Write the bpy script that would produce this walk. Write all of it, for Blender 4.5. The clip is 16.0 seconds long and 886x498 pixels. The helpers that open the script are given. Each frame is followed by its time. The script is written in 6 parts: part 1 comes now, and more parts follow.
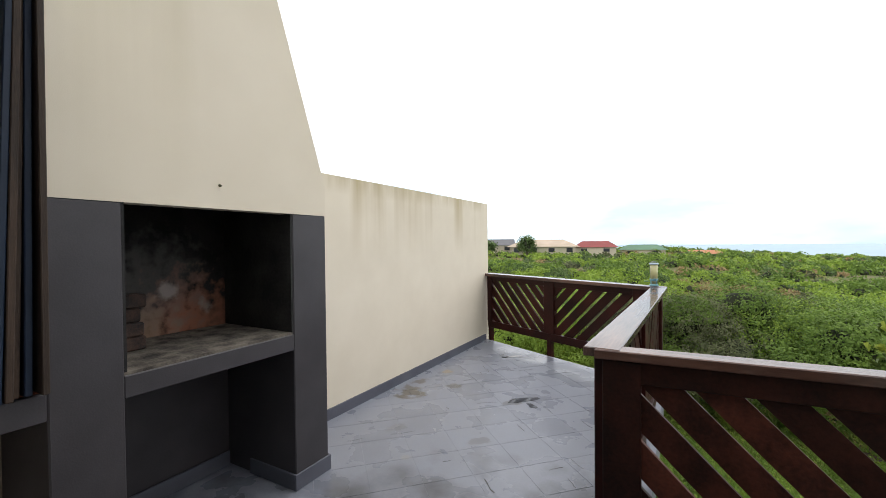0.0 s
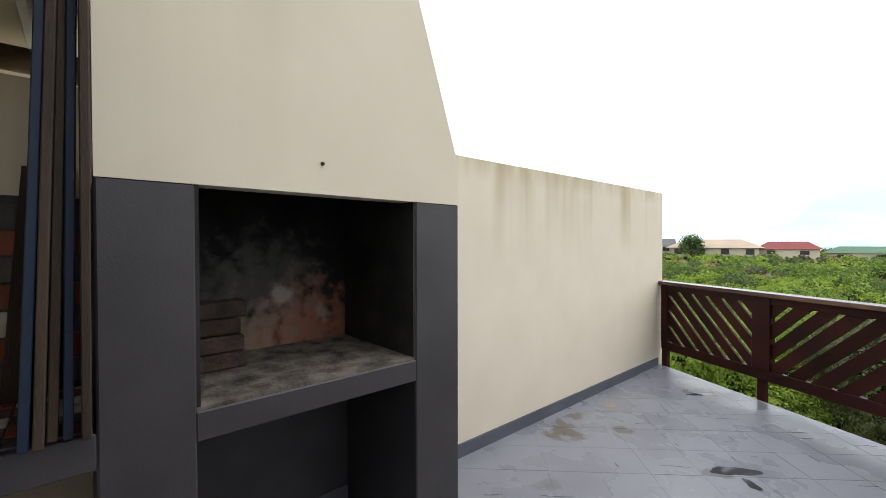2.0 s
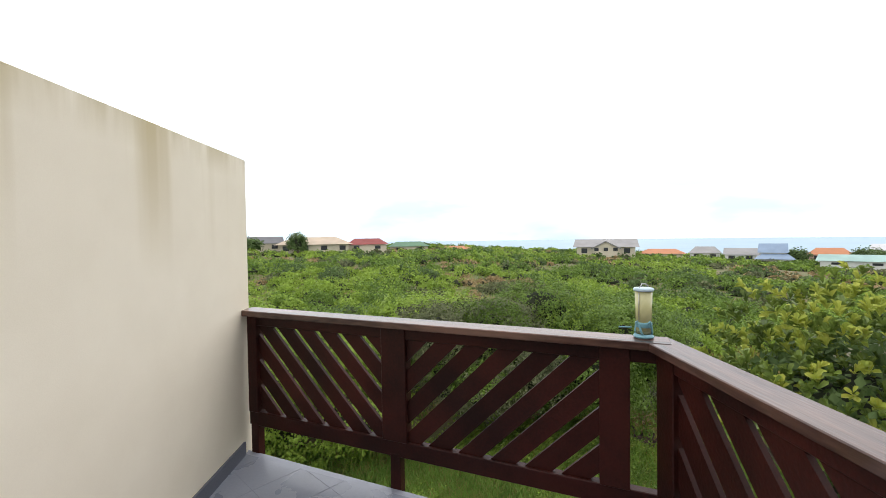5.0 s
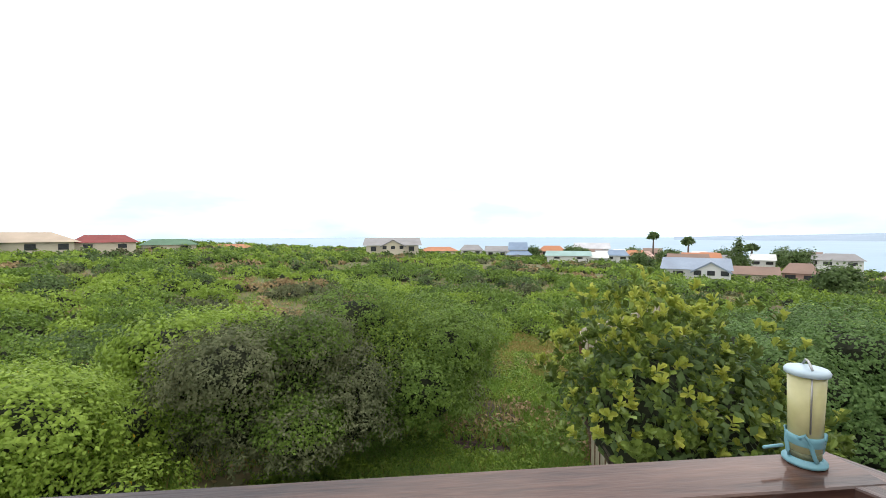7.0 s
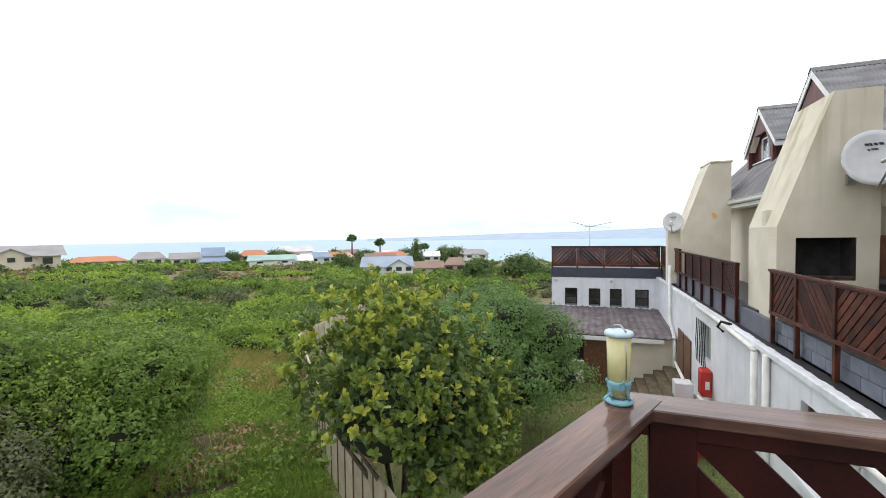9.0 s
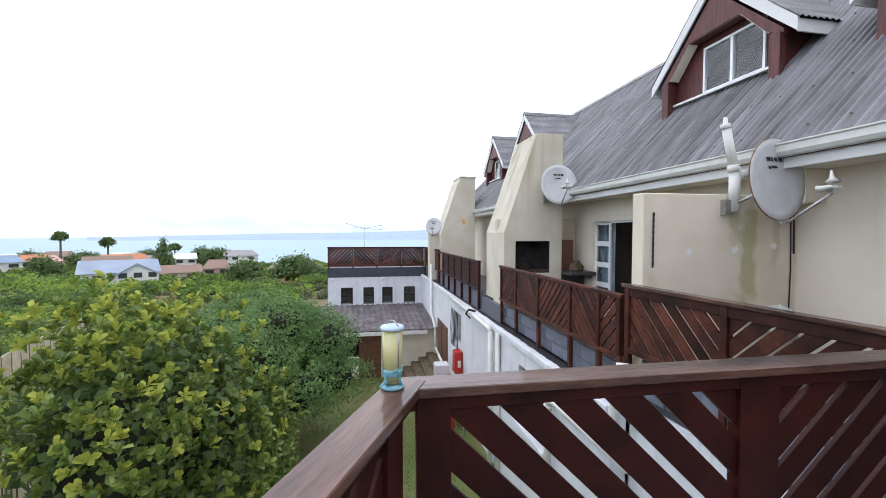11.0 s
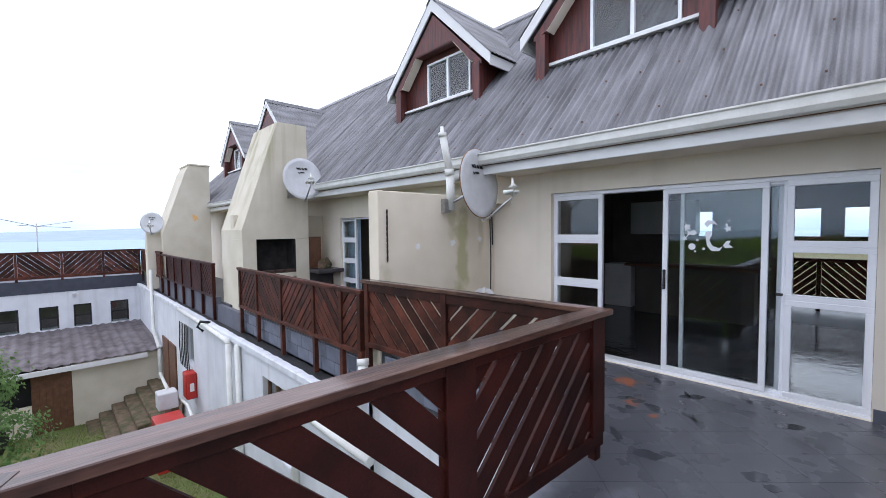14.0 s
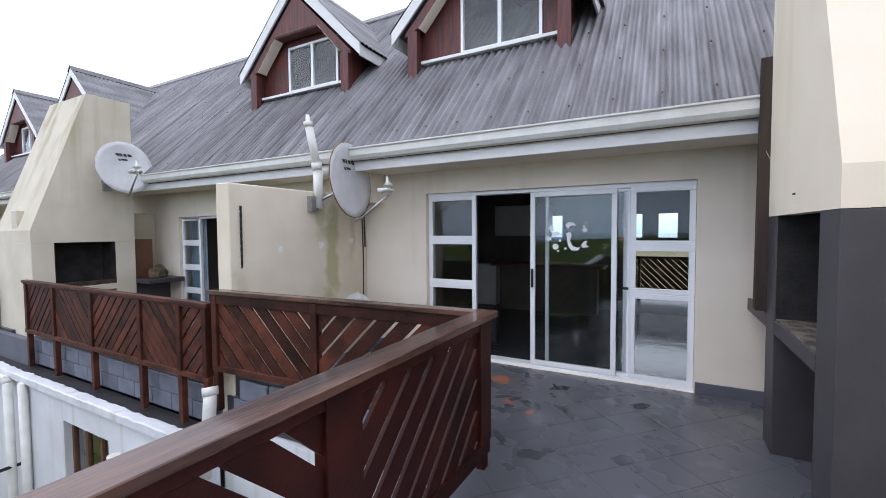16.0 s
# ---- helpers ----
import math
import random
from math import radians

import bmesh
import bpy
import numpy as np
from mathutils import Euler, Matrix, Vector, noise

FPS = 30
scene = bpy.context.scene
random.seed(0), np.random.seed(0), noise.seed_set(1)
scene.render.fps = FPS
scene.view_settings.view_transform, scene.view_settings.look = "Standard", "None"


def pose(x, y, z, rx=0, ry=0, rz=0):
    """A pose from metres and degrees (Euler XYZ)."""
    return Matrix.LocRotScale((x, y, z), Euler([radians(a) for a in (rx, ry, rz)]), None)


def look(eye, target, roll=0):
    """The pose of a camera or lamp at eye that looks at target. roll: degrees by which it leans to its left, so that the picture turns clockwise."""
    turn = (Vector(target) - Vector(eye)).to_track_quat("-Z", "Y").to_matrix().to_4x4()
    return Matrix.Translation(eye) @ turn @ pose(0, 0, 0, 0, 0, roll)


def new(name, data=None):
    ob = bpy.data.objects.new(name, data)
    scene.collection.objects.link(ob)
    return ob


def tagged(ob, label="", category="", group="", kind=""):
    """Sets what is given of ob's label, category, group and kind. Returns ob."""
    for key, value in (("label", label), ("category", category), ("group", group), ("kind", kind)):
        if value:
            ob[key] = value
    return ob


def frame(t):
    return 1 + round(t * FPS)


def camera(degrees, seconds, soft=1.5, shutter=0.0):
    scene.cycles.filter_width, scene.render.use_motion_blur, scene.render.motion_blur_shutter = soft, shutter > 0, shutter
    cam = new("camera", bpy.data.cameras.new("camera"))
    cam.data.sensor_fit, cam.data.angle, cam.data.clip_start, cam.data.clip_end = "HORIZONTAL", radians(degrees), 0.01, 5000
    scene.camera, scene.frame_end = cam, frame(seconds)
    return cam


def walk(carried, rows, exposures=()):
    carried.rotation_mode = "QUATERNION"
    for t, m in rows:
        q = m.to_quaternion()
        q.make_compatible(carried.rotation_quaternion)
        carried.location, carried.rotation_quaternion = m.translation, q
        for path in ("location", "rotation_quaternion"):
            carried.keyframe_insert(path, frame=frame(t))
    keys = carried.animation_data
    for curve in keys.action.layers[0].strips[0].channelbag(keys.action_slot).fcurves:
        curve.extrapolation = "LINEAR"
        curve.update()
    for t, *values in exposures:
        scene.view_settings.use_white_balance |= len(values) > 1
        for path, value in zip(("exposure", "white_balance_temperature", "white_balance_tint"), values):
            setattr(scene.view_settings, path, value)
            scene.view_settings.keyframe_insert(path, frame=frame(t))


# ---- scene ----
cam = camera(94.0, 16.0, soft=0.8)
PATH = [
    (0, (2.566, 0.17, 1.522), (1.594, 1.918, 1.493), -0.6),
    (0.5, (2.505, 0.306, 1.516), (1.277, 1.884, 1.492), -0.4),
    (1, (2.465, 0.413, 1.519), (1.007, 1.782, 1.494), -0.1),
    (1.5, (2.303, 0.539, 1.508), (0.799, 1.858, 1.481), -0.1),
    (2, (2.055, 0.754, 1.52), (0.558, 2.08, 1.489), -0.1),
    (2.5, (1.833, 1.046, 1.515), (0.44, 2.482, 1.483), -0.1),
    (3, (1.585, 1.371, 1.54), (0.385, 2.971, 1.501), -0.1),
    (3.5, (1.462, 1.755, 1.524), (0.541, 3.531, 1.483), -0.3),
    (4, (1.368, 2.222, 1.516), (0.769, 4.13, 1.476), -0.3),
    (4.5, (1.33, 2.659, 1.541), (1.082, 4.643, 1.493), -0.6),
    (5, (1.347, 3.141, 1.542), (1.415, 5.139, 1.487), -0.8),
    (5.2, (1.333, 3.294, 1.538), (1.508, 5.286, 1.482), -0.7),
    (7.3, (1.045, 4.89, 1.63), (2.216, 6.51, 1.558), -0.5),
    (7.5, (1.035, 5.0, 1.62), (2.308, 6.54, 1.549), -0.8),
    (8, (1.01, 5.17, 1.617), (2.555, 6.437, 1.543), -0.6),
    (8.5, (0.92, 5.18, 1.607), (2.651, 6.18, 1.539), -0.6),
    (9, (0.895, 5.207, 1.616), (2.778, 5.876, 1.546), -0.8),
    (9.5, (0.877, 5.28, 1.619), (2.841, 5.654, 1.548), -0.6),
    (10, (0.88, 5.282, 1.638), (2.877, 5.376, 1.561), -0.8),
    (10.2, (0.868, 5.272, 1.64), (2.867, 5.271, 1.565), -0.6),
    (12.3, (0.74, 5.11, 1.635), (2.521, 4.203, 1.547), -0.5),
    (12.5, (0.765, 5.092, 1.645), (2.512, 4.122, 1.555), -0.8),
    (13, (0.767, 5.105, 1.644), (2.426, 3.992, 1.553), -0.7),
    (13.5, (0.845, 5.002, 1.636), (2.411, 3.761, 1.544), -0.7),
    (14, (0.954, 4.9, 1.644), (2.4, 3.521, 1.548), -0.6),
    (14.5, (1.045, 4.875, 1.649), (2.35, 3.362, 1.555), -0.6),
    (15, (1.065, 4.86, 1.643), (2.207, 3.221, 1.551), -0.5),
    (15.5, (1.123, 4.828, 1.635), (2.141, 3.11, 1.544), -0.4),
    (16, (1.232, 4.703, 1.622), (2.169, 2.939, 1.533), -0.4),
]
walk(cam, [(t, look(eye, target, roll)) for t, eye, target, roll in PATH],
     [(0, 0, 6500, 10), (8, 0, 6500, 10), (10, 0.02, 6250, 12), (12.5, 0.06, 5720, 15), (16, 0.06, 5880, 16)])

# ---- world, sun and exposure ----
world = bpy.data.worlds.new("overcast_sky")
scene.world = world
world.use_nodes = True
wn, wl = world.node_tree.nodes, world.node_tree.links
for n in list(wn):
    wn.remove(n)
w_out = wn.new("ShaderNodeOutputWorld")
w_bg = wn.new("ShaderNodeBackground")
w_sky = wn.new("ShaderNodeTexSky")
w_sky.sky_type, w_sky.sun_disc = "NISHITA", False
w_sky.sun_elevation, w_sky.sun_rotation = radians(52), radians(35)
w_tc = wn.new("ShaderNodeTexCoord")
w_sep = wn.new("ShaderNodeSeparateXYZ")
w_ramp = wn.new("ShaderNodeValToRGB")
w_ramp.color_ramp.elements[0].position, w_ramp.color_ramp.elements[0].color = 0.0, (10.0, 11.9, 13.6, 1)
w_ramp.color_ramp.elements[1].position, w_ramp.color_ramp.elements[1].color = 0.22, (17.1, 16.8, 16.5, 1)
w_map = wn.new("ShaderNodeMapping")
w_map.inputs["Scale"].default_value = (1.2, 1.2, 4.0)
w_noise = wn.new("ShaderNodeTexNoise")
w_noise.inputs["Scale"].default_value, w_noise.inputs["Detail"].default_value = 2.2, 5
w_cr = wn.new("ShaderNodeValToRGB")
w_cr.color_ramp.elements[0].position, w_cr.color_ramp.elements[0].color = 0.36, (0.6, 0.64, 0.69, 1)
w_cr.color_ramp.elements[1].position, w_cr.color_ramp.elements[1].color = 0.6, (1, 1, 1, 1)
w_mul = wn.new("ShaderNodeMix")
w_mul.data_type, w_mul.blend_type = "RGBA", "MULTIPLY"
w_mul.inputs[0].default_value = 1.0
w_mix = wn.new("ShaderNodeMix")
w_mix.data_type = "RGBA"
w_mix.inputs[0].default_value = 0.9
wl.new(w_tc.outputs["Generated"], w_sep.inputs[0])
wl.new(w_tc.outputs["Generated"], w_map.inputs[0])
wl.new(w_map.outputs[0], w_noise.inputs["Vector"])
wl.new(w_noise.outputs["Fac"], w_cr.inputs[0])
wl.new(w_sep.outputs["Z"], w_ramp.inputs[0])
wl.new(w_ramp.outputs[0], w_mul.inputs[6])
wl.new(w_cr.outputs[0], w_mul.inputs[7])
wl.new(w_sky.outputs[0], w_mix.inputs[6])
wl.new(w_mul.outputs[2], w_mix.inputs[7])
wl.new(w_mix.outputs[2], w_bg.inputs["Color"])
w_bg.inputs["Strength"].default_value = 0.125
wl.new(w_bg.outputs[0], w_out.inputs[0])

sun = new("sun", bpy.data.lights.new("sun", "SUN"))
sun.data.energy, sun.data.angle, sun.data.color = 0.55, radians(24), (1.0, 0.96, 0.9)
sun.matrix_world = look((20, 30, 60), (0, 0, 0))


# ---- materials ----
def mat(name, color, color2=None, rough=0.6, scale=6.0, fine=90.0, bump=0.15, metal=0.0, spec=0.5,
        vary=0.0, island=0.0, stretch=(1, 1, 1), rough2=None, coat=0.0, turn=None):
    """A surface of two colours mixed by a coarse and a fine noise, with relief."""
    m = bpy.data.materials.new(name)
    m.use_nodes = True
    nt = m.node_tree
    b = nt.nodes["Principled BSDF"]
    color2 = color2 or tuple(c * 0.78 for c in color)
    tc = nt.nodes.new("ShaderNodeTexCoord")
    mp = nt.nodes.new("ShaderNodeMapping")
    mp.inputs["Scale"].default_value = stretch
    if turn is not None:
        mp.vector_type = "TEXTURE"
        mp.inputs["Rotation"].default_value = (0, 0, turn)
    nt.links.new(tc.outputs["Object"], mp.inputs[0])
    n1, n2 = nt.nodes.new("ShaderNodeTexNoise"), nt.nodes.new("ShaderNodeTexNoise")
    n1.inputs["Scale"].default_value, n1.inputs["Detail"].default_value = scale, 6
    n2.inputs["Scale"].default_value, n2.inputs["Detail"].default_value = fine, 3
    for n in (n1, n2):
        nt.links.new(mp.outputs[0], n.inputs["Vector"])
    add = nt.nodes.new("ShaderNodeMath")
    add.operation = "MULTIPLY_ADD"
    add.inputs[1].default_value = 0.35
    nt.links.new(n2.outputs["Fac"], add.inputs[0])
    nt.links.new(n1.outputs["Fac"], add.inputs[2])
    ramp = nt.nodes.new("ShaderNodeValToRGB")
    ramp.color_ramp.elements[0].position, ramp.color_ramp.elements[1].position = 0.5, 0.86
    ramp.color_ramp.elements[0].color, ramp.color_ramp.elements[1].color = (*color2, 1), (*color, 1)
    nt.links.new(add.outputs[0], ramp.inputs[0])
    col = ramp.outputs[0]
    for amount, node, out in ((vary, "ShaderNodeObjectInfo", "Random"), (island, "ShaderNodeNewGeometry", "Random Per Island")):
        if amount:
            src = nt.nodes.new(node)
            mr = nt.nodes.new("ShaderNodeMapRange")
            mr.inputs["To Min"].default_value, mr.inputs["To Max"].default_value = 1 - amount, 1 + amount
            nt.links.new(src.outputs[out], mr.inputs["Value"])
            hsv = nt.nodes.new("ShaderNodeHueSaturation")
            nt.links.new(mr.outputs[0], hsv.inputs["Value"])
            nt.links.new(col, hsv.inputs["Color"])
            col = hsv.outputs[0]
    nt.links.new(col, b.inputs["Base Color"])
    b.inputs["Roughness"].default_value = rough
    if rough2 is not None:
        mr = nt.nodes.new("ShaderNodeMapRange")
        mr.inputs["From Min"].default_value, mr.inputs["From Max"].default_value = 0.4, 0.62
        mr.inputs["To Min"].default_value, mr.inputs["To Max"].default_value = rough2, rough
        nt.links.new(n1.outputs["Fac"], mr.inputs["Value"])
        nt.links.new(mr.outputs[0], b.inputs["Roughness"])
    b.inputs["Metallic"].default_value = metal
    b.inputs["Specular IOR Level"].default_value = spec
    b.inputs["Coat Weight"].default_value = coat
    if bump:
        bp = nt.nodes.new("ShaderNodeBump")
        bp.inputs["Strength"].default_value, bp.inputs["Distance"].default_value = bump, 0.01
        nt.links.new(add.outputs[0], bp.inputs["Height"])
        nt.links.new(bp.outputs[0], b.inputs["Normal"])
    return m


def shuffled(m):
    """Gives every object with this material its own stretch of the pattern."""
    nt = m.node_tree
    mp = next(n for n in nt.nodes if n.bl_idname == "ShaderNodeMapping")
    info, far, xyz = nt.nodes.new("ShaderNodeObjectInfo"), nt.nodes.new("ShaderNodeMath"), nt.nodes.new("ShaderNodeCombineXYZ")
    far.operation = "MULTIPLY"
    far.inputs[1].default_value = 61.0
    nt.links.new(info.outputs["Random"], far.inputs[0])
    nt.links.new(far.outputs[0], xyz.inputs[0])
    nt.links.new(far.outputs[0], xyz.inputs[1])
    nt.links.new(xyz.outputs[0], mp.inputs["Location"])
    return m


def stained(m, stain, top, depth, scale=(2.2, 2.2, 0.12), amount=0.7, low=0.47, high=0.66):
    """Runs of water stain that begin at the height top and end about depth lower."""
    nt = m.node_tree
    b = nt.nodes["Principled BSDF"]
    src = b.inputs["Base Color"].links[0].from_socket
    tc, mp, n = nt.nodes.new("ShaderNodeTexCoord"), nt.nodes.new("ShaderNodeMapping"), nt.nodes.new("ShaderNodeTexNoise")
    mp.inputs["Scale"].default_value = scale
    n.inputs["Scale"].default_value, n.inputs["Detail"].default_value = 2.0, 4
    nt.links.new(tc.outputs["Object"], mp.inputs[0])
    nt.links.new(mp.outputs[0], n.inputs["Vector"])
    mr = nt.nodes.new("ShaderNodeMapRange")
    mr.inputs["From Min"].default_value, mr.inputs["From Max"].default_value = low, high
    nt.links.new(n.outputs["Fac"], mr.inputs["Value"])
    sep, mz = nt.nodes.new("ShaderNodeSeparateXYZ"), nt.nodes.new("ShaderNodeMapRange")
    nt.links.new(tc.outputs["Object"], sep.inputs[0])
    nt.links.new(sep.outputs["Z"], mz.inputs["Value"])
    mz.inputs["From Min"].default_value, mz.inputs["From Max"].default_value = top - depth, top
    mul, mul2 = nt.nodes.new("ShaderNodeMath"), nt.nodes.new("ShaderNodeMath")
    mul.operation = mul2.operation = "MULTIPLY"
    nt.links.new(mr.outputs[0], mul.inputs[0])
    nt.links.new(mz.outputs[0], mul.inputs[1])
    nt.links.new(mul.outputs[0], mul2.inputs[0])
    mul2.inputs[1].default_value = amount
    mix = nt.nodes.new("ShaderNodeMix")
    mix.data_type = "RGBA"
    nt.links.new(mul2.outputs[0], mix.inputs[0])
    nt.links.new(src, mix.inputs[6])
    mix.inputs[7].default_value = (*stain, 1)
    nt.links.new(mix.outputs[2], b.inputs["Base Color"])
    return m


def patches(m, spots, keep=(1, 1, 0), ragged=7.0, soft=0.2):
    """Stains of ragged outline at places, of a radius, in a colour; keep: the axes that count."""
    nt = m.node_tree
    b = nt.nodes["Principled BSDF"]
    tc = nt.nodes.new("ShaderNodeTexCoord")
    n = nt.nodes.new("ShaderNodeTexNoise")
    n.inputs["Scale"].default_value, n.inputs["Detail"].default_value = ragged, 8
    nt.links.new(tc.outputs["Object"], n.inputs["Vector"])
    for *at, r, color, amount in spots:
        src = b.inputs["Base Color"].links[0].from_socket
        d = nt.nodes.new("ShaderNodeVectorMath")
        d.operation = "DISTANCE"
        flat = nt.nodes.new("ShaderNodeVectorMath")
        flat.operation = "MULTIPLY"
        flat.inputs[1].default_value = keep
        nt.links.new(tc.outputs["Object"], flat.inputs[0])
        nt.links.new(flat.outputs[0], d.inputs[0])
        d.inputs[1].default_value = (*at, 0)[:3]
        ad = nt.nodes.new("ShaderNodeMath")
        ad.operation = "MULTIPLY_ADD"
        nt.links.new(n.outputs["Fac"], ad.inputs[0])
        ad.inputs[1].default_value = r * 2.6
        nt.links.new(d.outputs["Value"], ad.inputs[2])
        mr = nt.nodes.new("ShaderNodeMapRange")
        mr.inputs["From Min"].default_value, mr.inputs["From Max"].default_value = r * (1.75 + soft), r * 1.75
        mr.inputs["To Max"].default_value = amount
        nt.links.new(ad.outputs[0], mr.inputs["Value"])
        mix = nt.nodes.new("ShaderNodeMix")
        mix.data_type = "RGBA"
        nt.links.new(mr.outputs[0], mix.inputs[0])
        nt.links.new(src, mix.inputs[6])
        mix.inputs[7].default_value = (*color, 1)
        nt.links.new(mix.outputs[2], b.inputs["Base Color"])
    return m


def glass_mat(name, tint=(0.9, 0.95, 0.95)):
    m = bpy.data.materials.new(name)
    m.use_nodes = True
    nt = m.node_tree
    b = nt.nodes["Principled BSDF"]
    b.inputs["Base Color"].default_value = (*tint, 1)
    b.inputs["Roughness"].default_value = 0.02
    b.inputs["Transmission Weight"].default_value = 1.0
    b.inputs["IOR"].default_value = 1.48
    return m


def leaf_mat(name, color, color2, glow=0.35, rough=0.45):
    """Leaves: each one of its own tone, letting some light through."""
    m = bpy.data.materials.new(name)
    m.use_nodes = True
    nt = m.node_tree
    b, out = nt.nodes["Principled BSDF"], nt.nodes["Material Output"]
    geo, ramp = nt.nodes.new("ShaderNodeNewGeometry"), nt.nodes.new("ShaderNodeValToRGB")
    ramp.color_ramp.elements[0].color, ramp.color_ramp.elements[1].color = (*color2, 1), (*color, 1)
    tc, n = nt.nodes.new("ShaderNodeTexCoord"), nt.nodes.new("ShaderNodeTexNoise")
    n.inputs["Scale"].default_value = 0.6
    nt.links.new(tc.outputs["Object"], n.inputs["Vector"])
    av = nt.nodes.new("ShaderNodeMath")
    av.operation = "MULTIPLY_ADD"
    nt.links.new(n.outputs["Fac"], av.inputs[0])
    av.inputs[1].default_value = 0.9
    half = nt.nodes.new("ShaderNodeMath")
    half.operation = "MULTIPLY_ADD"
    tuft = nt.nodes.new("ShaderNodeTexNoise")
    tuft.inputs["Scale"].default_value = 3.5
    nt.links.new(tc.outputs["Object"], tuft.inputs["Vector"])
    isl = nt.nodes.new("ShaderNodeMath")
    isl.operation = "MULTIPLY_ADD"
    isl.inputs[1].default_value = 0.55
    nt.links.new(geo.outputs["Random Per Island"], isl.inputs[0])
    nt.links.new(tuft.outputs["Fac"], isl.inputs[2])
    half.inputs[1].default_value, half.inputs[2].default_value = 0.75, -0.5
    nt.links.new(isl.outputs[0], half.inputs[0])
    nt.links.new(half.outputs[0], av.inputs[2])
    nt.links.new(av.outputs[0], ramp.inputs[0])
    nt.links.new(ramp.outputs[0], b.inputs["Base Color"])
    b.inputs["Roughness"].default_value = rough
    b.inputs["Specular IOR Level"].default_value = 0.5 if rough < 0.3 else 0.12
    tr, mx = nt.nodes.new("ShaderNodeBsdfTranslucent"), nt.nodes.new("ShaderNodeMixShader")
    nt.links.new(ramp.outputs[0], tr.inputs["Color"])
    mx.inputs[0].default_value = glow
    nt.links.new(b.outputs[0], mx.inputs[1])
    nt.links.new(tr.outputs[0], mx.inputs[2])
    nt.links.new(mx.outputs[0], out.inputs["Surface"])
    return m


CREAM = stained(mat("cream_plaster", (0.84, 0.76, 0.62), (0.79, 0.71, 0.57), 0.85, 2.5, 220, 0.12), (0.46, 0.36, 0.16), 2.15, 0.8, (1.5, 1.5, 0.06), 0.72, 0.5, 0.68)
stained(CREAM, (0.5, 0.41, 0.22), 2.17, 0.2, (4, 4, 0.4), 0.7, 0.36, 0.58)
HOOD = stained(mat("cream_plaster_hood", (0.82, 0.74, 0.6), (0.77, 0.69, 0.55), 0.85, 2.0, 240, 0.1), (0.44, 0.38, 0.2), 3.9, 2.4, (1.6, 1.6, 0.05), 0.45, 0.52, 0.7)
HOUSE_WALL = stained(mat("beige_plaster", (0.84, 0.77, 0.66), (0.78, 0.71, 0.6), 0.85, 2.0, 200, 0.25), (0.33, 0.28, 0.15), 2.1, 1.6, (1.6, 1.6, 0.07), 0.14, 0.54, 0.7)
DIVIDER = patches(mat("beige_plaster_divider", (0.74, 0.67, 0.55), (0.66, 0.59, 0.47), 0.85, 2.0, 200, 0.25), [(0, 0.72, 0.24, 0.14, (0.34, 0.34, 0.12), 0.6), (0, 0.9, 0.34, 0.1, (0.4, 0.39, 0.2), 0.5), (0, 0.3, 0.3, 0.08, (0.42, 0.4, 0.25), 0.4), (0, 2.05, 0.1, 0.12, (0.45, 0.42, 0.25), 0.4)], (0, 1, 0.18), 4.0, 0.6)
CHIMNEY = stained(mat("weathered_cream_plaster", (0.68, 0.63, 0.53), (0.57, 0.52, 0.41), 0.9, 1.5, 120, 0.35), (0.28, 0.25, 0.12), 4.1, 2.6, (2, 2, 0.12), 0.7, 0.46, 0.64)
CHARCOAL = mat("charcoal_paint", (0.062, 0.057, 0.063), (0.046, 0.042, 0.047), 0.5, 4, 150, 0.2)
BAND = mat("blue_grey_paint", (0.12, 0.125, 0.155), (0.09, 0.095, 0.12), 0.55, 4, 120, 0.2)
NAVY = mat("navy_band_paint", (0.05, 0.055, 0.08), (0.036, 0.04, 0.058), 0.55, 4, 120, 0.2)
# Darker, browner tone than the beige walls, below the counter and under the eaves.
BROWN_WALL = mat("darker_brown_grey", (0.42, 0.35, 0.28), (0.33, 0.27, 0.21), 0.9, 3, 120, 0.3)
OLDPIPE = mat("grimy_brown_pipe", (0.26, 0.2, 0.15), (0.14, 0.1, 0.075), 0.6, 6, 60, 0.2)
SOOT = mat("sooty_plaster", (0.035, 0.033, 0.032), (0.008, 0.008, 0.008), 0.9, 5, 60, 0.6)
BURNT = patches(mat("burnt_plaster", (0.028, 0.026, 0.025), (0.008, 0.008, 0.008), 0.95, 6, 60, 0.6), [(0, 1.66, 1.06, 0.28, (0.34, 0.14, 0.085), 0.75), (0, 1.4, 1.02, 0.2, (0.3, 0.2, 0.13), 0.65), (0, 1.85, 1.05, 0.16, (0.22, 0.1, 0.06), 0.5), (0, 1.5, 1.28, 0.3, (0.15, 0.145, 0.14), 0.4), (0, 1.56, 1.24, 0.06, (0.4, 0.39, 0.38), 0.55), (0, 1.25, 1.35, 0.14, (0.1, 0.095, 0.09), 0.35), (0, 1.8, 1.12, 0.05, (0.3, 0.28, 0.26), 0.5)], (0, 1, 1), 14.0, 0.7)
ASH = mat("ashy_hearth", (0.19, 0.165, 0.135), (0.018, 0.015, 0.013), 0.9, 11, 70, 0.9)
BRICK = mat("sooty_brick", (0.085, 0.045, 0.032), (0.018, 0.015, 0.014), 0.9, 12, 90, 0.7, vary=0.3)
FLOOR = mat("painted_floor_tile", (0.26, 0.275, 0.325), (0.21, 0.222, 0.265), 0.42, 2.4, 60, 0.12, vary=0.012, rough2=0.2)
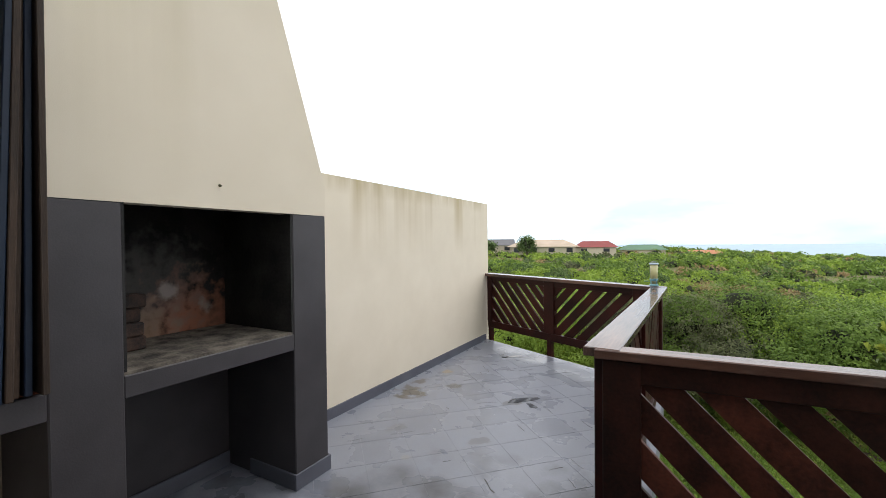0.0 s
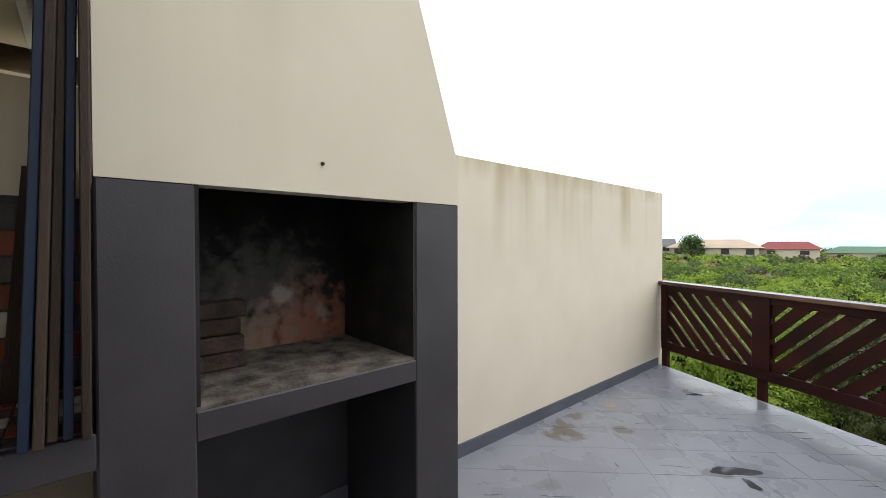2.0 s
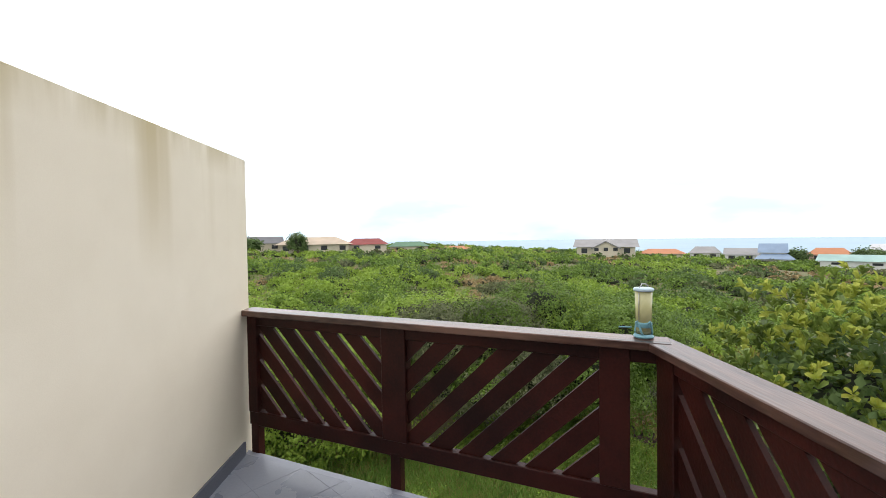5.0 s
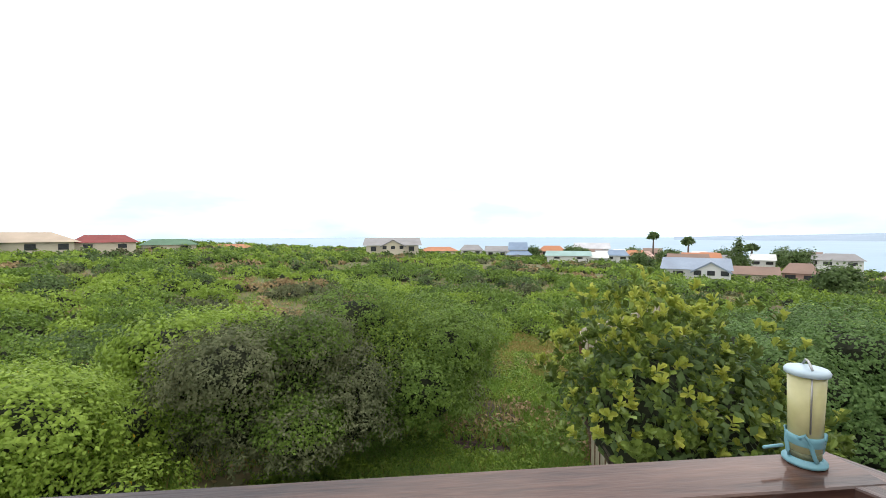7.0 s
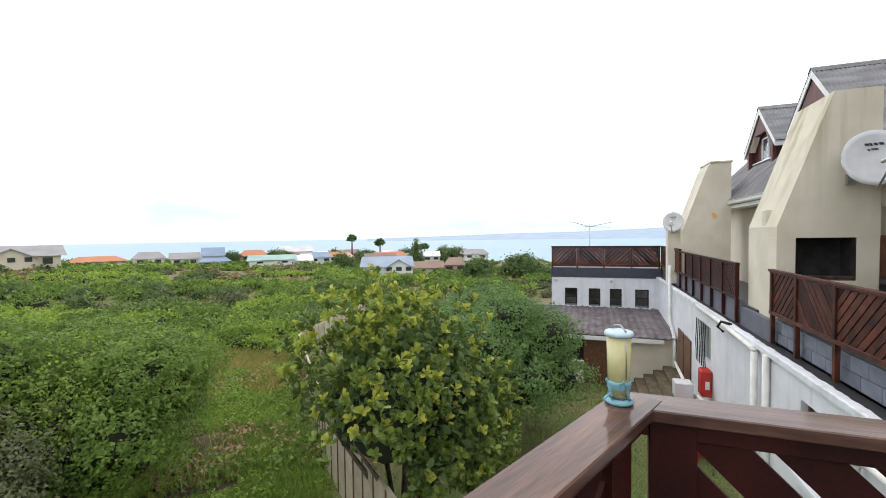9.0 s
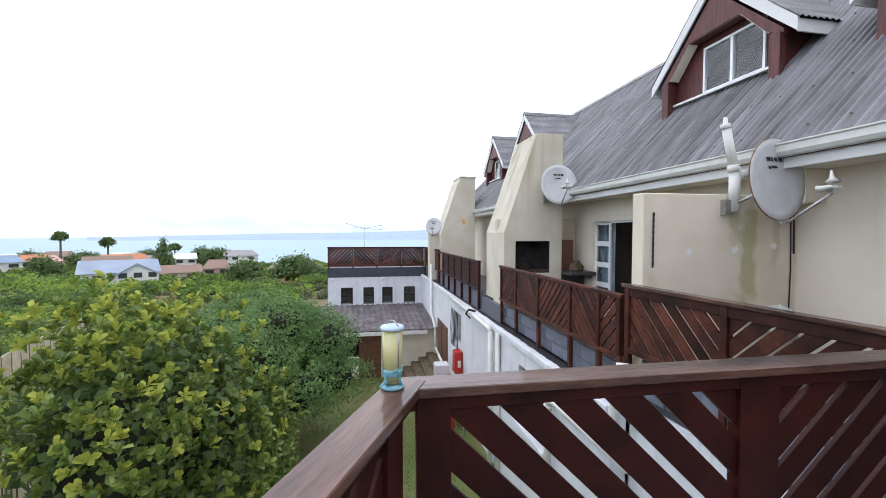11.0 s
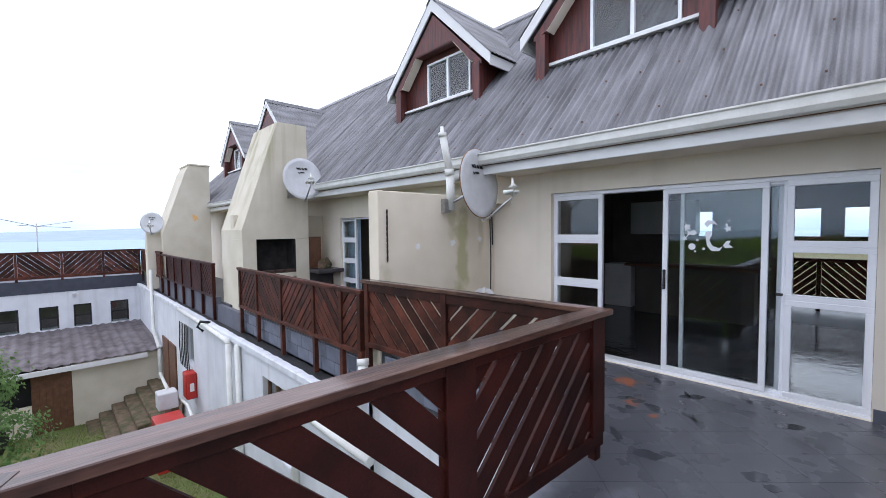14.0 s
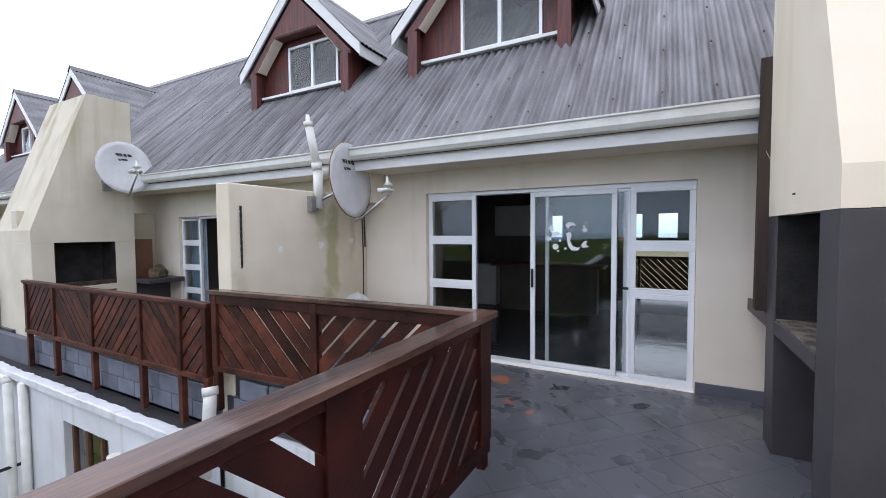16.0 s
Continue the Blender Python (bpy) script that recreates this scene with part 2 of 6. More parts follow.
STAINS = [(0.22, 3.7, 0.24, (0.12, 0.105, 0.08), 0.85), (0.15, 4.0, 0.15, (0.13, 0.115, 0.09), 0.8), (0.53, 4.02, 0.12, (0.11, 0.105, 0.095), 0.8),
          (0.25, 4.45, 0.09, (0.3, 0.22, 0.1), 0.6), (0.57, 5.4, 0.1, (0.1, 0.1, 0.1), 0.8), (1.23, 3.9, 0.13, (0.1, 0.1, 0.1), 0.7),
          (2.05, 1.83, 0.1, (0.05, 0.05, 0.045), 0.9), (2.75, 0.5, 0.2, (0.42, 0.13, 0.05), 0.75), (2.5, 0.95, 0.14, (0.42, 0.13, 0.05), 0.6),
          (2.25, 1.15, 0.06, (0.42, 0.13, 0.05), 0.6), (1.27, 3.06, 0.11, (0.12, 0.12, 0.12), 0.6), (0.55, 2.95, 0.13, (0.13, 0.13, 0.14), 0.5),
          (0.9, 2.6, 0.08, (0.3, 0.29, 0.27), 0.5), (1.7, 1.5, 0.12, (0.12, 0.12, 0.12), 0.5), (3.0, 1.2, 0.16, (0.05, 0.05, 0.055), 0.6), (1.3, 0.8, 0.2, (0.05, 0.05, 0.055), 0.6), (2.2, 0.4, 0.18, (0.16, 0.17, 0.19), 0.5), (1.6, 2.3, 0.15, (0.2, 0.21, 0.24), 0.5), (3.6, 0.8, 0.2, (0.05, 0.05, 0.055), 0.6)]
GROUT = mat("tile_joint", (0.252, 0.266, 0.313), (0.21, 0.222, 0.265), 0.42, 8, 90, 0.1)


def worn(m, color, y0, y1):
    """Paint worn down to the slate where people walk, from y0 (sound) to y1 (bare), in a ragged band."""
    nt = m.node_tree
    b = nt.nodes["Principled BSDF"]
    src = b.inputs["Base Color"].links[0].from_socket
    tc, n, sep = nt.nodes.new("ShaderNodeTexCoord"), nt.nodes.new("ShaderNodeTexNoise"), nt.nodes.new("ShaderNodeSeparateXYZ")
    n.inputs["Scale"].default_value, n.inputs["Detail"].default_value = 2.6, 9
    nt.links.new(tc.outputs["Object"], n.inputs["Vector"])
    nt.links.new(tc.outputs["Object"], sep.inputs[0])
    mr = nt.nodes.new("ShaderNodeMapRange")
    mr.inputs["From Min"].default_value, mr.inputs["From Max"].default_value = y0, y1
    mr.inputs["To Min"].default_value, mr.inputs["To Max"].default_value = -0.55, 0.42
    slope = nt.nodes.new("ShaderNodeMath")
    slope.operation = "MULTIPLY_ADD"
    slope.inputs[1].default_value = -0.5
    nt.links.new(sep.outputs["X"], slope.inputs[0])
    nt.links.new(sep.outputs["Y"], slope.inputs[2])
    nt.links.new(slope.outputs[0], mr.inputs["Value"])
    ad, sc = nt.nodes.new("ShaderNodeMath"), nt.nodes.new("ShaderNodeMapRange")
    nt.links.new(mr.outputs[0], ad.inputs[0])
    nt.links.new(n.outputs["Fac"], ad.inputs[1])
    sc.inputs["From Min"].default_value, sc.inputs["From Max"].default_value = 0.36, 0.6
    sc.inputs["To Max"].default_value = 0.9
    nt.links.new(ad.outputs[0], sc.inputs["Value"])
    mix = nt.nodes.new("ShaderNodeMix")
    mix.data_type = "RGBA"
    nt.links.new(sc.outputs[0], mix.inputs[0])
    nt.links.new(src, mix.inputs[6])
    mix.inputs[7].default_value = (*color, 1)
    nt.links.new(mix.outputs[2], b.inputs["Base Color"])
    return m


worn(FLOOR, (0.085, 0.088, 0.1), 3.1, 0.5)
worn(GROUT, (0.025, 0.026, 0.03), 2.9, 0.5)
patches(FLOOR, STAINS)
WOOD = mat("dark_red_stained_wood", (0.05, 0.011, 0.008), (0.02, 0.006, 0.005), 0.42, 3.0, 70, 0.35, vary=0.25, spec=0.18)
WOOD_W = mat("weathered_red_brown_wood", (0.1, 0.03, 0.018), (0.028, 0.01, 0.007), 0.5, 5.0, 60, 0.5, vary=0.5, spec=0.22)
shuffled(WOOD_W)
def cap_wood(turn):
    m = mat("wet_worn_cap_board", (0.15, 0.075, 0.052), (0.018, 0.006, 0.005), 0.5, 6.0, 60, 0.6, stretch=(6, 0.6, 1), spec=0.25, turn=turn, coat=0.7)
    m.node_tree.nodes["Principled BSDF"].inputs["Coat Roughness"].default_value = 0.08
    return m
BOARD = mat("old_plank", (0.075, 0.045, 0.028), (0.024, 0.015, 0.01), 0.7, 3, 60, 0.4, vary=0.3, stretch=(4, 4, 0.5))
BLUE_BOARD = mat("blue_painted_plank", (0.01, 0.024, 0.055), None, 0.6, 4, 60, 0.3)
WHITE = mat("white_gloss_paint", (0.78, 0.78, 0.78), (0.72, 0.72, 0.72), 0.35, 4, 80, 0.05)
ALU = mat("white_aluminium", (0.88, 0.9, 0.94), (0.85, 0.87, 0.91), 0.3, 4, 60, 0.02)
PIPE = mat("white_plastic_pipe", (0.72, 0.72, 0.69), (0.6, 0.6, 0.56), 0.4, 5, 60, 0.05)
WHITEWALL = stained(mat("whitewashed_plaster", (0.7, 0.72, 0.76), (0.6, 0.62, 0.66), 0.85, 2.0, 120, 0.35), (0.4, 0.38, 0.33), -0.3, 2.4, (2.5, 2.5, 0.1), 0.5, 0.54, 0.7)
ROOF = shuffled(mat("weathered_roof_sheet", (0.215, 0.215, 0.23), (0.085, 0.083, 0.09), 0.48, 2.2, 60, 0.15, vary=0.14, stretch=(3, 0.5, 0.5)))
GLASS = glass_mat("window_glass")
# Indoor dimness is put into this colour, for rooms and panels behind glass.
DARK = mat("dimmed_interior", (0.14, 0.125, 0.11), None, 0.7, 3, 80, 0.1)
DARKTILE = mat("dark_slate_tile", (0.06, 0.062, 0.07), (0.035, 0.037, 0.042), 0.18, 3, 50, 0.15)
STEEL = mat("galvanised_steel", (0.5, 0.5, 0.5), (0.36, 0.36, 0.36), 0.4, 20, 120, 0.1, metal=0.9)
DISH = mat("white_dish_enamel", (0.62, 0.63, 0.65), (0.54, 0.54, 0.55), 0.45, 6, 60, 0.05)
RUST = mat("rusty_rim", (0.3, 0.16, 0.07), (0.16, 0.08, 0.04), 0.8, 20, 90, 0.3)
INK = mat("black_marking", (0.02, 0.02, 0.022), None, 0.6, 8, 60, 0.0)
RED = mat("red_enamel", (0.5, 0.03, 0.02), (0.38, 0.02, 0.015), 0.4, 6, 60, 0.1)
BLACK = mat("black_bitumen", (0.02, 0.02, 0.022), (0.012, 0.012, 0.013), 0.6, 6, 60, 0.5)
BROWNFRAME = mat("brown_window_timber", (0.16, 0.075, 0.04), (0.1, 0.045, 0.025), 0.5, 8, 70, 0.3)
BLOCK = mat("grey_painted_block", (0.16, 0.175, 0.22), (0.12, 0.13, 0.165), 0.6, 5, 90, 0.4, vary=0.12)
TERRA = mat("terracotta_tile", (0.26, 0.062, 0.026), (0.15, 0.032, 0.015), 0.4, 10, 80, 0.2, vary=0.2)
SLATE = mat("slate_tile", (0.085, 0.08, 0.08), (0.045, 0.043, 0.045), 0.4, 10, 80, 0.25, vary=0.2)
IVORY = mat("ivory_tile", (0.55, 0.52, 0.46), (0.44, 0.41, 0.36), 0.3, 10, 80, 0.15, vary=0.1)
STONE = mat("mossy_concrete_step", (0.17, 0.11, 0.075), (0.05, 0.058, 0.022), 0.9, 5, 60, 0.6)
OLDROOF = mat("old_asbestos_sheet", (0.18, 0.16, 0.17), (0.075, 0.06, 0.062), 0.75, 2.5, 50, 0.5, vary=0.12)
FENCE = mat("precast_concrete", (0.5, 0.45, 0.34), (0.36, 0.32, 0.23), 0.9, 4, 90, 0.5, vary=0.1)
PLASTIC = mat("yellow_clear_plastic", (0.6, 0.57, 0.3), (0.5, 0.48, 0.25), 0.15, 6, 60, 0.0)
TEAL = mat("pale_blue_plastic", (0.2, 0.42, 0.5), (0.14, 0.33, 0.4), 0.35, 8, 60, 0.05)
LIDBLUE = mat("light_blue_lid", (0.5, 0.62, 0.7), (0.44, 0.56, 0.64), 0.3, 8, 60, 0.05)
SEED = mat("bird_seed", (0.2, 0.22, 0.12), (0.1, 0.12, 0.08), 0.8, 40, 200, 0.5)
GRAVELSOIL = mat("bark_soil", (0.12, 0.07, 0.055), (0.025, 0.016, 0.013), 0.95, 9, 26, 1.0)
BARK = mat("grey_bark", (0.16, 0.13, 0.1), (0.08, 0.065, 0.05), 0.9, 10, 60, 0.6)
SEA = mat("sea_water", (0.2, 0.34, 0.44), (0.16, 0.29, 0.4), 0.35, 0.01, 0.1, 0.0)
# Distance haze is put into the pale blue of the far coast.
HAZE = mat("haze_tinted_coast", (0.34, 0.42, 0.52), (0.29, 0.37, 0.46), 1.0, 0.01, 0.1, 0.0)

GROUND = mat("scrub_ground", (0.1, 0.13, 0.04), (0.16, 0.115, 0.06), 0.95, 0.5, 9, 0.8)
ROOMTILE = mat("uneven_wet_slate", (0.06, 0.06, 0.066), (0.03, 0.032, 0.036), 0.06, 5, 16, 0.45)
LAWN = mat("lawn", (0.12, 0.17, 0.045), (0.16, 0.13, 0.065), 0.95, 0.8, 40, 0.8)


# ---- helpers of this scene ----
def box(bm, x0, x1, y0, y1, z0, z1):
    v = [bm.verts.new((x, y, z)) for z in (z0, z1) for y in (y0, y1) for x in (x0, x1)]
    for f in ((0, 2, 3, 1), (4, 5, 7, 6), (0, 1, 5, 4), (2, 6, 7, 3), (0, 4, 6, 2), (1, 3, 7, 5)):
        bm.faces.new([v[i] for i in f])
    return bm


def boxes(*dims, bevel=0.0):
    bm = bmesh.new()
    for d in dims:
        box(bm, *d)
    if bevel:
        bmesh.ops.bevel(bm, geom=bm.edges[:], offset=bevel, segments=1, affect="EDGES", profile=0.5)
    return bm


def prism(bm, pts, axis, a0, a1):
    """The outline pts in the two other axes, drawn out along axis from a0 to a1."""
    def place(p, a):
        return {"x": (a, p[0], p[1]), "y": (p[0], a, p[1]), "z": (p[0], p[1], a)}[axis]
    lo, hi = [bm.verts.new(place(p, a0)) for p in pts], [bm.verts.new(place(p, a1)) for p in pts]
    bm.faces.new(lo), bm.faces.new(hi[::-1])
    for i in range(len(pts)):
        j = (i + 1) % len(pts)
        bm.faces.new((lo[i], hi[i], hi[j], lo[j]))
    bmesh.ops.recalc_face_normals(bm, faces=bm.faces[:])
    return bm


def bar(bm, p, q, w, d, up=(0, 0, 1)):
    """A straight bar of section w x d from p to q; w lies across, d along up."""
    p, q = Vector(p), Vector(q)
    ahead = (q - p).normalized()
    side = ahead.cross(Vector(up)).normalized()
    top = side.cross(ahead)
    v = [bm.verts.new(e + side * sx * w / 2 + top * sz * d / 2) for e in (p, q) for sz in (-1, 1) for sx in (-1, 1)]
    for f in ((0, 2, 3, 1), (4, 5, 7, 6), (0, 1, 5, 4), (2, 6, 7, 3), (0, 4, 6, 2), (1, 3, 7, 5)):
        bm.faces.new([v[i] for i in f])
    bmesh.ops.recalc_face_normals(bm, faces=bm.faces[:])
    return bm


def tube(bm, pts, radius, sides=12, radii=None):
    """A round pipe through the points."""
    pts = [Vector(p) for p in pts]
    rings = []
    for i, p in enumerate(pts):
        a = (pts[min(i + 1, len(pts) - 1)] - pts[max(i - 1, 0)]).normalized()
        s = a.cross(Vector((0, 0, 1)) if abs(a.z) < 0.9 else Vector((1, 0, 0))).normalized()
        u = s.cross(a)
        r = radii[i] if radii else radius
        rings.append([bm.verts.new(p + (s * math.cos(k * math.tau / sides) + u * math.sin(k * math.tau / sides)) * r) for k in range(sides)])
    for a, b in zip(rings, rings[1:]):
        for k in range(sides):
            bm.faces.new((a[k], a[(k + 1) % sides], b[(k + 1) % sides], b[k])).smooth = True
    bm.faces.new(rings[0]), bm.faces.new(rings[-1][::-1])
    bmesh.ops.recalc_face_normals(bm, faces=bm.faces[:])
    return bm


def mesh(name, bm, material):
    me = bpy.data.meshes.new(name)
    bm.to_mesh(me)
    bm.free()
    me.materials.append(material)
    return me


def part(name, bm, material, parent, label=""):
    ob = new(name, bm if isinstance(bm, bpy.types.Mesh) else mesh(name, bm, material))
    ob.parent = parent
    if not parent.parent:
        ob.matrix_parent_inverse = Matrix.Translation(-parent.location)
    return tagged(ob, label)


def thing(name, at, label, category, group="", kind=""):
    ob = new(name)
    ob.location = at
    ob.empty_display_size = 0.1
    return tagged(ob, label, category, group, kind)


def solid(name, bm, material, label="", category="", group="", kind=""):
    return tagged(new(name, mesh(name, bm, material)), label, category, group, kind)


def fast_mesh(name, verts, faces, material, smooth=False):
    me = bpy.data.meshes.new(name)
    verts, faces = np.asarray(verts, np.float32), np.asarray(faces, np.int32)
    k = faces.shape[1]
    me.vertices.add(len(verts))
    me.vertices.foreach_set("co", verts.ravel())
    me.loops.add(faces.size)
    me.loops.foreach_set("vertex_index", faces.ravel())
    me.polygons.add(len(faces))
    me.polygons.foreach_set("loop_start", np.arange(0, faces.size, k, dtype=np.int32))
    me.polygons.foreach_set("use_smooth", np.full(len(faces), smooth))
    me.update(calc_edges=True)
    me.materials.append(material)
    return me


def clip(poly, inside):
    """Cuts a convex outline to the convex outline inside (both anticlockwise)."""
    for i in range(len(inside)):
        (ax, ay), (bx, by) = inside[i], inside[(i + 1) % len(inside)]
        out = []
        for j in range(len(poly)):
            p, q = poly[j], poly[(j + 1) % len(poly)]
            dp = (bx - ax) * (p[1] - ay) - (by - ay) * (p[0] - ax)
            dq = (bx - ax) * (q[1] - ay) - (by - ay) * (q[0] - ax)
            if dp >= 0:
                out.append(p)
            if (dp > 0) != (dq > 0) and abs(dp - dq) > 1e-9:
                s = dp / (dp - dq)
                out.append((p[0] + s * (q[0] - p[0]), p[1] + s * (q[1] - p[1])))
        poly = out
        if len(poly) < 3:
            return []
    return poly

# ---- the terrace: floor, walls ----
A_OUT = [(-0.06, 0.0), (2.36, 0.0), (2.44, 4.98), (-0.06, 6.16)]
B_OUT = [(2.364, 0.0), (4.95, 0.0), (4.95, 2.12), (2.364, 2.0)]
bm = prism(bmesh.new(), [(-0.2, -0.25), (5.04, -0.25), (5.04, 2.14), (2.44, 2.02), (2.48, 5.0), (0.0, 6.19), (-0.2, 6.19)], "z", -0.28, -0.0014)
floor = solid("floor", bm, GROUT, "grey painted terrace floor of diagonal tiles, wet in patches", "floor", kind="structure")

WALL_Z = 2.13
wall_w = prism(bmesh.new(), [(-0.25, 2.2), (-0.05, 2.2), (0.0, 6.25), (-0.2, 6.25)], "z", -0.3, WALL_Z)
box(wall_w, -0.2, 0.0, 0.0, 0.8, -0.3, WALL_Z - 0.03)
wall_west = solid("wall_west", wall_w, CREAM,
                  "tall cream plastered terrace wall with brown water stains", "wall", kind="structure")
solid("wall_west_lower", boxes((-0.2, 0.0, 0.0, 6.25, -5.0, -0.3)), WHITEWALL, "white plastered wall under the terrace", "wall", kind="structure")
solid("wall_west_back", boxes((-0.199, -0.003, -0.2, -0.002, -0.3, 2.4)), HOUSE_WALL, "beige plastered house wall end", "wall", kind="structure")
solid("baseboard", prism(bmesh.new(), [(-0.05, 2.24), (-0.036, 2.24), (0.012, 6.12), (-0.002, 6.12)], "z", -0.004, 0.095), BAND, "blue-grey painted skirting along the terrace wall", "skirting", kind="structure")
solid("baseboard_house", boxes((0.02, 0.93, 0.0, 0.012, -0.004, 0.115), (3.99, 5.03, 0.0, 0.012, -0.004, 0.115), bevel=0.003), BAND, "blue-grey painted skirting along the house wall", "skirting", kind="structure")
solid("wall_south_lower", boxes((2.2, 5.1, 2.05, 2.15, -4.6, -0.29)), WHITEWALL, "white plastered lower storey wall", "wall", kind="structure")
solid("wall_east_lower", boxes((2.2, 2.36, 2.153, 5.0, -4.6, -0.29)), WHITEWALL, "white plastered wall under the terrace", "wall", kind="structure")

# house wall with the openings of the two doors
X0, X1 = -6.0, 21.5
D0, D1, DZ = 0.94, 3.98, 2.105
N0, N1, NZ = 6.5, 9.55, 1.92
HB = 2.56
wall_bm = boxes((X0, D0, -0.25, 0.0, -5.0, HB), (D1, N0, -0.25, 0.0, -5.0, HB), (N1, X1, -0.25, 0.0, -5.0, HB),
                (D0, D1, -0.25, 0.0, DZ, HB), (N0, N1, -0.25, 0.0, NZ, HB), (D0, D1, -0.25, 0.0, -5.0, 0.0), (N0, N1, -0.25, 0.0, -5.0, -0.2))
wall_house = solid("wall_house", wall_bm, HOUSE_WALL, "beige plastered house wall under the eaves", "wall", kind="structure")

# neighbour's terrace
solid("floor_neighbour", boxes((5.16, 10.3, 0.0, 2.1, -0.48, -0.2)), GROUT, "grey painted floor of the next terrace", "floor", kind="structure")
solid("floor_third", boxes((10.62, 20.4, 0.0, 2.1, -0.5, -0.22)), GROUT, "grey painted floor of a further terrace", "floor", kind="structure")
stub = solid("wall_divider", boxes((4.96, 5.16, 0.0, 2.12, -0.3, 2.105), bevel=0.01), DIVIDER, "beige plastered dividing wall between two terraces, with green streaks", "wall", kind="structure")
solid("wall_pier", boxes((4.64, 4.96, 0.0, 0.3, 2.0, 2.388), bevel=0.004), HOUSE_WALL, "beige plastered box under the eaves", "wall", kind="structure")
solid("wall_party", boxes((10.37, 10.58, 0.0, 2.05, -0.3, 2.0), bevel=0.01), CHIMNEY, "weathered cream dividing wall", "wall", kind="structure")
lw = boxes((5.1, 21.0, 2.2, 2.4, -5.2, -1.78), (5.1, 6.85, 2.2, 2.4, -1.78, -0.78), (8.0, 12.6, 2.2, 2.4, -1.78, -0.78), (13.6, 21.0, 2.2, 2.4, -1.78, -0.78), (5.1, 21.0, 2.2, 2.4, -0.78, -0.4))
solid("wall_lower_storey", lw, WHITEWALL, "white plastered lower storey wall with stains", "wall", kind="structure")
solid("roof_flashing", boxes((5.1, 20.9, 2.12, 2.38, -0.42, -0.392)), BLACK, "black bitumen strip along the parapet foot", "flashing", kind="structure")
cop = bmesh.new()
rng = random.Random(4)
rows = []
for i in range(241):
    x, top = 5.1 + i * 16.0 / 240, -0.36 + rng.uniform(-0.008, 0.008)
    edge = 2.33 + 0.02 * noise.noise(Vector((x * 2.3, 0, 0))) + rng.uniform(-0.008, 0.008)
    rows.append([cop.verts.new(c) for c in ((x, edge, -0.46), (x, edge, top - 0.008), (x, edge + 0.02, top), (x, 2.445, top), (x, 2.46, top - 0.015), (x, 2.46 + rng.uniform(-0.006, 0.004), -0.46))])
for a, c in zip(rows, rows[1:]):
    for k in range(6):
        cop.faces.new((a[k], a[(k + 1) % 6], c[(k + 1) % 6], c[k]))
cop.faces.new(rows[0]), cop.faces.new(rows[-1][::-1])
bmesh.ops.recalc_face_normals(cop, faces=cop.faces[:])
solid("coping", cop, WHITEWALL, "rough white plaster coping along the lower wall", "coping", kind="structure")

# deck under the house: interior of the room behind the sliding door
room = boxes((-0.8, 5.0, -4.2, -0.25, -0.02, -0.004))
solid("floor_room", room, ROOMTILE, "dark glossy tiled room floor", "floor", kind="structure")
# ceiling and walls carry the room's dimness in their colour
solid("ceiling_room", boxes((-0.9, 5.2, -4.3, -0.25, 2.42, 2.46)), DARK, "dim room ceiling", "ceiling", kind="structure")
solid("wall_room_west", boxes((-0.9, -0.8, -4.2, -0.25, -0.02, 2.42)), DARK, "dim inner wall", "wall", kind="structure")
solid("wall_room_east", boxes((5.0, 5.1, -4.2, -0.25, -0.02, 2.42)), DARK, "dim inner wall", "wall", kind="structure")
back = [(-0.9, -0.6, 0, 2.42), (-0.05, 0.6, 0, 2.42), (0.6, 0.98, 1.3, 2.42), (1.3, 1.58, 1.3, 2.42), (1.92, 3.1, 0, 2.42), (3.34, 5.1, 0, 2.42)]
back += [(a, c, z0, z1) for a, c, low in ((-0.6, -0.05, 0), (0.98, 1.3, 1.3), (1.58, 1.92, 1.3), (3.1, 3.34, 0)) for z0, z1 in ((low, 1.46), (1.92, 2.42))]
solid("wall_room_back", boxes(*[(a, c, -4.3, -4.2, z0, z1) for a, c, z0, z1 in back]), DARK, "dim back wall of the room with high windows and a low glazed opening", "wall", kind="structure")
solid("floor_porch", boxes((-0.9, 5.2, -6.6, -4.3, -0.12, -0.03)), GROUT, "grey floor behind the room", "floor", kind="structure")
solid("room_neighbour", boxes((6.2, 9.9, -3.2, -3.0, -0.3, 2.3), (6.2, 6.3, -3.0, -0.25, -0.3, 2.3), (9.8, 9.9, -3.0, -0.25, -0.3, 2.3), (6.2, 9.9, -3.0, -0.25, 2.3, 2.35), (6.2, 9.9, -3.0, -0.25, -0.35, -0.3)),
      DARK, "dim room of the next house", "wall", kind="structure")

# ---- roof ----
PITCH = 1.008
EZ, EY = 2.62, 0.72
RY, RZ = -3.0, 2.62 + 3.72 * 1.008
sheet_w, period = 0.8, 0.1
n = 64
xs = np.linspace(0, sheet_w + 0.04, n + 1)
hz = 0.02 * np.cos(xs / period * math.tau)
nrm = Vector((0, PITCH, 1)).normalized()
verts, faces = [], []
for s in (0.0, 1.0):
    for x, h in zip(xs, hz):
        verts.append((x, EY + (RY - EY) * s + nrm.y * h, EZ + (RZ - EZ) * s + nrm.z * h))
faces = [(i, i + 1, n + 2 + i, n + 1 + i) for i in range(n)]
sheet = fast_mesh("sheet", verts, faces, ROOF, True)
back = fast_mesh("sheet_back", [(v[0], 2 * RY - v[1], v[2]) for v in verts], [f[::-1] for f in faces], ROOF, True)
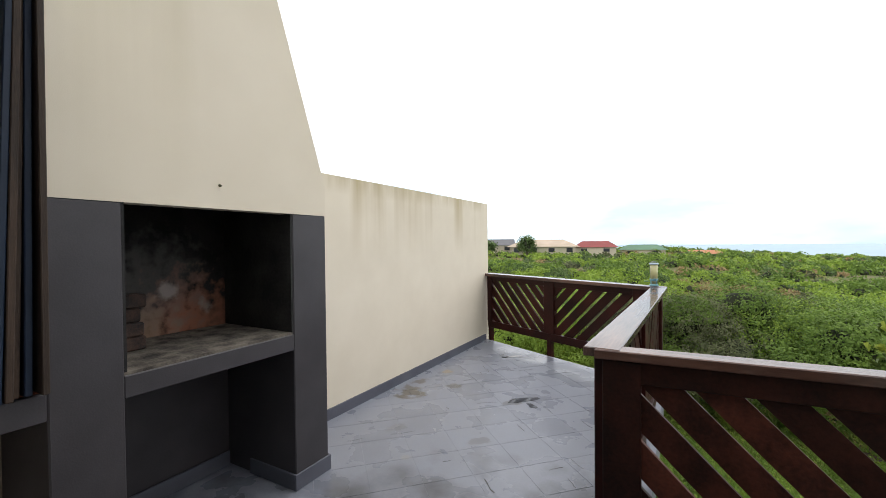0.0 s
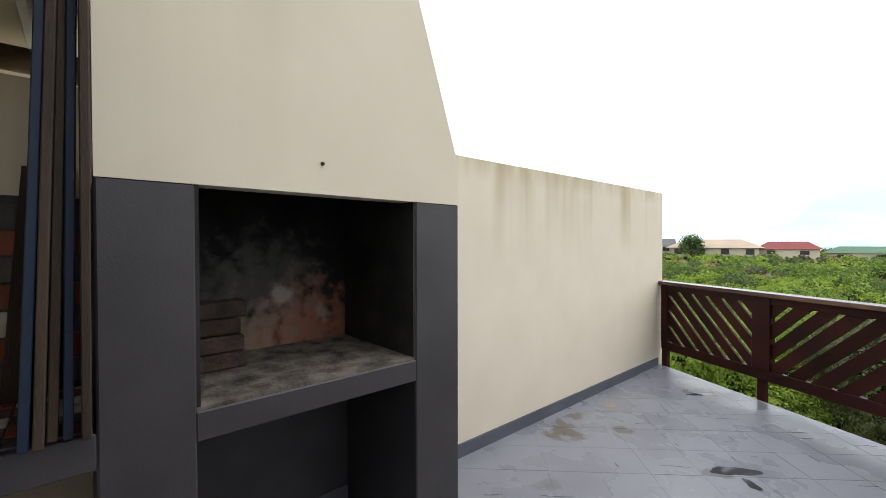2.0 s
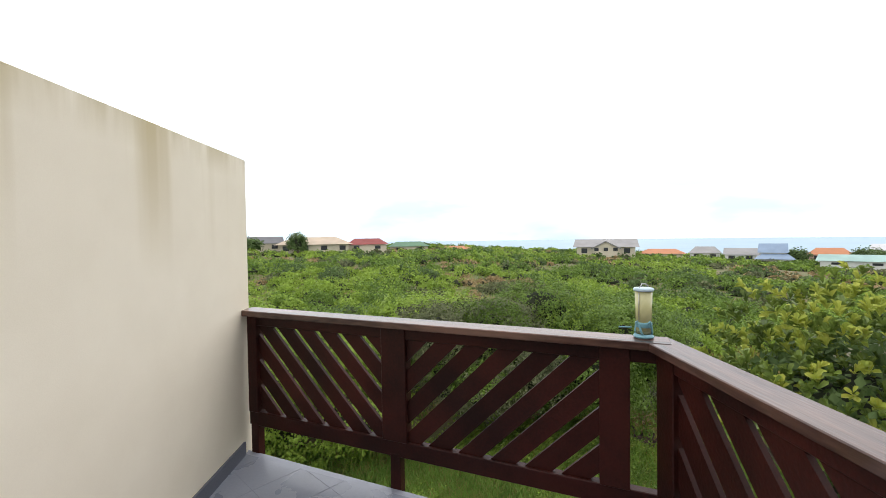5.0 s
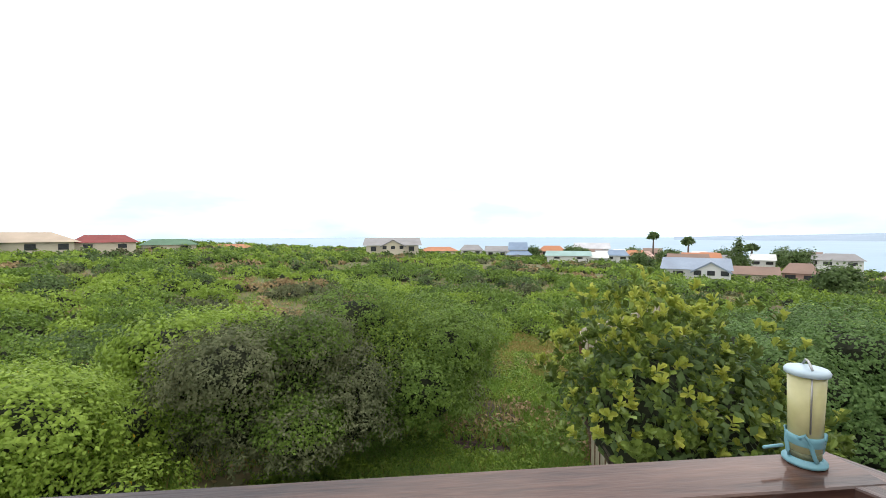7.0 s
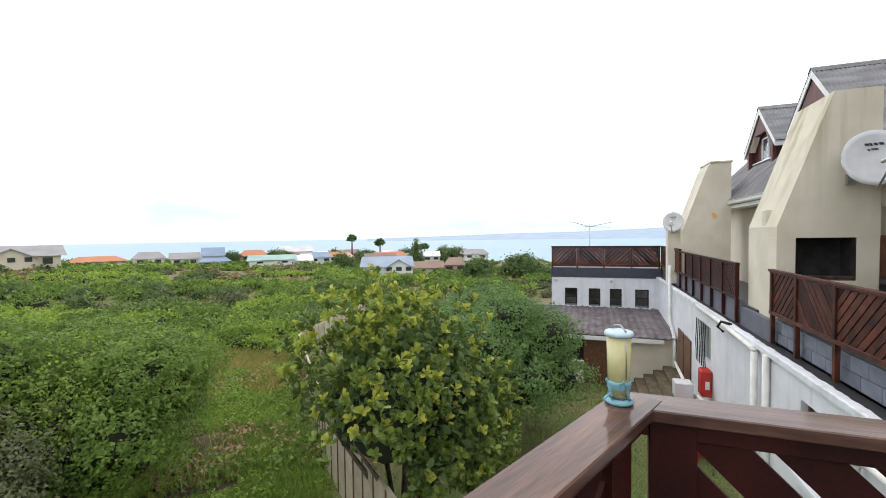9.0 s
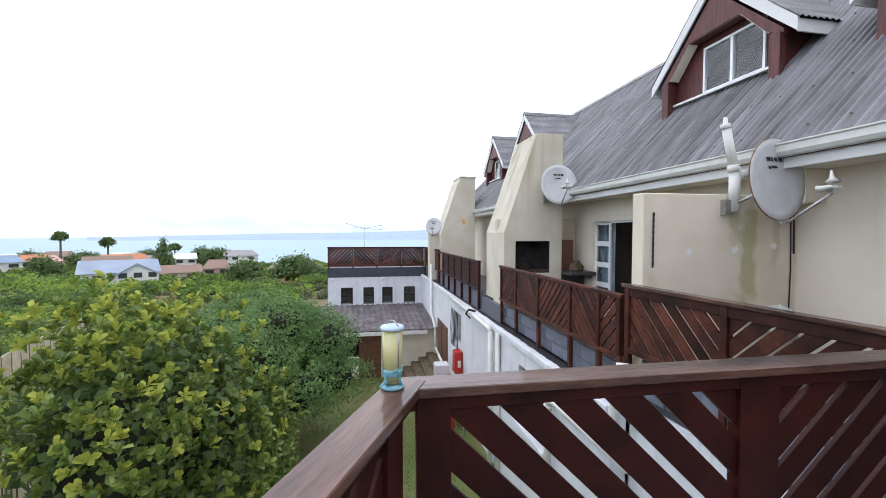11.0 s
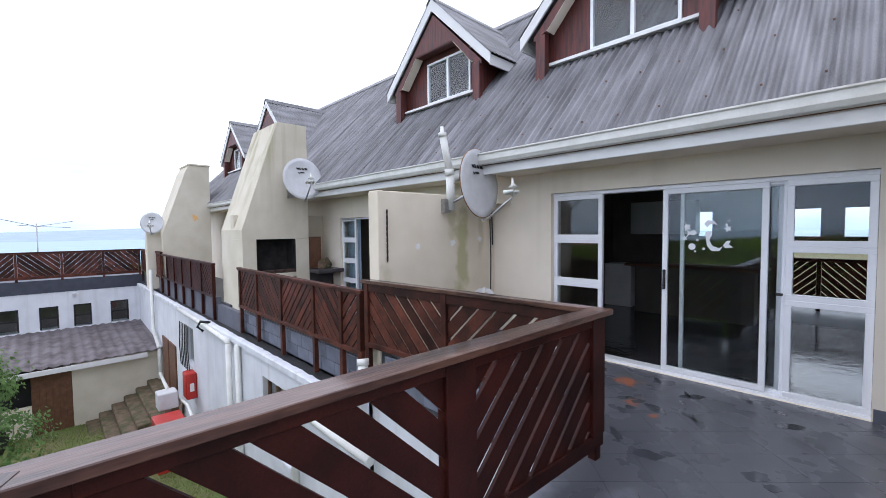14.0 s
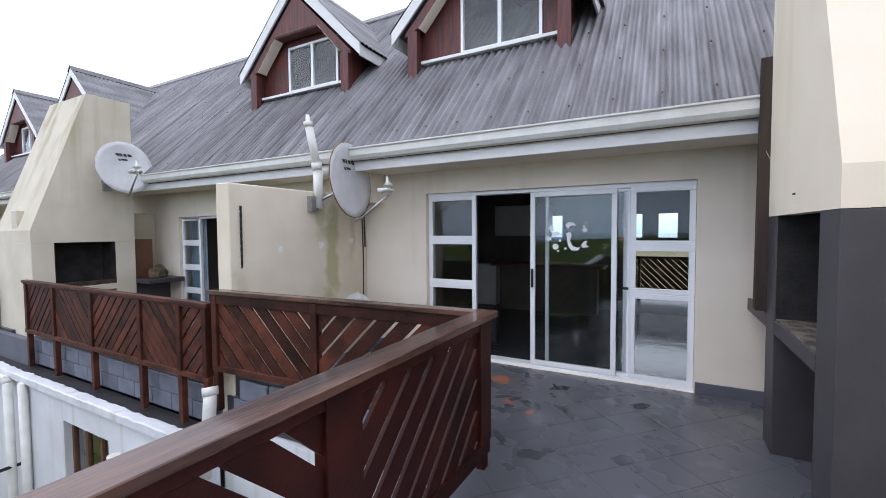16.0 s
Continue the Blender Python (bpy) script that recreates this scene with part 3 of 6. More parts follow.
roof = solid("roof", prism(bmesh.new(), [(EY - 0.06, EZ - 0.06), (RY, RZ - 0.05), (2 * RY - EY, EZ - 0.06), (2 * RY - EY, EZ - 0.14), (RY, RZ - 0.14), (EY - 0.06, EZ - 0.14)], "x", X0, X1),
             BROWNFRAME, "steep grey corrugated metal roof, weathered and patched with lichen", "roof", kind="structure")
i = 0
while X0 + i * sheet_w < X1:
    for me in (sheet, back):
        ob = new("roof_sheet", me)
        ob.parent = roof
        ob.location = (X0 + i * sheet_w, 0, 0.004 * (i % 2))
    i += 1
screws = bmesh.new()
rng = random.Random(2)
for k in range(7):
    s = 0.05 + k * 0.155
    for j in range(int((X1 - X0) / 0.4)):
        x = X0 + j * 0.4 + 0.05
        p = Vector((x, EY + (RY - EY) * s, EZ + (RZ - EZ) * s)) + nrm * 0.018
        bmesh.ops.create_cube(screws, size=0.016, matrix=Matrix.Translation(p))
part("roof_screws", screws, BROWNFRAME, roof, "dark rusty roofing screws")
part("ridge_cap", prism(bmesh.new(), [(RY - 0.16, RZ - 0.13), (RY, RZ + 0.04), (RY + 0.16, RZ - 0.13), (RY + 0.16, RZ - 0.1), (RY, RZ + 0.06), (RY - 0.16, RZ - 0.1)], "x", X0, X1), ROOF, roof)
solid("fascia", boxes((X0, X1, 0.60, 0.63, 2.37, 2.56), bevel=0.004), WHITE, "white painted eaves board", "fascia", kind="structure")
solid("soffit", boxes((X0, X1, 0.002, 0.60, 2.39, 2.41)), HOUSE_WALL, "beige boarded soffit under the eaves", "soffit", kind="structure")
g = bmesh.new()
prof = [(0.432, 2.54), (0.47, 2.52), (0.53, 2.53), (0.555, 2.57), (0.555, 2.64), (0.575, 2.65), (0.575, 2.665), (0.54, 2.662), (0.54, 2.58), (0.52, 2.545), (0.47, 2.54), (0.445, 2.56), (0.445, 2.66), (0.432, 2.66)]
gutter = solid("gutter", prism(g, [(y + 0.2, z - 0.032) for y, z in prof], "x", X0, X1), PIPE, "white metal roof gutter, greyed by dirt", "gutter", kind="structure")


def dormer(cx, label):
    """A gabled roof window: red-brown front, white barge boards, set-back window."""
    fy, wx = -0.5, cx - 0.18
    d = thing("dormer", (cx, fy, 3.85), label, "dormer", "dormers along the roof")
    for s in (-1, 1):
        part("post", boxes((cx + s * 1.08 - 0.08, cx + s * 1.08 + 0.08, fy - 0.09, fy, 3.7, 4.5), bevel=0.004), REDWOOD, d)
        part("cheek", prism(bmesh.new(), [(fy - 0.09, 3.7), (fy - 0.09, 4.6), (fy - 0.95, 4.6)], "x", cx + s * 1.1 - 0.02, cx + s * 1.1 + 0.02), REDWOOD, d)
    gable = [(-1.2, 4.44), (-1.2, 4.5), (0.0, 5.68), (1.2, 4.5), (1.2, 4.44), (0.96, 4.55), (0.5, 5.05), (-0.5, 5.05), (-0.96, 4.55)]
    part("gable_front", prism(bmesh.new(), [(cx + x, z) for x, z in gable], "y", fy - 0.07, fy - 0.01), REDWOOD, d, "red-brown boarded gable front")
    for s in (-1, 1):
        pts = [(0, 5.97), (0, 5.74), (s * 1.42, 4.36), (s * 1.42, 4.55)]
        part("barge_board", prism(bmesh.new(), [(cx + x, z) for x, z in pts], "y", fy, fy + 0.03), WHITE, d, "white painted barge board")
        part("reveal", prism(bmesh.new(), [(cx + s * 0.97, 4.53), (cx + s * 0.51, 5.03), (cx + s * 0.53, 5.05), (cx + s * 0.99, 4.55)], "y", fy - 0.2, fy - 0.012), HOUSE_WALL, d)
        part("eave_board", boxes((cx + s * 1.4 - 0.012, cx + s * 1.4 + 0.012, fy - 1.0, fy - 0.001, 4.36, 4.53)), WHITE, d)
        # slope of the dormer roof, corrugated down its fall
        m = 110
        v, f = [], []
        for k in range(m + 1):
            y = fy + 0.04 - k * (2.6 / m)
            h = 0.014 * math.cos(y / 0.1 * math.tau)
            v += [(cx, y, 5.98 + h), (cx + s * 1.46, y, 4.54 + h)]
        for k in range(m):
            q = (2 * k, 2 * k + 1, 2 * k + 3, 2 * k + 2)
            f.append(q if s > 0 else q[::-1])
        part("roof_slope", fast_mesh("roof_slope", v, f, ROOF, True), None, d, "grey corrugated sheet")
    part("ridge", prism(bmesh.new(), [(cx - 0.13, 5.87), (cx, 6.01), (cx + 0.13, 5.87), (cx, 6.0)], "y", fy - 2.5, fy + 0.05), ROOF, d)
    part("soffit", boxes((cx - 0.54, cx + 0.54, fy - 0.2, fy - 0.02, 5.03, 5.06)), REDWOOD, d)
    for s, a, c in ((-1, cx - 1.08, wx - 0.58), (1, wx + 0.58, cx + 1.08)):
        top_a, top_c = (5.86 - abs(x - cx) * 0.986 for x in (a, c))
        part("back_panel", prism(bmesh.new(), [(a, 3.8), (c, 3.8), (c, top_c), (a, top_a)], "y", fy - 0.29, fy - 0.24), REDWOOD, d, "red-brown boarding beside the window")
    part("back_panel", boxes((wx - 0.58, wx + 0.58, fy - 0.29, fy - 0.24, 4.92, 5.2)), REDWOOD, d)
    y0, y1, z0, z1 = fy - 0.27, fy - 0.21, 4.12, 4.92
    wf = part("window_frame", boxes((wx - 0.58, wx + 0.58, y0, y1, z0, z0 + 0.04), (wx - 0.58, wx + 0.58, y0, y1, z1 - 0.04, z1), (wx - 0.58, wx - 0.54, y0, y1, z0 + 0.04, z1 - 0.04), (wx + 0.54, wx + 0.58, y0, y1, z0 + 0.04, z1 - 0.04), (wx - 0.025, wx + 0.025, y0, y1 + 0.006, z0 + 0.04, z1 - 0.04)), ALU, d, "white aluminium window frame")
    for s in (-1, 1):
        part("pane", boxes((wx + s * 0.28 - 0.26, wx + s * 0.28 + 0.26, y0 + 0.025, y0 + 0.031, z0 + 0.04, z1 - 0.04)), GLASS, wf)
    part("sill", boxes((cx - 1.0, cx + 1.0, fy - 0.21, fy - 0.11, 4.06, 4.1)), WHITE, d, "white window sill")
    # dark panel behind the panes paints the unlit attic
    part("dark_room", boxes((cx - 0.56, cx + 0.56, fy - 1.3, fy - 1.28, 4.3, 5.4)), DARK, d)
    return d


REDWOOD = mat("red_brown_boarding", (0.15, 0.034, 0.025), (0.05, 0.02, 0.02), 0.5, 4, 60, 0.3, vary=0.12, stretch=(6, 6, 0.7))
for cx in (3.4, 6.84, 15.0, 18.7):
    dormer(cx, "gabled dormer with red-brown boards, white barge boards and sliding window")


# ---- built-in barbecue fireplace ----
def fireplace(name, front, back, s, y0, y1, oy0, oy1, z0, paint, wall_mat, label, top=3.95, hood_back=None):
    """front and back are x of its faces; s: which way the opening looks; z0: its floor."""
    d = thing(name, ((front + back) / 2, y0, z0), label, "fireplace")
    xa, xb = min(front, back), max(front, back)
    o0, o1, u1 = z0 + 0.98, z0 + 1.71, z0 + 0.87
    dk = z0 + 1.71
    part("leg", boxes((xa, xb, y0, oy0, z0, o1), bevel=0.006), paint, d)
    part("leg", boxes((xa, xb, oy1, y1, z0, o1), bevel=0.006), paint, d)
    part("slab", boxes((xa, xb, oy0 - 0.002, oy1 + 0.002, u1, o0 - 0.012), bevel=0.004), paint, d)
    part("hearth", boxes((xa + 0.01, xb - 0.01, oy0 + 0.002, oy1 - 0.002, o0 - 0.012, o0 + 0.002)), ASH, d, "ash-covered hearth")
    xw = back + s * 0.06
    part("back_wall", boxes((min(back, xw), max(back, xw), oy0, oy1, z0, u1)), paint, d)
    part("firebox_back", boxes((min(back, xw), max(back, xw), oy0, oy1, o0, o1 + 0.3)), BURNT if s > 0 else SOOT, d, "soot-blackened firebox back")
    for a in (oy0, oy1 - 0.012):
        part("firebox_side", boxes((min(xw, front - s * 0.006), max(xw, front - s * 0.006), a, a + 0.012, o0 + 0.003, o1 + 0.25)), SOOT, d)
    sh = dk + 0.2
    hb = back if hood_back is None else hood_back
    t1 = y1 - (top - z0 - 0.0 - sh + z0) * 0.34
    hood = [(y0, dk), (y1, dk), (y1, sh), (t1, top), (y0, top)]
    b = bmesh.new()
    th = 0.1
    prism(b, hood, "x", min(front, front - s * th), max(front, front - s * th))
    prism(b, [(y1 - 0.1, dk + 0.002), (y1 - 0.002, dk + 0.002), (y1 - 0.002, sh), (t1 - 0.002, top - 0.002), (t1 - 0.1, top - 0.002), (y1 - 0.1, sh)], "x", min(front - s * th, hb), max(front - s * th, hb))
    prism(b, [(y0 + 0.002, dk + 0.002), (y0 + 0.1, dk + 0.002), (y0 + 0.1, top - 0.002), (y0 + 0.002, top - 0.002)], "x", min(front - s * th, hb), max(front - s * th, hb))
    prism(b, [(y0 + 0.1, dk + 0.1), (y1 - 0.1, dk + 0.1), (y1 - 0.1, sh), (t1 - 0.1, top - 0.01), (y0 + 0.1, top - 0.01)], "x", min(hb, hb + s * 0.05), max(hb, hb + s * 0.05))
    box(b, min(hb, front) + 0.01, max(hb, front) - 0.01, y0 + 0.05, t1 - 0.05, top - 0.06, top - 0.01)
    part("hood", b, wall_mat, d, "tapering plastered chimney hood")
    return d


braai = fireplace("barbecue_fireplace", 0.525, -0.2, 1, 0.79, 2.215, 1.04, 1.94, 0.0, CHARCOAL, HOOD,
                  "built-in barbecue fireplace, charcoal painted below a tall cream hood", hood_back=-0.73)
part("outer_side", boxes((-0.73, -0.2, 2.1, 2.213, 0, 1.71)), CHARCOAL, braai)
part("skirting", boxes((0.525, 0.54, 1.925, 2.225, 0, 0.1), (0.51, 0.525, 2.216, 2.226, 0, 0.1), (0.1, 0.525, 1.926, 1.94, 0.0, 0.1), (-0.13, -0.115, 1.05, 1.93, 0.0, 0.1), bevel=0.003), BAND, braai, "blue-grey skirting")
nail = bmesh.new()
tube(nail, [(0.522, 1.478, 1.83), (0.531, 1.478, 1.83), (0.538, 1.478, 1.828)], 0.006, 8, radii=[0.009, 0.006, 0.005])
solid("wall_plug", nail, STONE, "small grey plug stub in the cream hood", "wall plug")
for k in range(4):
    brick = solid("brick", boxes((0.035 + 0.008 * (k % 2), 0.145 + 0.008 * (k % 2), 1.08 - 0.01 * (k % 2), 1.305 - 0.012 * (k % 3), 0.984 + k * 0.073, 1.053 + k * 0.073), bevel=0.007), BRICK,
                  "soot-blackened brick stacked on the hearth", "brick", "bricks in the barbecue")
neigh = fireplace("barbecue_fireplace", 9.84, 10.36, -1, 0.63, 2.06, 0.94, 1.78, -0.24, CHIMNEY, CHIMNEY,
                  "built-in barbecue fireplace in weathered cream plaster", 3.97, 11.22)
part("lower_pier", boxes((10.36, 11.22, 1.9, 2.057, -0.35, 1.67)), CHIMNEY, neigh)
part("hearth_brick", boxes((9.86, 9.96, 0.95, 1.77, 0.74, 0.8), bevel=0.006), BRICK, neigh, "red brick edge")
ch3 = thing("chimney", (18.2, 1.4, -0.24), "tapering chimney in weathered cream plaster with an orange mark", "chimney")
part("shaft", prism(bmesh.new(), [(0.63, -0.24), (2.1, -0.24), (2.1, 1.6), (1.38, 3.72), (1.25, 3.98), (0.63, 3.98)], "x", 17.6, 18.9), patches(mat("cream_plaster_far", (0.68, 0.63, 0.53), (0.57, 0.52, 0.41), 0.9, 1.5, 120, 0.35), [(0, 1.15, 2.15, 0.14, (0.7, 0.35, 0.06), 0.8)], (0, 1, 1), 5.0, 0.3), ch3)
part("cap", boxes((17.57, 18.93, 0.6, 1.28, 3.96, 4.02), bevel=0.01), CHIMNEY, ch3)
solid("wall_far_divider", boxes((18.0, 18.4, 2.0, 2.5, -0.3, 1.7), bevel=0.01), CHIMNEY, "cream plastered wall beside the far terrace", "wall", kind="structure")
solid("parapet_band", boxes((9.82, 11.24, 1.9, 2.1, -0.36, -0.02)), BAND, "dark blue-grey painted band at terrace level", "trim", kind="structure")

# side shelf of the next terrace's fireplace, with a board and a crumpled bag on it
shelf = thing("side_shelf", (9.75, 0.3, 0.7), "charcoal painted shelf beside the next terrace's fireplace", "shelf")
part("slab", boxes((9.4, 10.3, 0.003, 0.628, 0.69, 0.77), bevel=0.005), CHARCOAL, shelf)
part("bracket", boxes((9.9, 10.3, 0.003, 0.628, 0.2, 0.689), bevel=0.005), CHARCOAL, shelf)
solid("leaning_board", boxes((9.95, 9.99, 0.28, 0.6, 0.771, 1.5), bevel=0.004), BROWNFRAME, "dark brown board standing on the side shelf", "board")
bag = bmesh.new()
bmesh.ops.create_icosphere(bag, subdivisions=3, radius=1.0)
for vb in bag.verts:
    k = 1 + 0.35 * noise.noise(vb.co * 2.4)
    vb.co = Vector((9.75 + vb.co.x * 0.12 * k, 0.3 + vb.co.y * 0.16 * k, max(0.771, 0.84 + vb.co.z * 0.16 * k)))
solid("crumpled_bag", bag, STONE, "crumpled brownish bag lying on the side shelf", "bag")

# tiled side counter between the fireplace and the house
counter = thing("counter", (0.26, 0.4, 0.87), "built-in counter with charcoal edge and a chequered tiled top", "counter")
part("slab", boxes((0.0, 0.525, 0.013, 0.789, 0.87, 0.976), bevel=0.004), CHARCOAL, counter)
solid("wall_under_counter", boxes((0.0, 0.02, 0.013, 0.789, 0.0, 0.87)), BROWN_WALL, "wall below the counter, darker and browner than the walls above", "wall", kind="structure")
rng = random.Random(11)
tile_v = {}
for key, m in (("t", TERRA), ("s", SLATE), ("i", IVORY)):
    tile_v[key] = (mesh("tile", boxes((0.002, 0.014, 0.003, 0.093, 0.003, 0.089), bevel=0.002), m), mesh("tile", boxes((0.003, 0.089, 0.003, 0.093, 0.0, 0.008), bevel=0.002), m))
backing = solid("tiled_splashback", boxes((0.0, 0.004, 0.03, 0.788, 0.985, 1.685)), GROUT, "splashback of terracotta, slate and ivory tiles in a chequer", "splashback", kind="structure")
for r in range(7):
    for c in range(8):
        key = "s" if (r + c) % 2 else "t"
        if (r, c) in ((2, 6), (4, 5), (5, 3), (1, 1), (6, 0)):
            key = "i"
        ob = new("tile", tile_v[key][0])
        ob.parent = backing
        ob.location = (0.002, 0.034 + c * 0.094, 1.03 + (6 - r) * 0.0932 - 0.02)
for r in range(5):
    for c in range(8):
        ob = new("tile", tile_v["i" if rng.random() < 0.5 else ("t" if (r + c) % 2 else "s")][1])
        ob.parent = counter
        ob.matrix_parent_inverse = Matrix.Translation(counter.location).inverted()
        ob.location = (0.03 + r * 0.096, 0.03 + c * 0.094, 0.977)
for k, (x, y, w, top, lean, m) in enumerate([(0.5, 0.655, 0.17, 2.8, 0.06, BLUE_BOARD), (0.545, 0.683, 0.09, 2.86, 0.05, BOARD), (0.5, 0.708, 0.1, 2.7, 0.04, BOARD), (0.5, 0.74, 0.12, 2.75, 0.02, BLUE_BOARD), (0.51, 0.778, 0.17, 2.9, 0.0, BOARD)]):
    b = bmesh.new()
    bar(b, (x, y - 0.01, 0.99), (x, y + lean, top), w, 0.022, (0, 1, 0))
    bmesh.ops.bevel(b, geom=b.edges[:], offset=0.003, segments=1, affect="EDGES", profile=0.5)
    solid("plank", b, m, ("blue painted plank" if m is BLUE_BOARD else "old dark wooden plank") + " standing on the counter against the fireplace", "plank", "planks on the counter")
b = bmesh.new()
bar(b, (0.06, 0.62, 0.985), (0.034, 0.68, 1.78), 0.13, 0.025, (1, 0, 0))
solid("plank", b, BOARD, "short dark wooden plank leaning on the tiles", "plank", "planks on the counter")
b = bmesh.new()
tube(b, [(0.52, 0.775, 2.3), (0.545, 0.775, 2.25), (0.53, 0.775, 2.18), (0.55, 0.77, 2.12), (0.53, 0.77, 2.05)], 0.007, 6)
tube(b, [(0.53, 0.765, 2.26), (0.55, 0.78, 2.2), (0.525, 0.78, 2.14), (0.545, 0.765, 2.16)], 0.007, 6)
solid("rope", b, IVORY, "knotted piece of pale rope on the planks", "rope")
b = bmesh.new()
tube(b, [(-0.3, 0.42, 2.25), (-0.3, 0.8, 2.25), (-0.3, 0.83, 2.27), (-0.3, 0.84, 2.31), (-0.3, 0.85, 2.7)], 0.05, 14)
tube(b, [(-0.3, 0.74, 2.25), (-0.3, 0.79, 2.25)], 0.058, 14)
solid("wall_pier_west", boxes((-0.5, -0.02, 0.0, 0.5, 2.09, 2.388), bevel=0.004), BROWN_WALL, "box under the eaves, darker and browner than the house wall", "wall", kind="structure")
solid("waste_pipe", b, OLDPIPE, "grimy brown waste pipe under the eaves", "pipe")


# ---- timber balustrades ----
def balustrade(p, q, posts, panels, label, zt=1.04, zp=0.93, zb=0.3, zr=0.2, foot=-0.12, cap=0.15, wood=None, capm=None):
    """A run from p to q: posts at distances along it, panels of slats (from, to, lean, with a gap)."""
    p, q = Vector((*p, 0)), Vector((*q, 0))
    ahead = (q - p).normalized()
    wood, capm = wood or WOOD, capm or cap_wood(math.atan2(ahead.y, ahead.x))
    length = (q - p).length
    side = Vector((-ahead.y, ahead.x, 0))
    d = thing("balustrade", p, label, "balustrade", "terrace balustrades")

    def beam(name, a, b2, z0, z1, w, m, off=0.0, bev=0.004):
        bm = bmesh.new()
        bar(bm, p + ahead * a + side * off + Vector((0, 0, (z0 + z1) / 2)), p + ahead * b2 + side * off + Vector((0, 0, (z0 + z1) / 2)), w, z1 - z0)
        if bev:
            bmesh.ops.bevel(bm, geom=bm.edges[:], offset=bev, segments=1, affect="EDGES", profile=0.5)
        return part(name, bm, m, d)

    beam("cap_board", -cap / 2 * 0.6, length + cap / 2 * 0.6, zt - 0.04, zt, cap, capm)
    beam("top_rail", 0, length, zp, zt - 0.041, 0.06, wood)
    beam("bottom_rail", 0, length, zr, zb, 0.055, wood)
    for a, w in posts:
        beam("post", a - w / 2, a + w / 2, zb - 0.003, zt - 0.042, 0.075, wood)
        beam("post_foot", a - 0.035, a + 0.035, foot, zr + 0.02, 0.06, wood)
    for a, b2, lean, sw, gp in panels:
        h = zp - zb
        step = (sw + gp) * math.sqrt(2)
        k = -h
        while k < b2 - a:
            # a slanted strip cut to the panel: corners in (distance, height)
            lo, hi = k, k + sw * math.sqrt(2)
            strip = [(lo, 0), (hi, 0), (hi + h, h), (lo + h, h)]
            if lean < 0:
                strip = [((b2 - a) - u, v) for u, v in strip][::-1]
            cut = clip(strip, [(0, 0), (b2 - a, 0), (b2 - a, h), (0, h)])
            if len(cut) >= 3:
                bm = bmesh.new()
                rr = rng.uniform(-0.003, 0.003)
                fr = [bm.verts.new(p + ahead * (a + u) + side * (0.011 + rr) + Vector((0, 0, zb + v))) for u, v in cut]
                bk = [bm.verts.new(p + ahead * (a + u) + side * (-0.011 + rr) + Vector((0, 0, zb + v))) for u, v in cut]
                bm.faces.new(fr), bm.faces.new(bk[::-1])
                for i in range(len(cut)):
                    j = (i + 1) % len(cut)
                    bm.faces.new((fr[i], bk[i], bk[j], fr[j]))
                bmesh.ops.recalc_face_normals(bm, faces=bm.faces[:])
                part("slat", bm, wood, d)
            k += step
    return d


RW, RC, RK, RE = (0.03, 6.2), (2.44, 5.06), (2.3, 2.06), (5.1, 2.22)
L1 = math.hypot(RC[0] - RW[0], RC[1] - RW[1])
balustrade(RW, RC, [(0.05, 0.09), (1.22, 0.17), (L1 - 0.2, 0.14)], [(0.09, 1.14, -1, 0.095, 0.036), (1.3, L1 - 0.27, 1, 0.1, 0.036)],
           "dark red-stained timber balustrade with slanted slats, its cap wet", zt=1.04)
L2 = math.hypot(RC[0] - RK[0], RC[1] - RK[1])
run_east = balustrade(RC, RK, [(0.12, 0.14), (L2 - 1.4, 0.2), (L2 - 0.08, 0.16)], [(0.19, L2 - 1.5, -1, 0.125, 0.04), (L2 - 1.3, L2 - 0.16, 1, 0.112, 0.036)],
           "dark red-stained timber balustrade with slanted slats, cap worn bare", zt=1.037, zb=0.15, zr=0.05)
run_east.matrix_world = Matrix.Translation((*RC, 0)) @ Matrix.Rotation(0.03 / L2, 4, Vector((RK[1] - RC[1], RC[0] - RK[0], 0)))
L3 = math.hypot(RE[0] - RK[0], RE[1] - RK[1])
balustrade(RK, RE, [(0.075, 0.15), (1.52, 0.07), (L3 - 0.05, 0.07)], [(0.15, 1.48, -1, 0.112, 0.027), (1.56, L3 - 0.09, 1, 0.1, 0.028)],
           "weathered timber balustrade with slanted slats beside the dividing wall", zt=1.064, cap=0.1, wood=WOOD_W, zb=0.33, zr=0.27)
balustrade((5.14, 2.24), (9.66, 2.2), [(0.04, 0.07), (0.48, 0.07), (1.25, 0.07), (2.4, 0.07), (3.5, 0.07), (4.42, 0.08)],
           [(0.08, 0.45, -1, 0.1, 0.03), (0.52, 1.21, 1, 0.09, 0.012), (1.29, 2.36, -1, 0.09, 0.02), (2.44, 3.46, 1, 0.085, 0.008), (3.54, 4.38, -1, 0.09, 0.02)],
           "weathered red-brown timber balustrade of the next terrace, slats in alternate slants", zt=0.93, zp=0.87, zb=0.2, zr=0.14, foot=-0.36, cap=0.08, wood=WOOD_W, capm=WOOD_W)
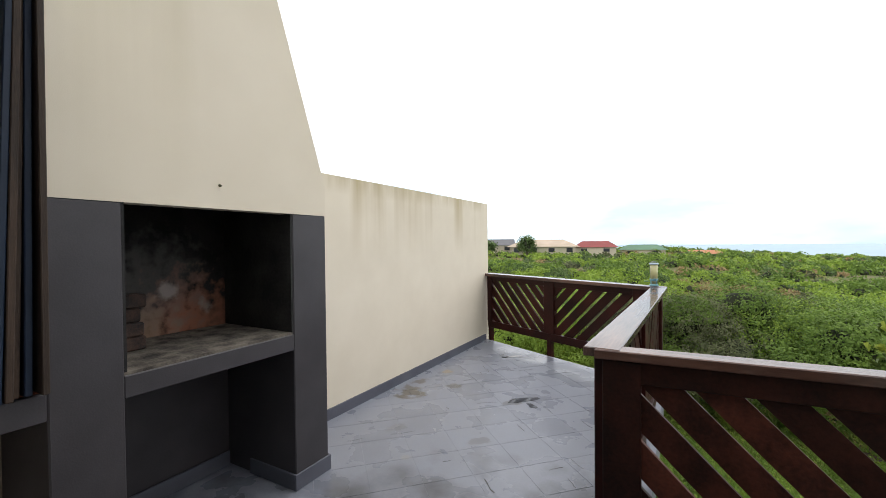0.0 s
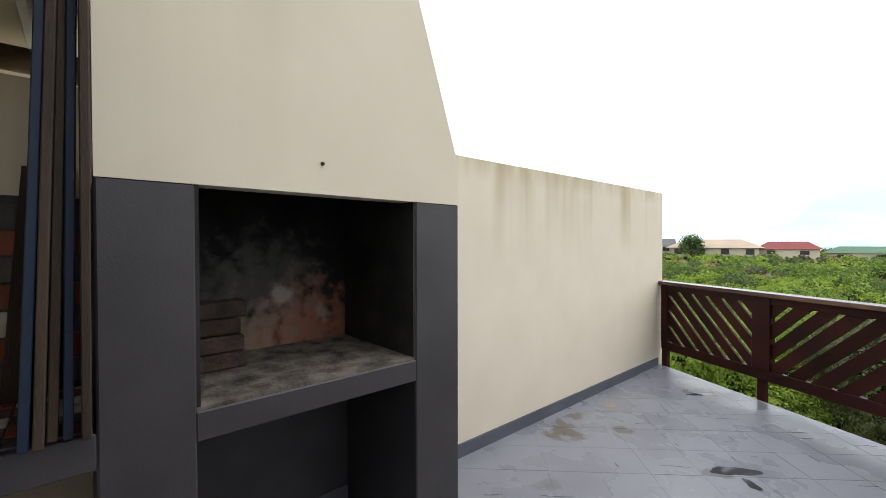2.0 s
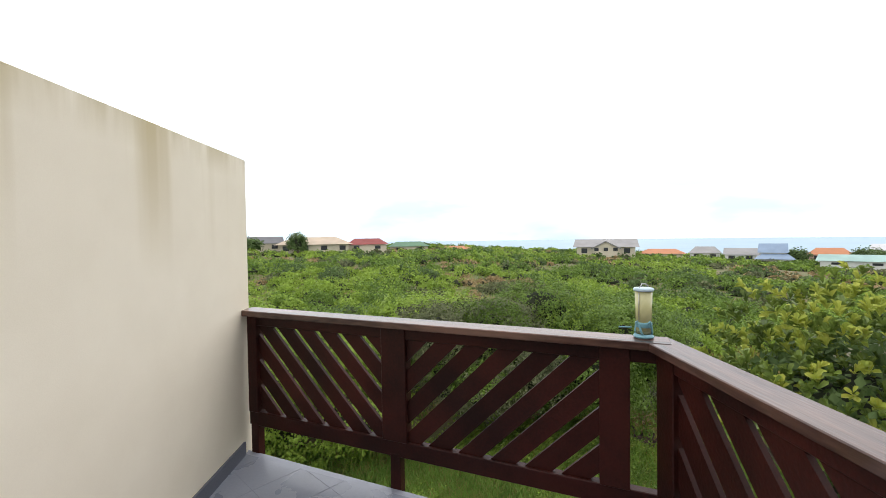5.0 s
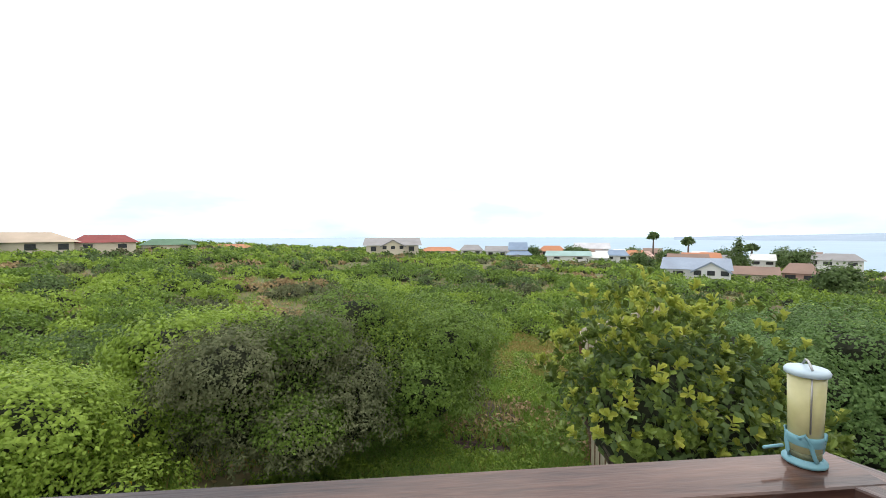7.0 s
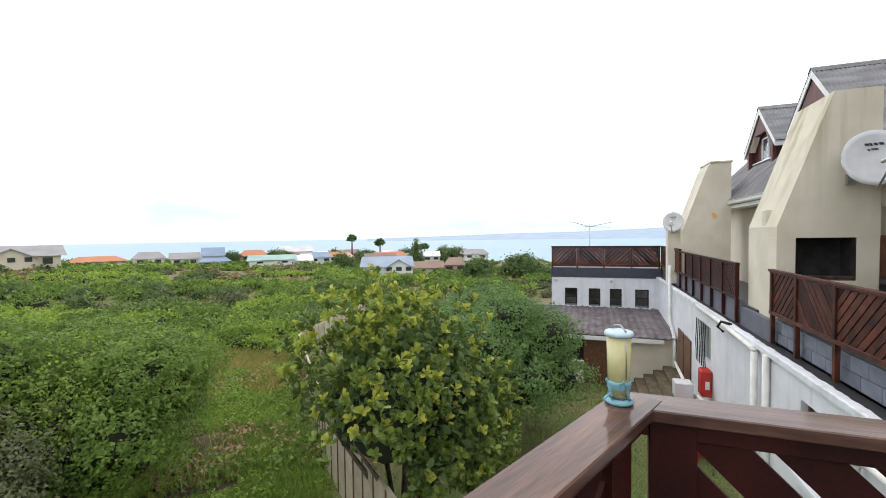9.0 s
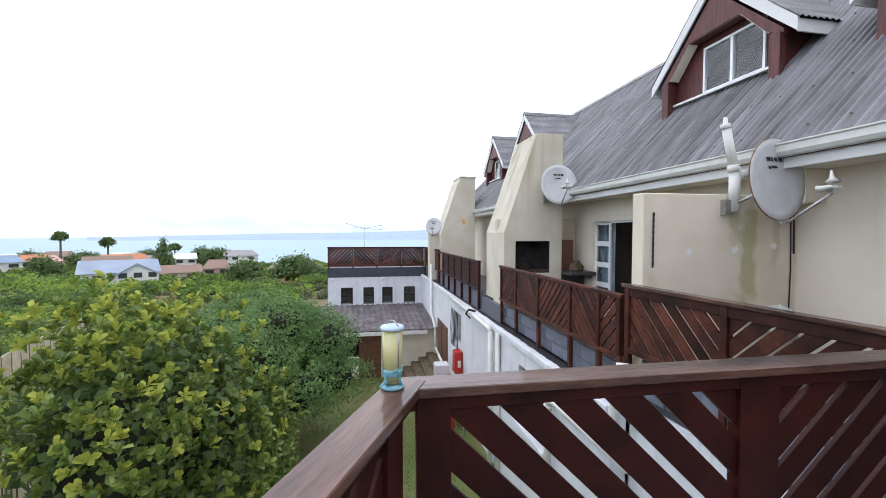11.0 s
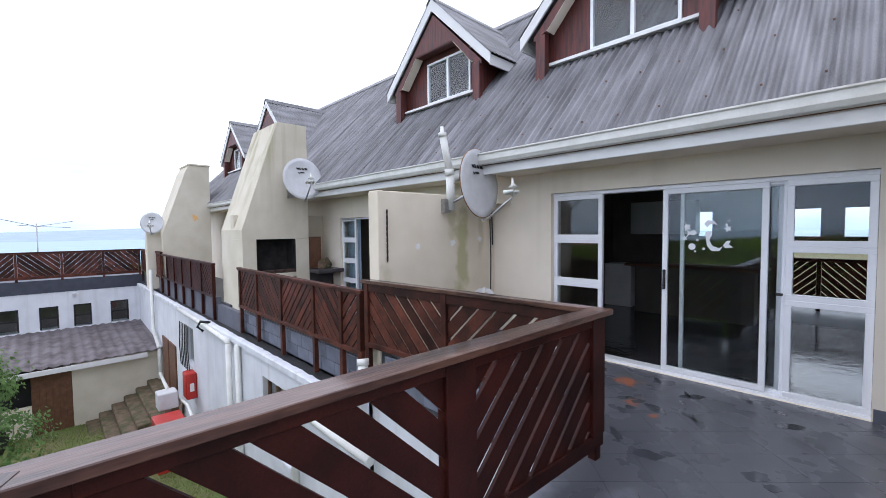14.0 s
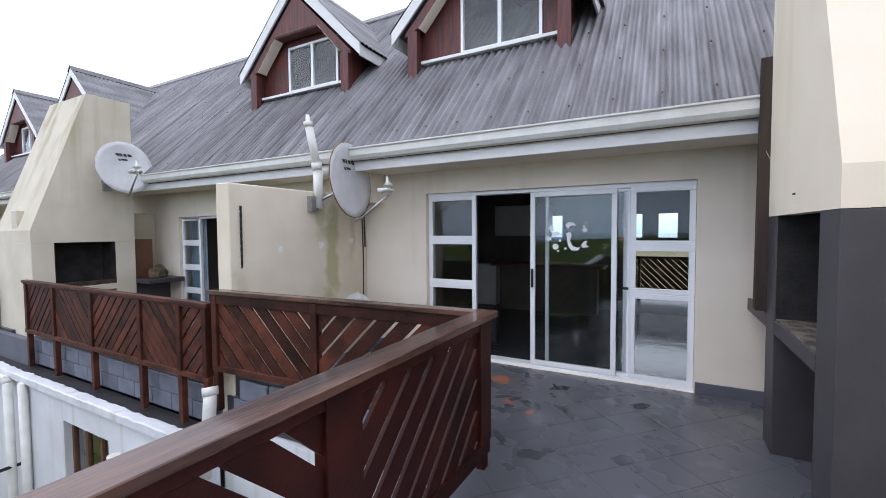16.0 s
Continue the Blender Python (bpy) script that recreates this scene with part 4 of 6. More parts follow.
balustrade((11.26, 2.24), (17.1, 2.24), [(0.04, 0.08), (1.0, 0.07), (2.0, 0.07), (3.0, 0.07), (4.0, 0.07), (5.0, 0.07), (5.95, 0.07)],
           [(0.08, 0.96, 1, 0.09, 0.02), (1.04, 1.96, 1, 0.1, 0.0), (2.04, 2.96, 1, 0.1, 0.0), (3.04, 3.96, 1, 0.1, 0.0), (4.04, 4.96, 1, 0.1, 0.0)],
           "dark brown timber balustrade of a further terrace", zt=0.93, zp=0.88, zb=0.2, zr=0.14, foot=-0.36, cap=0.08, wood=WOOD, capm=WOOD)
balustrade((17.15, 2.25), (20.95, 2.25), [(0.04, 0.08), (1.3, 0.07), (2.6, 0.07), (3.86, 0.07)], [(0.08, 1.26, 1, 0.1, 0.03), (1.34, 2.56, -1, 0.1, 0.03), (2.64, 3.82, 1, 0.1, 0.03)],
           "red-brown timber balustrade of the far terrace", zt=1.0, zp=0.92, zb=0.2, zr=0.12, foot=-0.3, cap=0.08, wood=WOOD_W, capm=WOOD_W)
balustrade((21.0, 6.9), (21.0, 2.3), [(0.04, 0.08), (1.15, 0.07), (2.3, 0.07), (3.45, 0.07), (4.55, 0.07)], [(0.08, 1.11, 1, 0.125, 0.006), (1.19, 2.26, -1, 0.125, 0.006), (2.34, 3.41, 1, 0.125, 0.006), (3.49, 4.51, -1, 0.125, 0.006)],
           "red-brown timber balustrade across the far wing, slats in alternate slants", zt=1.0, zp=0.92, zb=0.16, zr=0.06, foot=-0.02, cap=0.09, wood=WOOD_W, capm=WOOD_W)

balustrade((3.0, -5.9), (-1.0, -5.9), [(0.05, 0.08), (1.3, 0.07), (2.6, 0.07), (3.95, 0.08)], [(0.1, 1.26, 1, 0.09, 0.016), (1.34, 2.56, -1, 0.09, 0.016), (2.64, 3.9, 1, 0.09, 0.016)],
           "dark timber balustrade behind the house, seen through the room", zt=1.0, zb=0.2, zr=0.1, foot=-0.03, cap=0.09, wood=WOOD_W, capm=WOOD_W)

# block parapet under the rails
par = solid("parapet", boxes((2.5, 5.04, 2.0, 2.1, -0.28, 0.2), (5.26, 9.8, 2.02, 2.1, -0.4, 0.04), (10.62, 20.4, 2.02, 2.1, -0.4, 0.04)), GROUT, "low block parapet painted blue-grey", "parapet", kind="structure")
solid("parapet_paint", boxes((11.25, 20.9, 2.101, 2.2, -0.39, 0.15), (9.68, 11.249, 2.101, 2.19, -0.39, 0.0)), BAND, "blue-grey painted parapet of the further terraces", "parapet", kind="structure")
blk = mesh("block", boxes((0.004, 0.385, 0, 0.03, 0.004, 0.19), bevel=0.006), BLOCK)
for row in range(2):
    for i in range(12):
        ob = new("block", blk)
        ob.parent = par
        ob.location = (5.26 + i * 0.39 - 0.15 * row, 2.1, -0.36 + row * 0.194)
for row in range(2):
    for i in range(6):
        ob = new("block", blk)
        ob.parent = par
        ob.matrix_local = Matrix.Translation((2.6 + i * 0.39 - 0.1 * row, 2.1 + 0.02 * (i % 2), -0.2 + row * 0.194))


# ---- sliding door ----
def frame_rect(x0, x1, z0, z1, y, w=0.055, d=0.05):
    return boxes((x0, x1, y - d, y, z0, z0 + w), (x0, x1, y - d, y, z1 - w, z1), (x0, x0 + w, y - d, y, z0 + w, z1 - w), (x1 - w, x1, y - d, y, z0 + w, z1 - w), bevel=0.004)


door = thing("sliding_door", (2.45, -0.08, 0), "white aluminium sliding door standing open between fixed glazed side panels", "sliding door")
part("sill", boxes((D0, D1, -0.2, -0.04, -0.002, 0.03), bevel=0.003), ALU, door)
part("head", boxes((D0, D1, -0.2, -0.06, 2.06, 2.103), bevel=0.003), ALU, door)
for x0, x1, zs, y in ((3.3, D1 - 0.002, (0.03, 0.93, 1.5, 2.06), -0.07), (D0 + 0.002, 1.53, (0.03, 0.95, 1.45, 2.06), -0.05)):
    for a, b in zip(zs, zs[1:]):
        fr = part("side_panel", frame_rect(x0, x1, a, b, y), ALU, door)
        part("pane", boxes((x0 + 0.05, x1 - 0.05, y - 0.03, y - 0.024, a + 0.05, b - 0.05)), GLASS, fr)
fr = part("narrow_panel", frame_rect(1.532, 1.7, 0.03, 2.06, -0.1, 0.03), ALU, door)
part("pane", boxes((1.56, 1.67, -0.125, -0.119, 0.06, 2.03)), GLASS, fr)
fr = part("sliding_leaf", frame_rect(1.66, 2.6, 0.035, 2.058, -0.055, 0.055, 0.04), ALU, door)
part("pane", boxes((1.71, 2.55, -0.078, -0.072, 0.09, 2.0)), GLASS, fr)
part("door_handle", boxes((2.56, 2.585, -0.055, -0.02, 0.95, 1.17), bevel=0.006), INK, fr, "black door handle")
fr = part("fixed_leaf", frame_rect(1.56, 2.44, 0.035, 2.058, -0.12, 0.04, 0.04), ALU, door)
part("pane", boxes((1.6, 2.4, -0.143, -0.137, 0.07, 2.02)), GLASS, fr)
part("small_handle", boxes((1.54, 1.6, -0.05, -0.03, 0.985, 1.01), bevel=0.003), INK, door, "black handle")
sticker = thing("glass_sticker", (2.12, -0.053, 1.5), "white cut-out sticker of sea creatures on the door glass", "sticker")


def cutout(pts):
    """A flat cut-out on the glass from an outline in (x, z)."""
    bm = bmesh.new()
    return prism(bm, pts, "y", -0.0708, -0.0698)


def ring(x, z, r, n=12, spike=0.0):
    return [(x + math.cos(k * math.tau / n) * r * (1 - spike * (k % 2)), z + math.sin(k * math.tau / n) * r * (1 - spike * (k % 2))) for k in range(n)]


for name, pts in [("bubble", ring(x, z, r)) for x, z, r in ((2.31, 1.43, 0.035), (2.26, 1.5, 0.015), (2.28, 1.38, 0.012), (2.2, 1.41, 0.014), (2.0, 1.66, 0.012), (1.98, 1.7, 0.009))] + [
        ("star", ring(2.36, 1.64, 0.05, 10, 0.55)), ("star", ring(1.99, 1.62, 0.04, 10, 0.55)), ("star", ring(2.38, 1.52, 0.035, 10, 0.55)),
        ("hair", [(2.17, 1.63), (2.2, 1.67), (2.17, 1.71), (2.11, 1.7), (2.08, 1.66), (2.12, 1.67), (2.15, 1.66)]),
        ("body", [(2.19, 1.58), (2.15, 1.6), (2.13, 1.56), (2.15, 1.5), (2.12, 1.44), (2.06, 1.42), (2.03, 1.44), (2.06, 1.39), (2.13, 1.39), (2.17, 1.44), (2.18, 1.5)]),
        ("tail", [(2.03, 1.45), (2.0, 1.49), (1.96, 1.5), (1.98, 1.46), (1.94, 1.43), (2.01, 1.42)]),
        ("fish", [(2.26, 1.58), (2.29, 1.61), (2.33, 1.59), (2.36, 1.61), (2.35, 1.57), (2.36, 1.54), (2.33, 1.56), (2.29, 1.55)])]:
    part(name, cutout(pts), ALU, sticker)
nd = thing("sliding_door", (8.5, -0.08, -0.2), "white framed glazed door of the next house with pale curtains", "sliding door")
for a, b in ((-0.18, 0.5), (0.5, 0.95), (0.95, 1.42), (1.42, 1.9)):
    fr = part("side_panel", frame_rect(8.95, 9.54, a, b, -0.05), ALU, nd)
    part("pane", boxes((9.0, 9.49, -0.08, -0.074, a + 0.05, b - 0.05)), GLASS, fr)
part("jamb", boxes((6.5, 6.56, -0.15, -0.05, -0.2, 1.9), (6.5, 9.54, -0.15, -0.05, 1.88, 1.915)), ALU, nd)
b = bmesh.new()
v = []
for i in range(60):
    x = 8.98 + i * 0.009
    v.append((b.verts.new((x, -0.2 + 0.02 * math.sin(i * 0.9), -0.15)), b.verts.new((x, -0.2 + 0.02 * math.sin(i * 0.9), 1.88))))
for p, q in zip(v, v[1:]):
    b.faces.new((p[0], q[0], q[1], p[1])).smooth = True
solid("curtain", b, mat("pale_blue_curtain", (0.4, 0.5, 0.6), (0.32, 0.42, 0.52), 0.9, 8, 90, 0.1), "pale blue-grey curtain behind the neighbour's door", "curtain")

# kitchen inside
kit = thing("kitchen_island", (3.2, -3.4, 0), "kitchen island with pale panels and a dark wooden top", "kitchen island")
# island body takes the dimmed room colour too
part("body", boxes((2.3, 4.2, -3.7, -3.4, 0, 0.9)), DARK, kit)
part("worktop", boxes((2.14, 4.33, -3.8, -3.2, 0.9, 0.95), bevel=0.005), BROWNFRAME, kit)
solid("wall_cabinet", boxes((3.3, 4.5, -4.19, -3.9, 1.5, 2.15), bevel=0.005), WHITE, "white kitchen wall cabinet", "cabinet")
solid("base_cabinet", boxes((4.4, 4.95, -4.19, -3.7, 0, 0.88), bevel=0.005), WHITE, "white kitchen base cabinet", "cabinet")


# ---- satellite dishes, lamp, pipes ----
def dish(at, facing, r, mount, label):
    """An offset dish at a point, facing a direction, held by an arm from mount."""
    d = thing("satellite_dish", mount, label, "satellite dish", "satellite dishes")
    f = Vector(facing).normalized()
    side = f.cross(Vector((0, 0, 1))).normalized()
    up = side.cross(f)
    c = Vector(at)
    b = bmesh.new()
    rings = []
    for k in range(7):
        rr = r * k / 6
        rings.append([b.verts.new(c + side * math.cos(a * math.tau / 36) * rr * 0.92 + up * math.sin(a * math.tau / 36) * rr + f * (0.12 * (rr / r) ** 2 * r)) for a in range(36)] if k else [b.verts.new(c)])
    for a in range(36):
        b.faces.new((rings[0][0], rings[1][a], rings[1][(a + 1) % 36])).smooth = True
        for p, q in zip(rings[1:], rings[2:]):
            b.faces.new((p[a], q[a], q[(a + 1) % 36], p[(a + 1) % 36])).smooth = True
    bmesh.ops.recalc_face_normals(b, faces=b.faces[:])
    me = mesh("reflector", b, DISH)
    ob = part("reflector", me, None, d)
    ob.modifiers.new("thick", "SOLIDIFY").thickness = 0.008
    b = bmesh.new()
    rim = [c + side * math.cos(a * math.tau / 36) * r * 0.92 + up * math.sin(a * math.tau / 36) * r + f * 0.12 * r for a in range(37)]
    tube(b, rim, 0.008, 6)
    part("rim", b, RUST if r > 0.42 and at[0] < 6 else DISH, d)
    b = bmesh.new()
    tip = c + f * r * 1.22 - up * r * 0.42
    tube(b, [c - up * r * 0.95 + f * 0.03, c - up * r * 1.1 + f * 0.07, c - up * r * 1.06 + f * 0.14, tip - up * 0.05], 0.015, 8)
    part("feed_arm", b, STEEL, d)
    for k, (o, aim) in enumerate(((0.0, -0.1), (0.065, -0.09), (-0.065, -0.09))):
        b = bmesh.new()
        at_k = tip + side * o
        tube(b, [at_k + f * 0.04, at_k - f * 0.0, at_k + f * aim * 0.5, at_k + f * aim], 0.03, 12, radii=[0.014, 0.024, 0.022, 0.034])
        part("receiver", b, PIPE, d, "white receiver head")
    b = bmesh.new()
    tube(b, [tip - up * 0.06, tip + up * 0.05, tip + up * 0.055, tip + up * 0.1, tip + up * 0.17], 0.03, 12, radii=[0.02, 0.02, 0.06, 0.02, 0.008])
    part("bracket_head", b, PIPE, d)
    b = bmesh.new()
    tube(b, [tip - up * 0.03, tip - f * 0.1 - up * 0.12, c - up * r * 1.0 + f * 0.16], 0.004, 6)
    part("lead", b, INK, d, "thin black lead")
    b = bmesh.new()
    m = Vector(mount)
    tube(b, [m, m + (c - m) * 0.55 - up * 0.04, c - f * 0.06], 0.02, 8)
    box(b, m.x - 0.05, m.x + 0.05, m.y - 0.06, m.y + 0.06, m.z - 0.09, m.z + 0.09)
    part("bracket", b, STEEL, d)
    b = bmesh.new()
    # plain dark bars where the maker's mark stands
    for s, u, w, h in ((-0.2, 0.5, 0.13, 0.1), (-0.05, 0.5, 0.1, 0.1), (0.08, 0.5, 0.06, 0.11), (0.19, 0.5, 0.12, 0.09), (-0.02, 0.32, 0.2, 0.06), (0.14, 0.3, 0.06, 0.08)):
        o = c + side * (s * r) + up * (u * r) + f * (0.12 * r * (s * s + u * u) + 0.02)
        vs = [b.verts.new(o + side * a * w * r / 2 + up * (e * h * r / 2) + side * e * 0.01) for a, e in ((-1, -1), (1, -1), (1, 1), (-1, 1))]
        b.faces.new(vs)
    part("marking", b, INK, d)
    return d


dish((4.62, 0.785, 2.235), (-0.98, -0.1, 0.09), 0.45, (4.94, 1.05, 1.95), "white satellite dish with a rusty rim on the dividing wall")
dish((9.4, 0.96, 2.73), (-0.97, 0.12, 0.16), 0.44, (9.82, 1.05, 2.45), "white satellite dish on the neighbour's chimney")
dish((17.9, 2.34, 1.95), (-0.9, 0.3, 0.15), 0.36, (18.02, 2.34, 1.66), "white satellite dish on the far wall")
dish((4.74, 0.5, 0.64), (-0.6, 0.6, 0.6), 0.18, (4.85, 0.2, 0.45), "small white dish low by the house wall")
b = bmesh.new()
tube(b, [(4.9, 0.98, 1.9), (4.9, 0.99, 2.4)], 0.058, 14)
tube(b, [(4.9, 0.99, 2.3), (4.9, 0.92, 2.33), (4.9, 0.83, 2.34)], 0.052, 14)
tube(b, [(4.9, 1.0, 2.36), (4.9, 1.01, 2.44)], 0.062, 14)
tube(b, [(4.9, 1.0, 2.4), (4.9, 1.12, 2.86)], 0.048, 14)
tube(b, [(4.9, 1.12, 2.85), (4.9, 1.13, 2.9), (4.9, 1.13, 2.91), (4.9, 1.135, 2.98)], 0.06, 10, radii=[0.055, 0.055, 0.028, 0.02])
solid("vent_pipe", b, PIPE, "white plastic vent pipe with an elbow behind the dividing wall", "pipe")
for k, pts in enumerate(([(9.45, 2.5, -0.5), (9.45, 2.5, -4.2)], [(9.05, 2.46, -0.45), (9.05, 2.46, -4.2)],
                         [(9.45, 2.5, -0.52), (9.55, 2.5, -0.46), (11.5, 2.5, -0.4), (13.5, 2.5, -0.38)],
                         [(6.55, 2.5, -4.0), (6.55, 2.5, -0.98), (6.5, 2.5, -0.85), (6.3, 2.5, -0.82), (4.6, 2.52, -0.82)],
                         [(17.5, 2.5, 0.4), (17.5, 2.5, -1.6), (16.6, 2.5, -2.0), (16.6, 2.5, -3.6)])):
    b = bmesh.new()
    tube(b, pts, 0.055, 12)
    for p in pts[1:-1]:
        tube(b, [Vector(p) + Vector((0, 0, 0.04)), Vector(p) - Vector((0, 0, 0.04))], 0.064, 12)
    solid("drain_pipe", b, PIPE, "white plastic drain pipe on the lower wall", "pipe", "drain pipes")
b = bmesh.new()
tube(b, [(4.85, 2.5, -0.6), (4.87, 2.52, -0.3), (4.75, 2.52, -0.1), (4.72, 2.52, 0.12), (4.74, 2.5, 0.2)], 0.055, 14)
tube(b, [(4.74, 2.5, 0.18), (4.76, 2.49, 0.25)], 0.066, 14)
solid("vent_pipe", b, PIPE, "white bent vent pipe rising past the balustrade", "pipe")
chain = bmesh.new()
for k in range(18):
    z = 1.88 - k * 0.034
    tube(chain, [(4.952, 2.0, z), (4.944, 2.0, z - 0.018), (4.952, 2.0, z - 0.042)], 0.009 if k % 2 else 0.012, 6)
solid("chain", chain, BLACK, "dark rusty chain hanging on the dividing wall", "chain")
rng = random.Random(8)
for y0, z0 in ((1.52, 1.43), (0.9, 1.46), (0.35, 1.5)):
    out = [(y0 + math.cos(k * math.tau / 14) * 0.055 * rng.uniform(0.5, 1.2), z0 + math.sin(k * math.tau / 14) * 0.045 * rng.uniform(0.5, 1.2)) for k in range(14)]
    solid("plaster_patch", prism(bmesh.new(), out, "x", 4.9565, 4.959), WHITE, "bare white patch of plaster on the dividing wall", "plaster patch", "bare patches on the dividing wall")
cab = bmesh.new()
tube(cab, [(4.95, 0.12, 2.0), (4.945, 0.1, 1.2), (4.95, 0.11, 0.4)], 0.008, 6)
tube(cab, [(4.95, 0.07, 1.95), (4.945, 0.06, 1.4)], 0.01, 6)
solid("cable", cab, INK, "black cables down the corner of the dividing wall", "cable")

# lower window of the next house
win = thing("window_lower", (7.4, 2.35, -1.78), "brown timber window in the white lower wall", "window")
win["kind"] = "structure"
for x in (6.87, 7.23, 7.6, 7.97):
    part("window_frame", boxes((x - 0.025, x + 0.025, 2.26, 2.32, -1.77, -0.79), bevel=0.004), BROWNFRAME, win)
part("window_frame", boxes((6.85, 8.0, 2.26, 2.32, -1.78, -1.73), bevel=0.004), BROWNFRAME, win)
part("window_frame", boxes((6.85, 8.0, 2.26, 2.32, -0.83, -0.78), bevel=0.004), BROWNFRAME, win)
for x in (6.9, 7.26, 7.63):
    part("pane", boxes((x, x + 0.31, 2.285, 2.291, -1.73, -0.83)), GLASS, win)
part("window_sill", boxes((6.7, 8.15, 2.4, 2.52, -1.88, -1.78), bevel=0.01), WHITEWALL, win)
# dark sheet in place of an unlit room behind the panes
solid("window_dark", boxes((6.8, 8.05, 1.6, 1.65, -1.9, -0.7)), DARK, "dark panel standing for the dim room behind the lower window", "wall", kind="structure")
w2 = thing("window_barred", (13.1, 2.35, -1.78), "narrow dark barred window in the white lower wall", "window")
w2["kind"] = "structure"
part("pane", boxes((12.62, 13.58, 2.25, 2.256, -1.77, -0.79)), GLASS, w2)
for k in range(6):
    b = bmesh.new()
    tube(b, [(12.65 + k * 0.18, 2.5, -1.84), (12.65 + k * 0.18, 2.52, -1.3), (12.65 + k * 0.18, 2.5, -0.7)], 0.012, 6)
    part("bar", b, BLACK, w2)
# same dark sheet, painting the gloom behind the bars
solid("window_dark_far", boxes((12.5, 13.7, 1.6, 1.65, -1.9, -0.7)), DARK, "dark panel standing for the dim room behind the barred window", "wall", kind="structure")
for x in (15.0, 16.0):
    dd = thing("lower_door", (x, 2.41, -3.5), "dark timber door in the white lower wall", "door")
    part("leaf", boxes((x - 0.4, x + 0.4, 2.4, 2.44, -3.6, -1.6), bevel=0.005), BROWNFRAME, dd)
box_r = thing("hose_box", (12.55, 2.5, -2.1), "red enamel box fixed to the white wall", "box")
part("body", boxes((12.38, 12.75, 2.4, 2.64, -2.45, -1.8), bevel=0.03), RED, box_r)
part("label", boxes((12.37, 12.377, 2.47, 2.56, -2.25, -2.05)), WHITE, box_r)
box_w = thing("meter_box", (12.5, 3.0, -3.7), "pale grey metal box on a post by the wall", "box")
part("body", boxes((12.3, 12.7, 2.82, 3.22, -2.52, -2.13), bevel=0.02), DISH, box_w)
part("post", boxes((12.45, 12.55, 2.95, 3.05, -3.9, -2.52)), STEEL, box_w)
b = bmesh.new()
tube(b, [(12.6, 2.98, -2.14), (13.6, 2.88, -2.26), (15.3, 2.7, -2.47)], 0.04, 10)
part("arm", b, PIPE, box_w, "white pipe arm")
b = bmesh.new()
tube(b, [(12.5, 2.75, -3.8), (12.5, 2.75, -2.5), (12.3, 2.75, -2.38), (11.8, 2.75, -2.32), (10.9, 2.75, -2.62), (10.85, 2.75, -3.7)], 0.03, 10)
solid("handrail", b, PIPE, "white bent pipe handrail by the lower wall", "handrail")
card = thing("cardboard_box", (11.8, 3.1, -3.7), "red printed cardboard carton standing by the wall", "carton")
part("body", boxes((11.5, 12.1, 2.85, 3.4, -3.7, -2.5), bevel=0.012), RED, card)
for z, w in ((-2.75, 0.3), (-2.95, 0.26), (-3.1, 0.2), (-3.25, 0.22)):
    part("print", boxes((11.493, 11.498, 3.12 - w / 2, 3.12 + w / 2, z - 0.03, z + 0.03)), IVORY if z < -2.8 else PLASTIC, card)
b = bmesh.new()
tube(b, [(9.45, 2.4, -1.73), (9.31, 3.0, -1.67)], 0.025, 8)
solid("wall_bracket", b, BLACK, "black iron arm sticking out of the white wall", "bracket")
hook_b = bmesh.new()
tube(hook_b, [(11.0, 2.41, -0.35), (11.0, 2.6, -0.3), (11.05, 2.65, -0.42), (11.0, 2.55, -0.52)], 0.03, 8)
solid("hose_hook", hook_b, BLACK, "black looped hook on the coping", "hook")

# ---- bird feeder on the corner of the balustrade ----
fx, fy0 = 2.39, 5.115
feeder = thing("bird_feeder", (fx, fy0, 1.04), "yellow clear plastic bird feeder with pale blue base and lid", "bird feeder")


def lathe(prof, x, y, sides=24):
    b = bmesh.new()
    tube(b, [(x, y, z) for z, r in prof], 0.1, sides, radii=[r for z, r in prof])
    return b


part("base", lathe([(1.041, 0.04), (1.045, 0.046), (1.052, 0.046), (1.056, 0.037), (1.06, 0.036)], fx, fy0), TEAL, feeder)
part("seed", lathe([(1.0605, 0.034), (1.076, 0.034)], fx, fy0), SEED, feeder, "bird seed left at the bottom")
part("tube", lathe([(1.0765, 0.0345), (1.27, 0.0395)], fx, fy0), PLASTIC, feeder, "yellowed plastic tube")
part("collar", lathe([(1.092, 0.0352), (1.094, 0.0385), (1.1, 0.037), (1.106, 0.0395), (1.116, 0.0385), (1.118, 0.0362)], fx, fy0), TEAL, feeder)
for k in range(4):
    a = k * math.tau / 4 + 0.5
    b = bmesh.new()
    o = Vector((fx, fy0, 0))
    tube(b, [o + Vector((math.cos(a + t) * 0.038, math.sin(a + t) * 0.038, z)) for t, z in ((-0.5, 1.112), (-0.2, 1.124), (0.1, 1.1), (0.35, 1.07), (0.5, 1.06))], 0.005, 6)
    part("clip", b, TEAL, feeder)
b = bmesh.new()
tube(b, [(fx - 0.034, fy0 - 0.021, 1.13), (fx - 0.034, fy0 - 0.021, 1.27)], 0.002, 6)
part("strap", b, STEEL, feeder)
part("lid", lathe([(1.268, 0.041), (1.27, 0.046), (1.278, 0.047), (1.284, 0.043), (1.287, 0.02)], fx, fy0), LIDBLUE, feeder)
b = bmesh.new()
tube(b, [(fx - 0.03, fy0 - 0.02, 1.288), (fx - 0.01, fy0 - 0.005, 1.305), (fx + 0.02, fy0 + 0.01, 1.3), (fx + 0.035, fy0 + 0.02, 1.285)], 0.003, 6)
part("wire", b, STEEL, feeder)
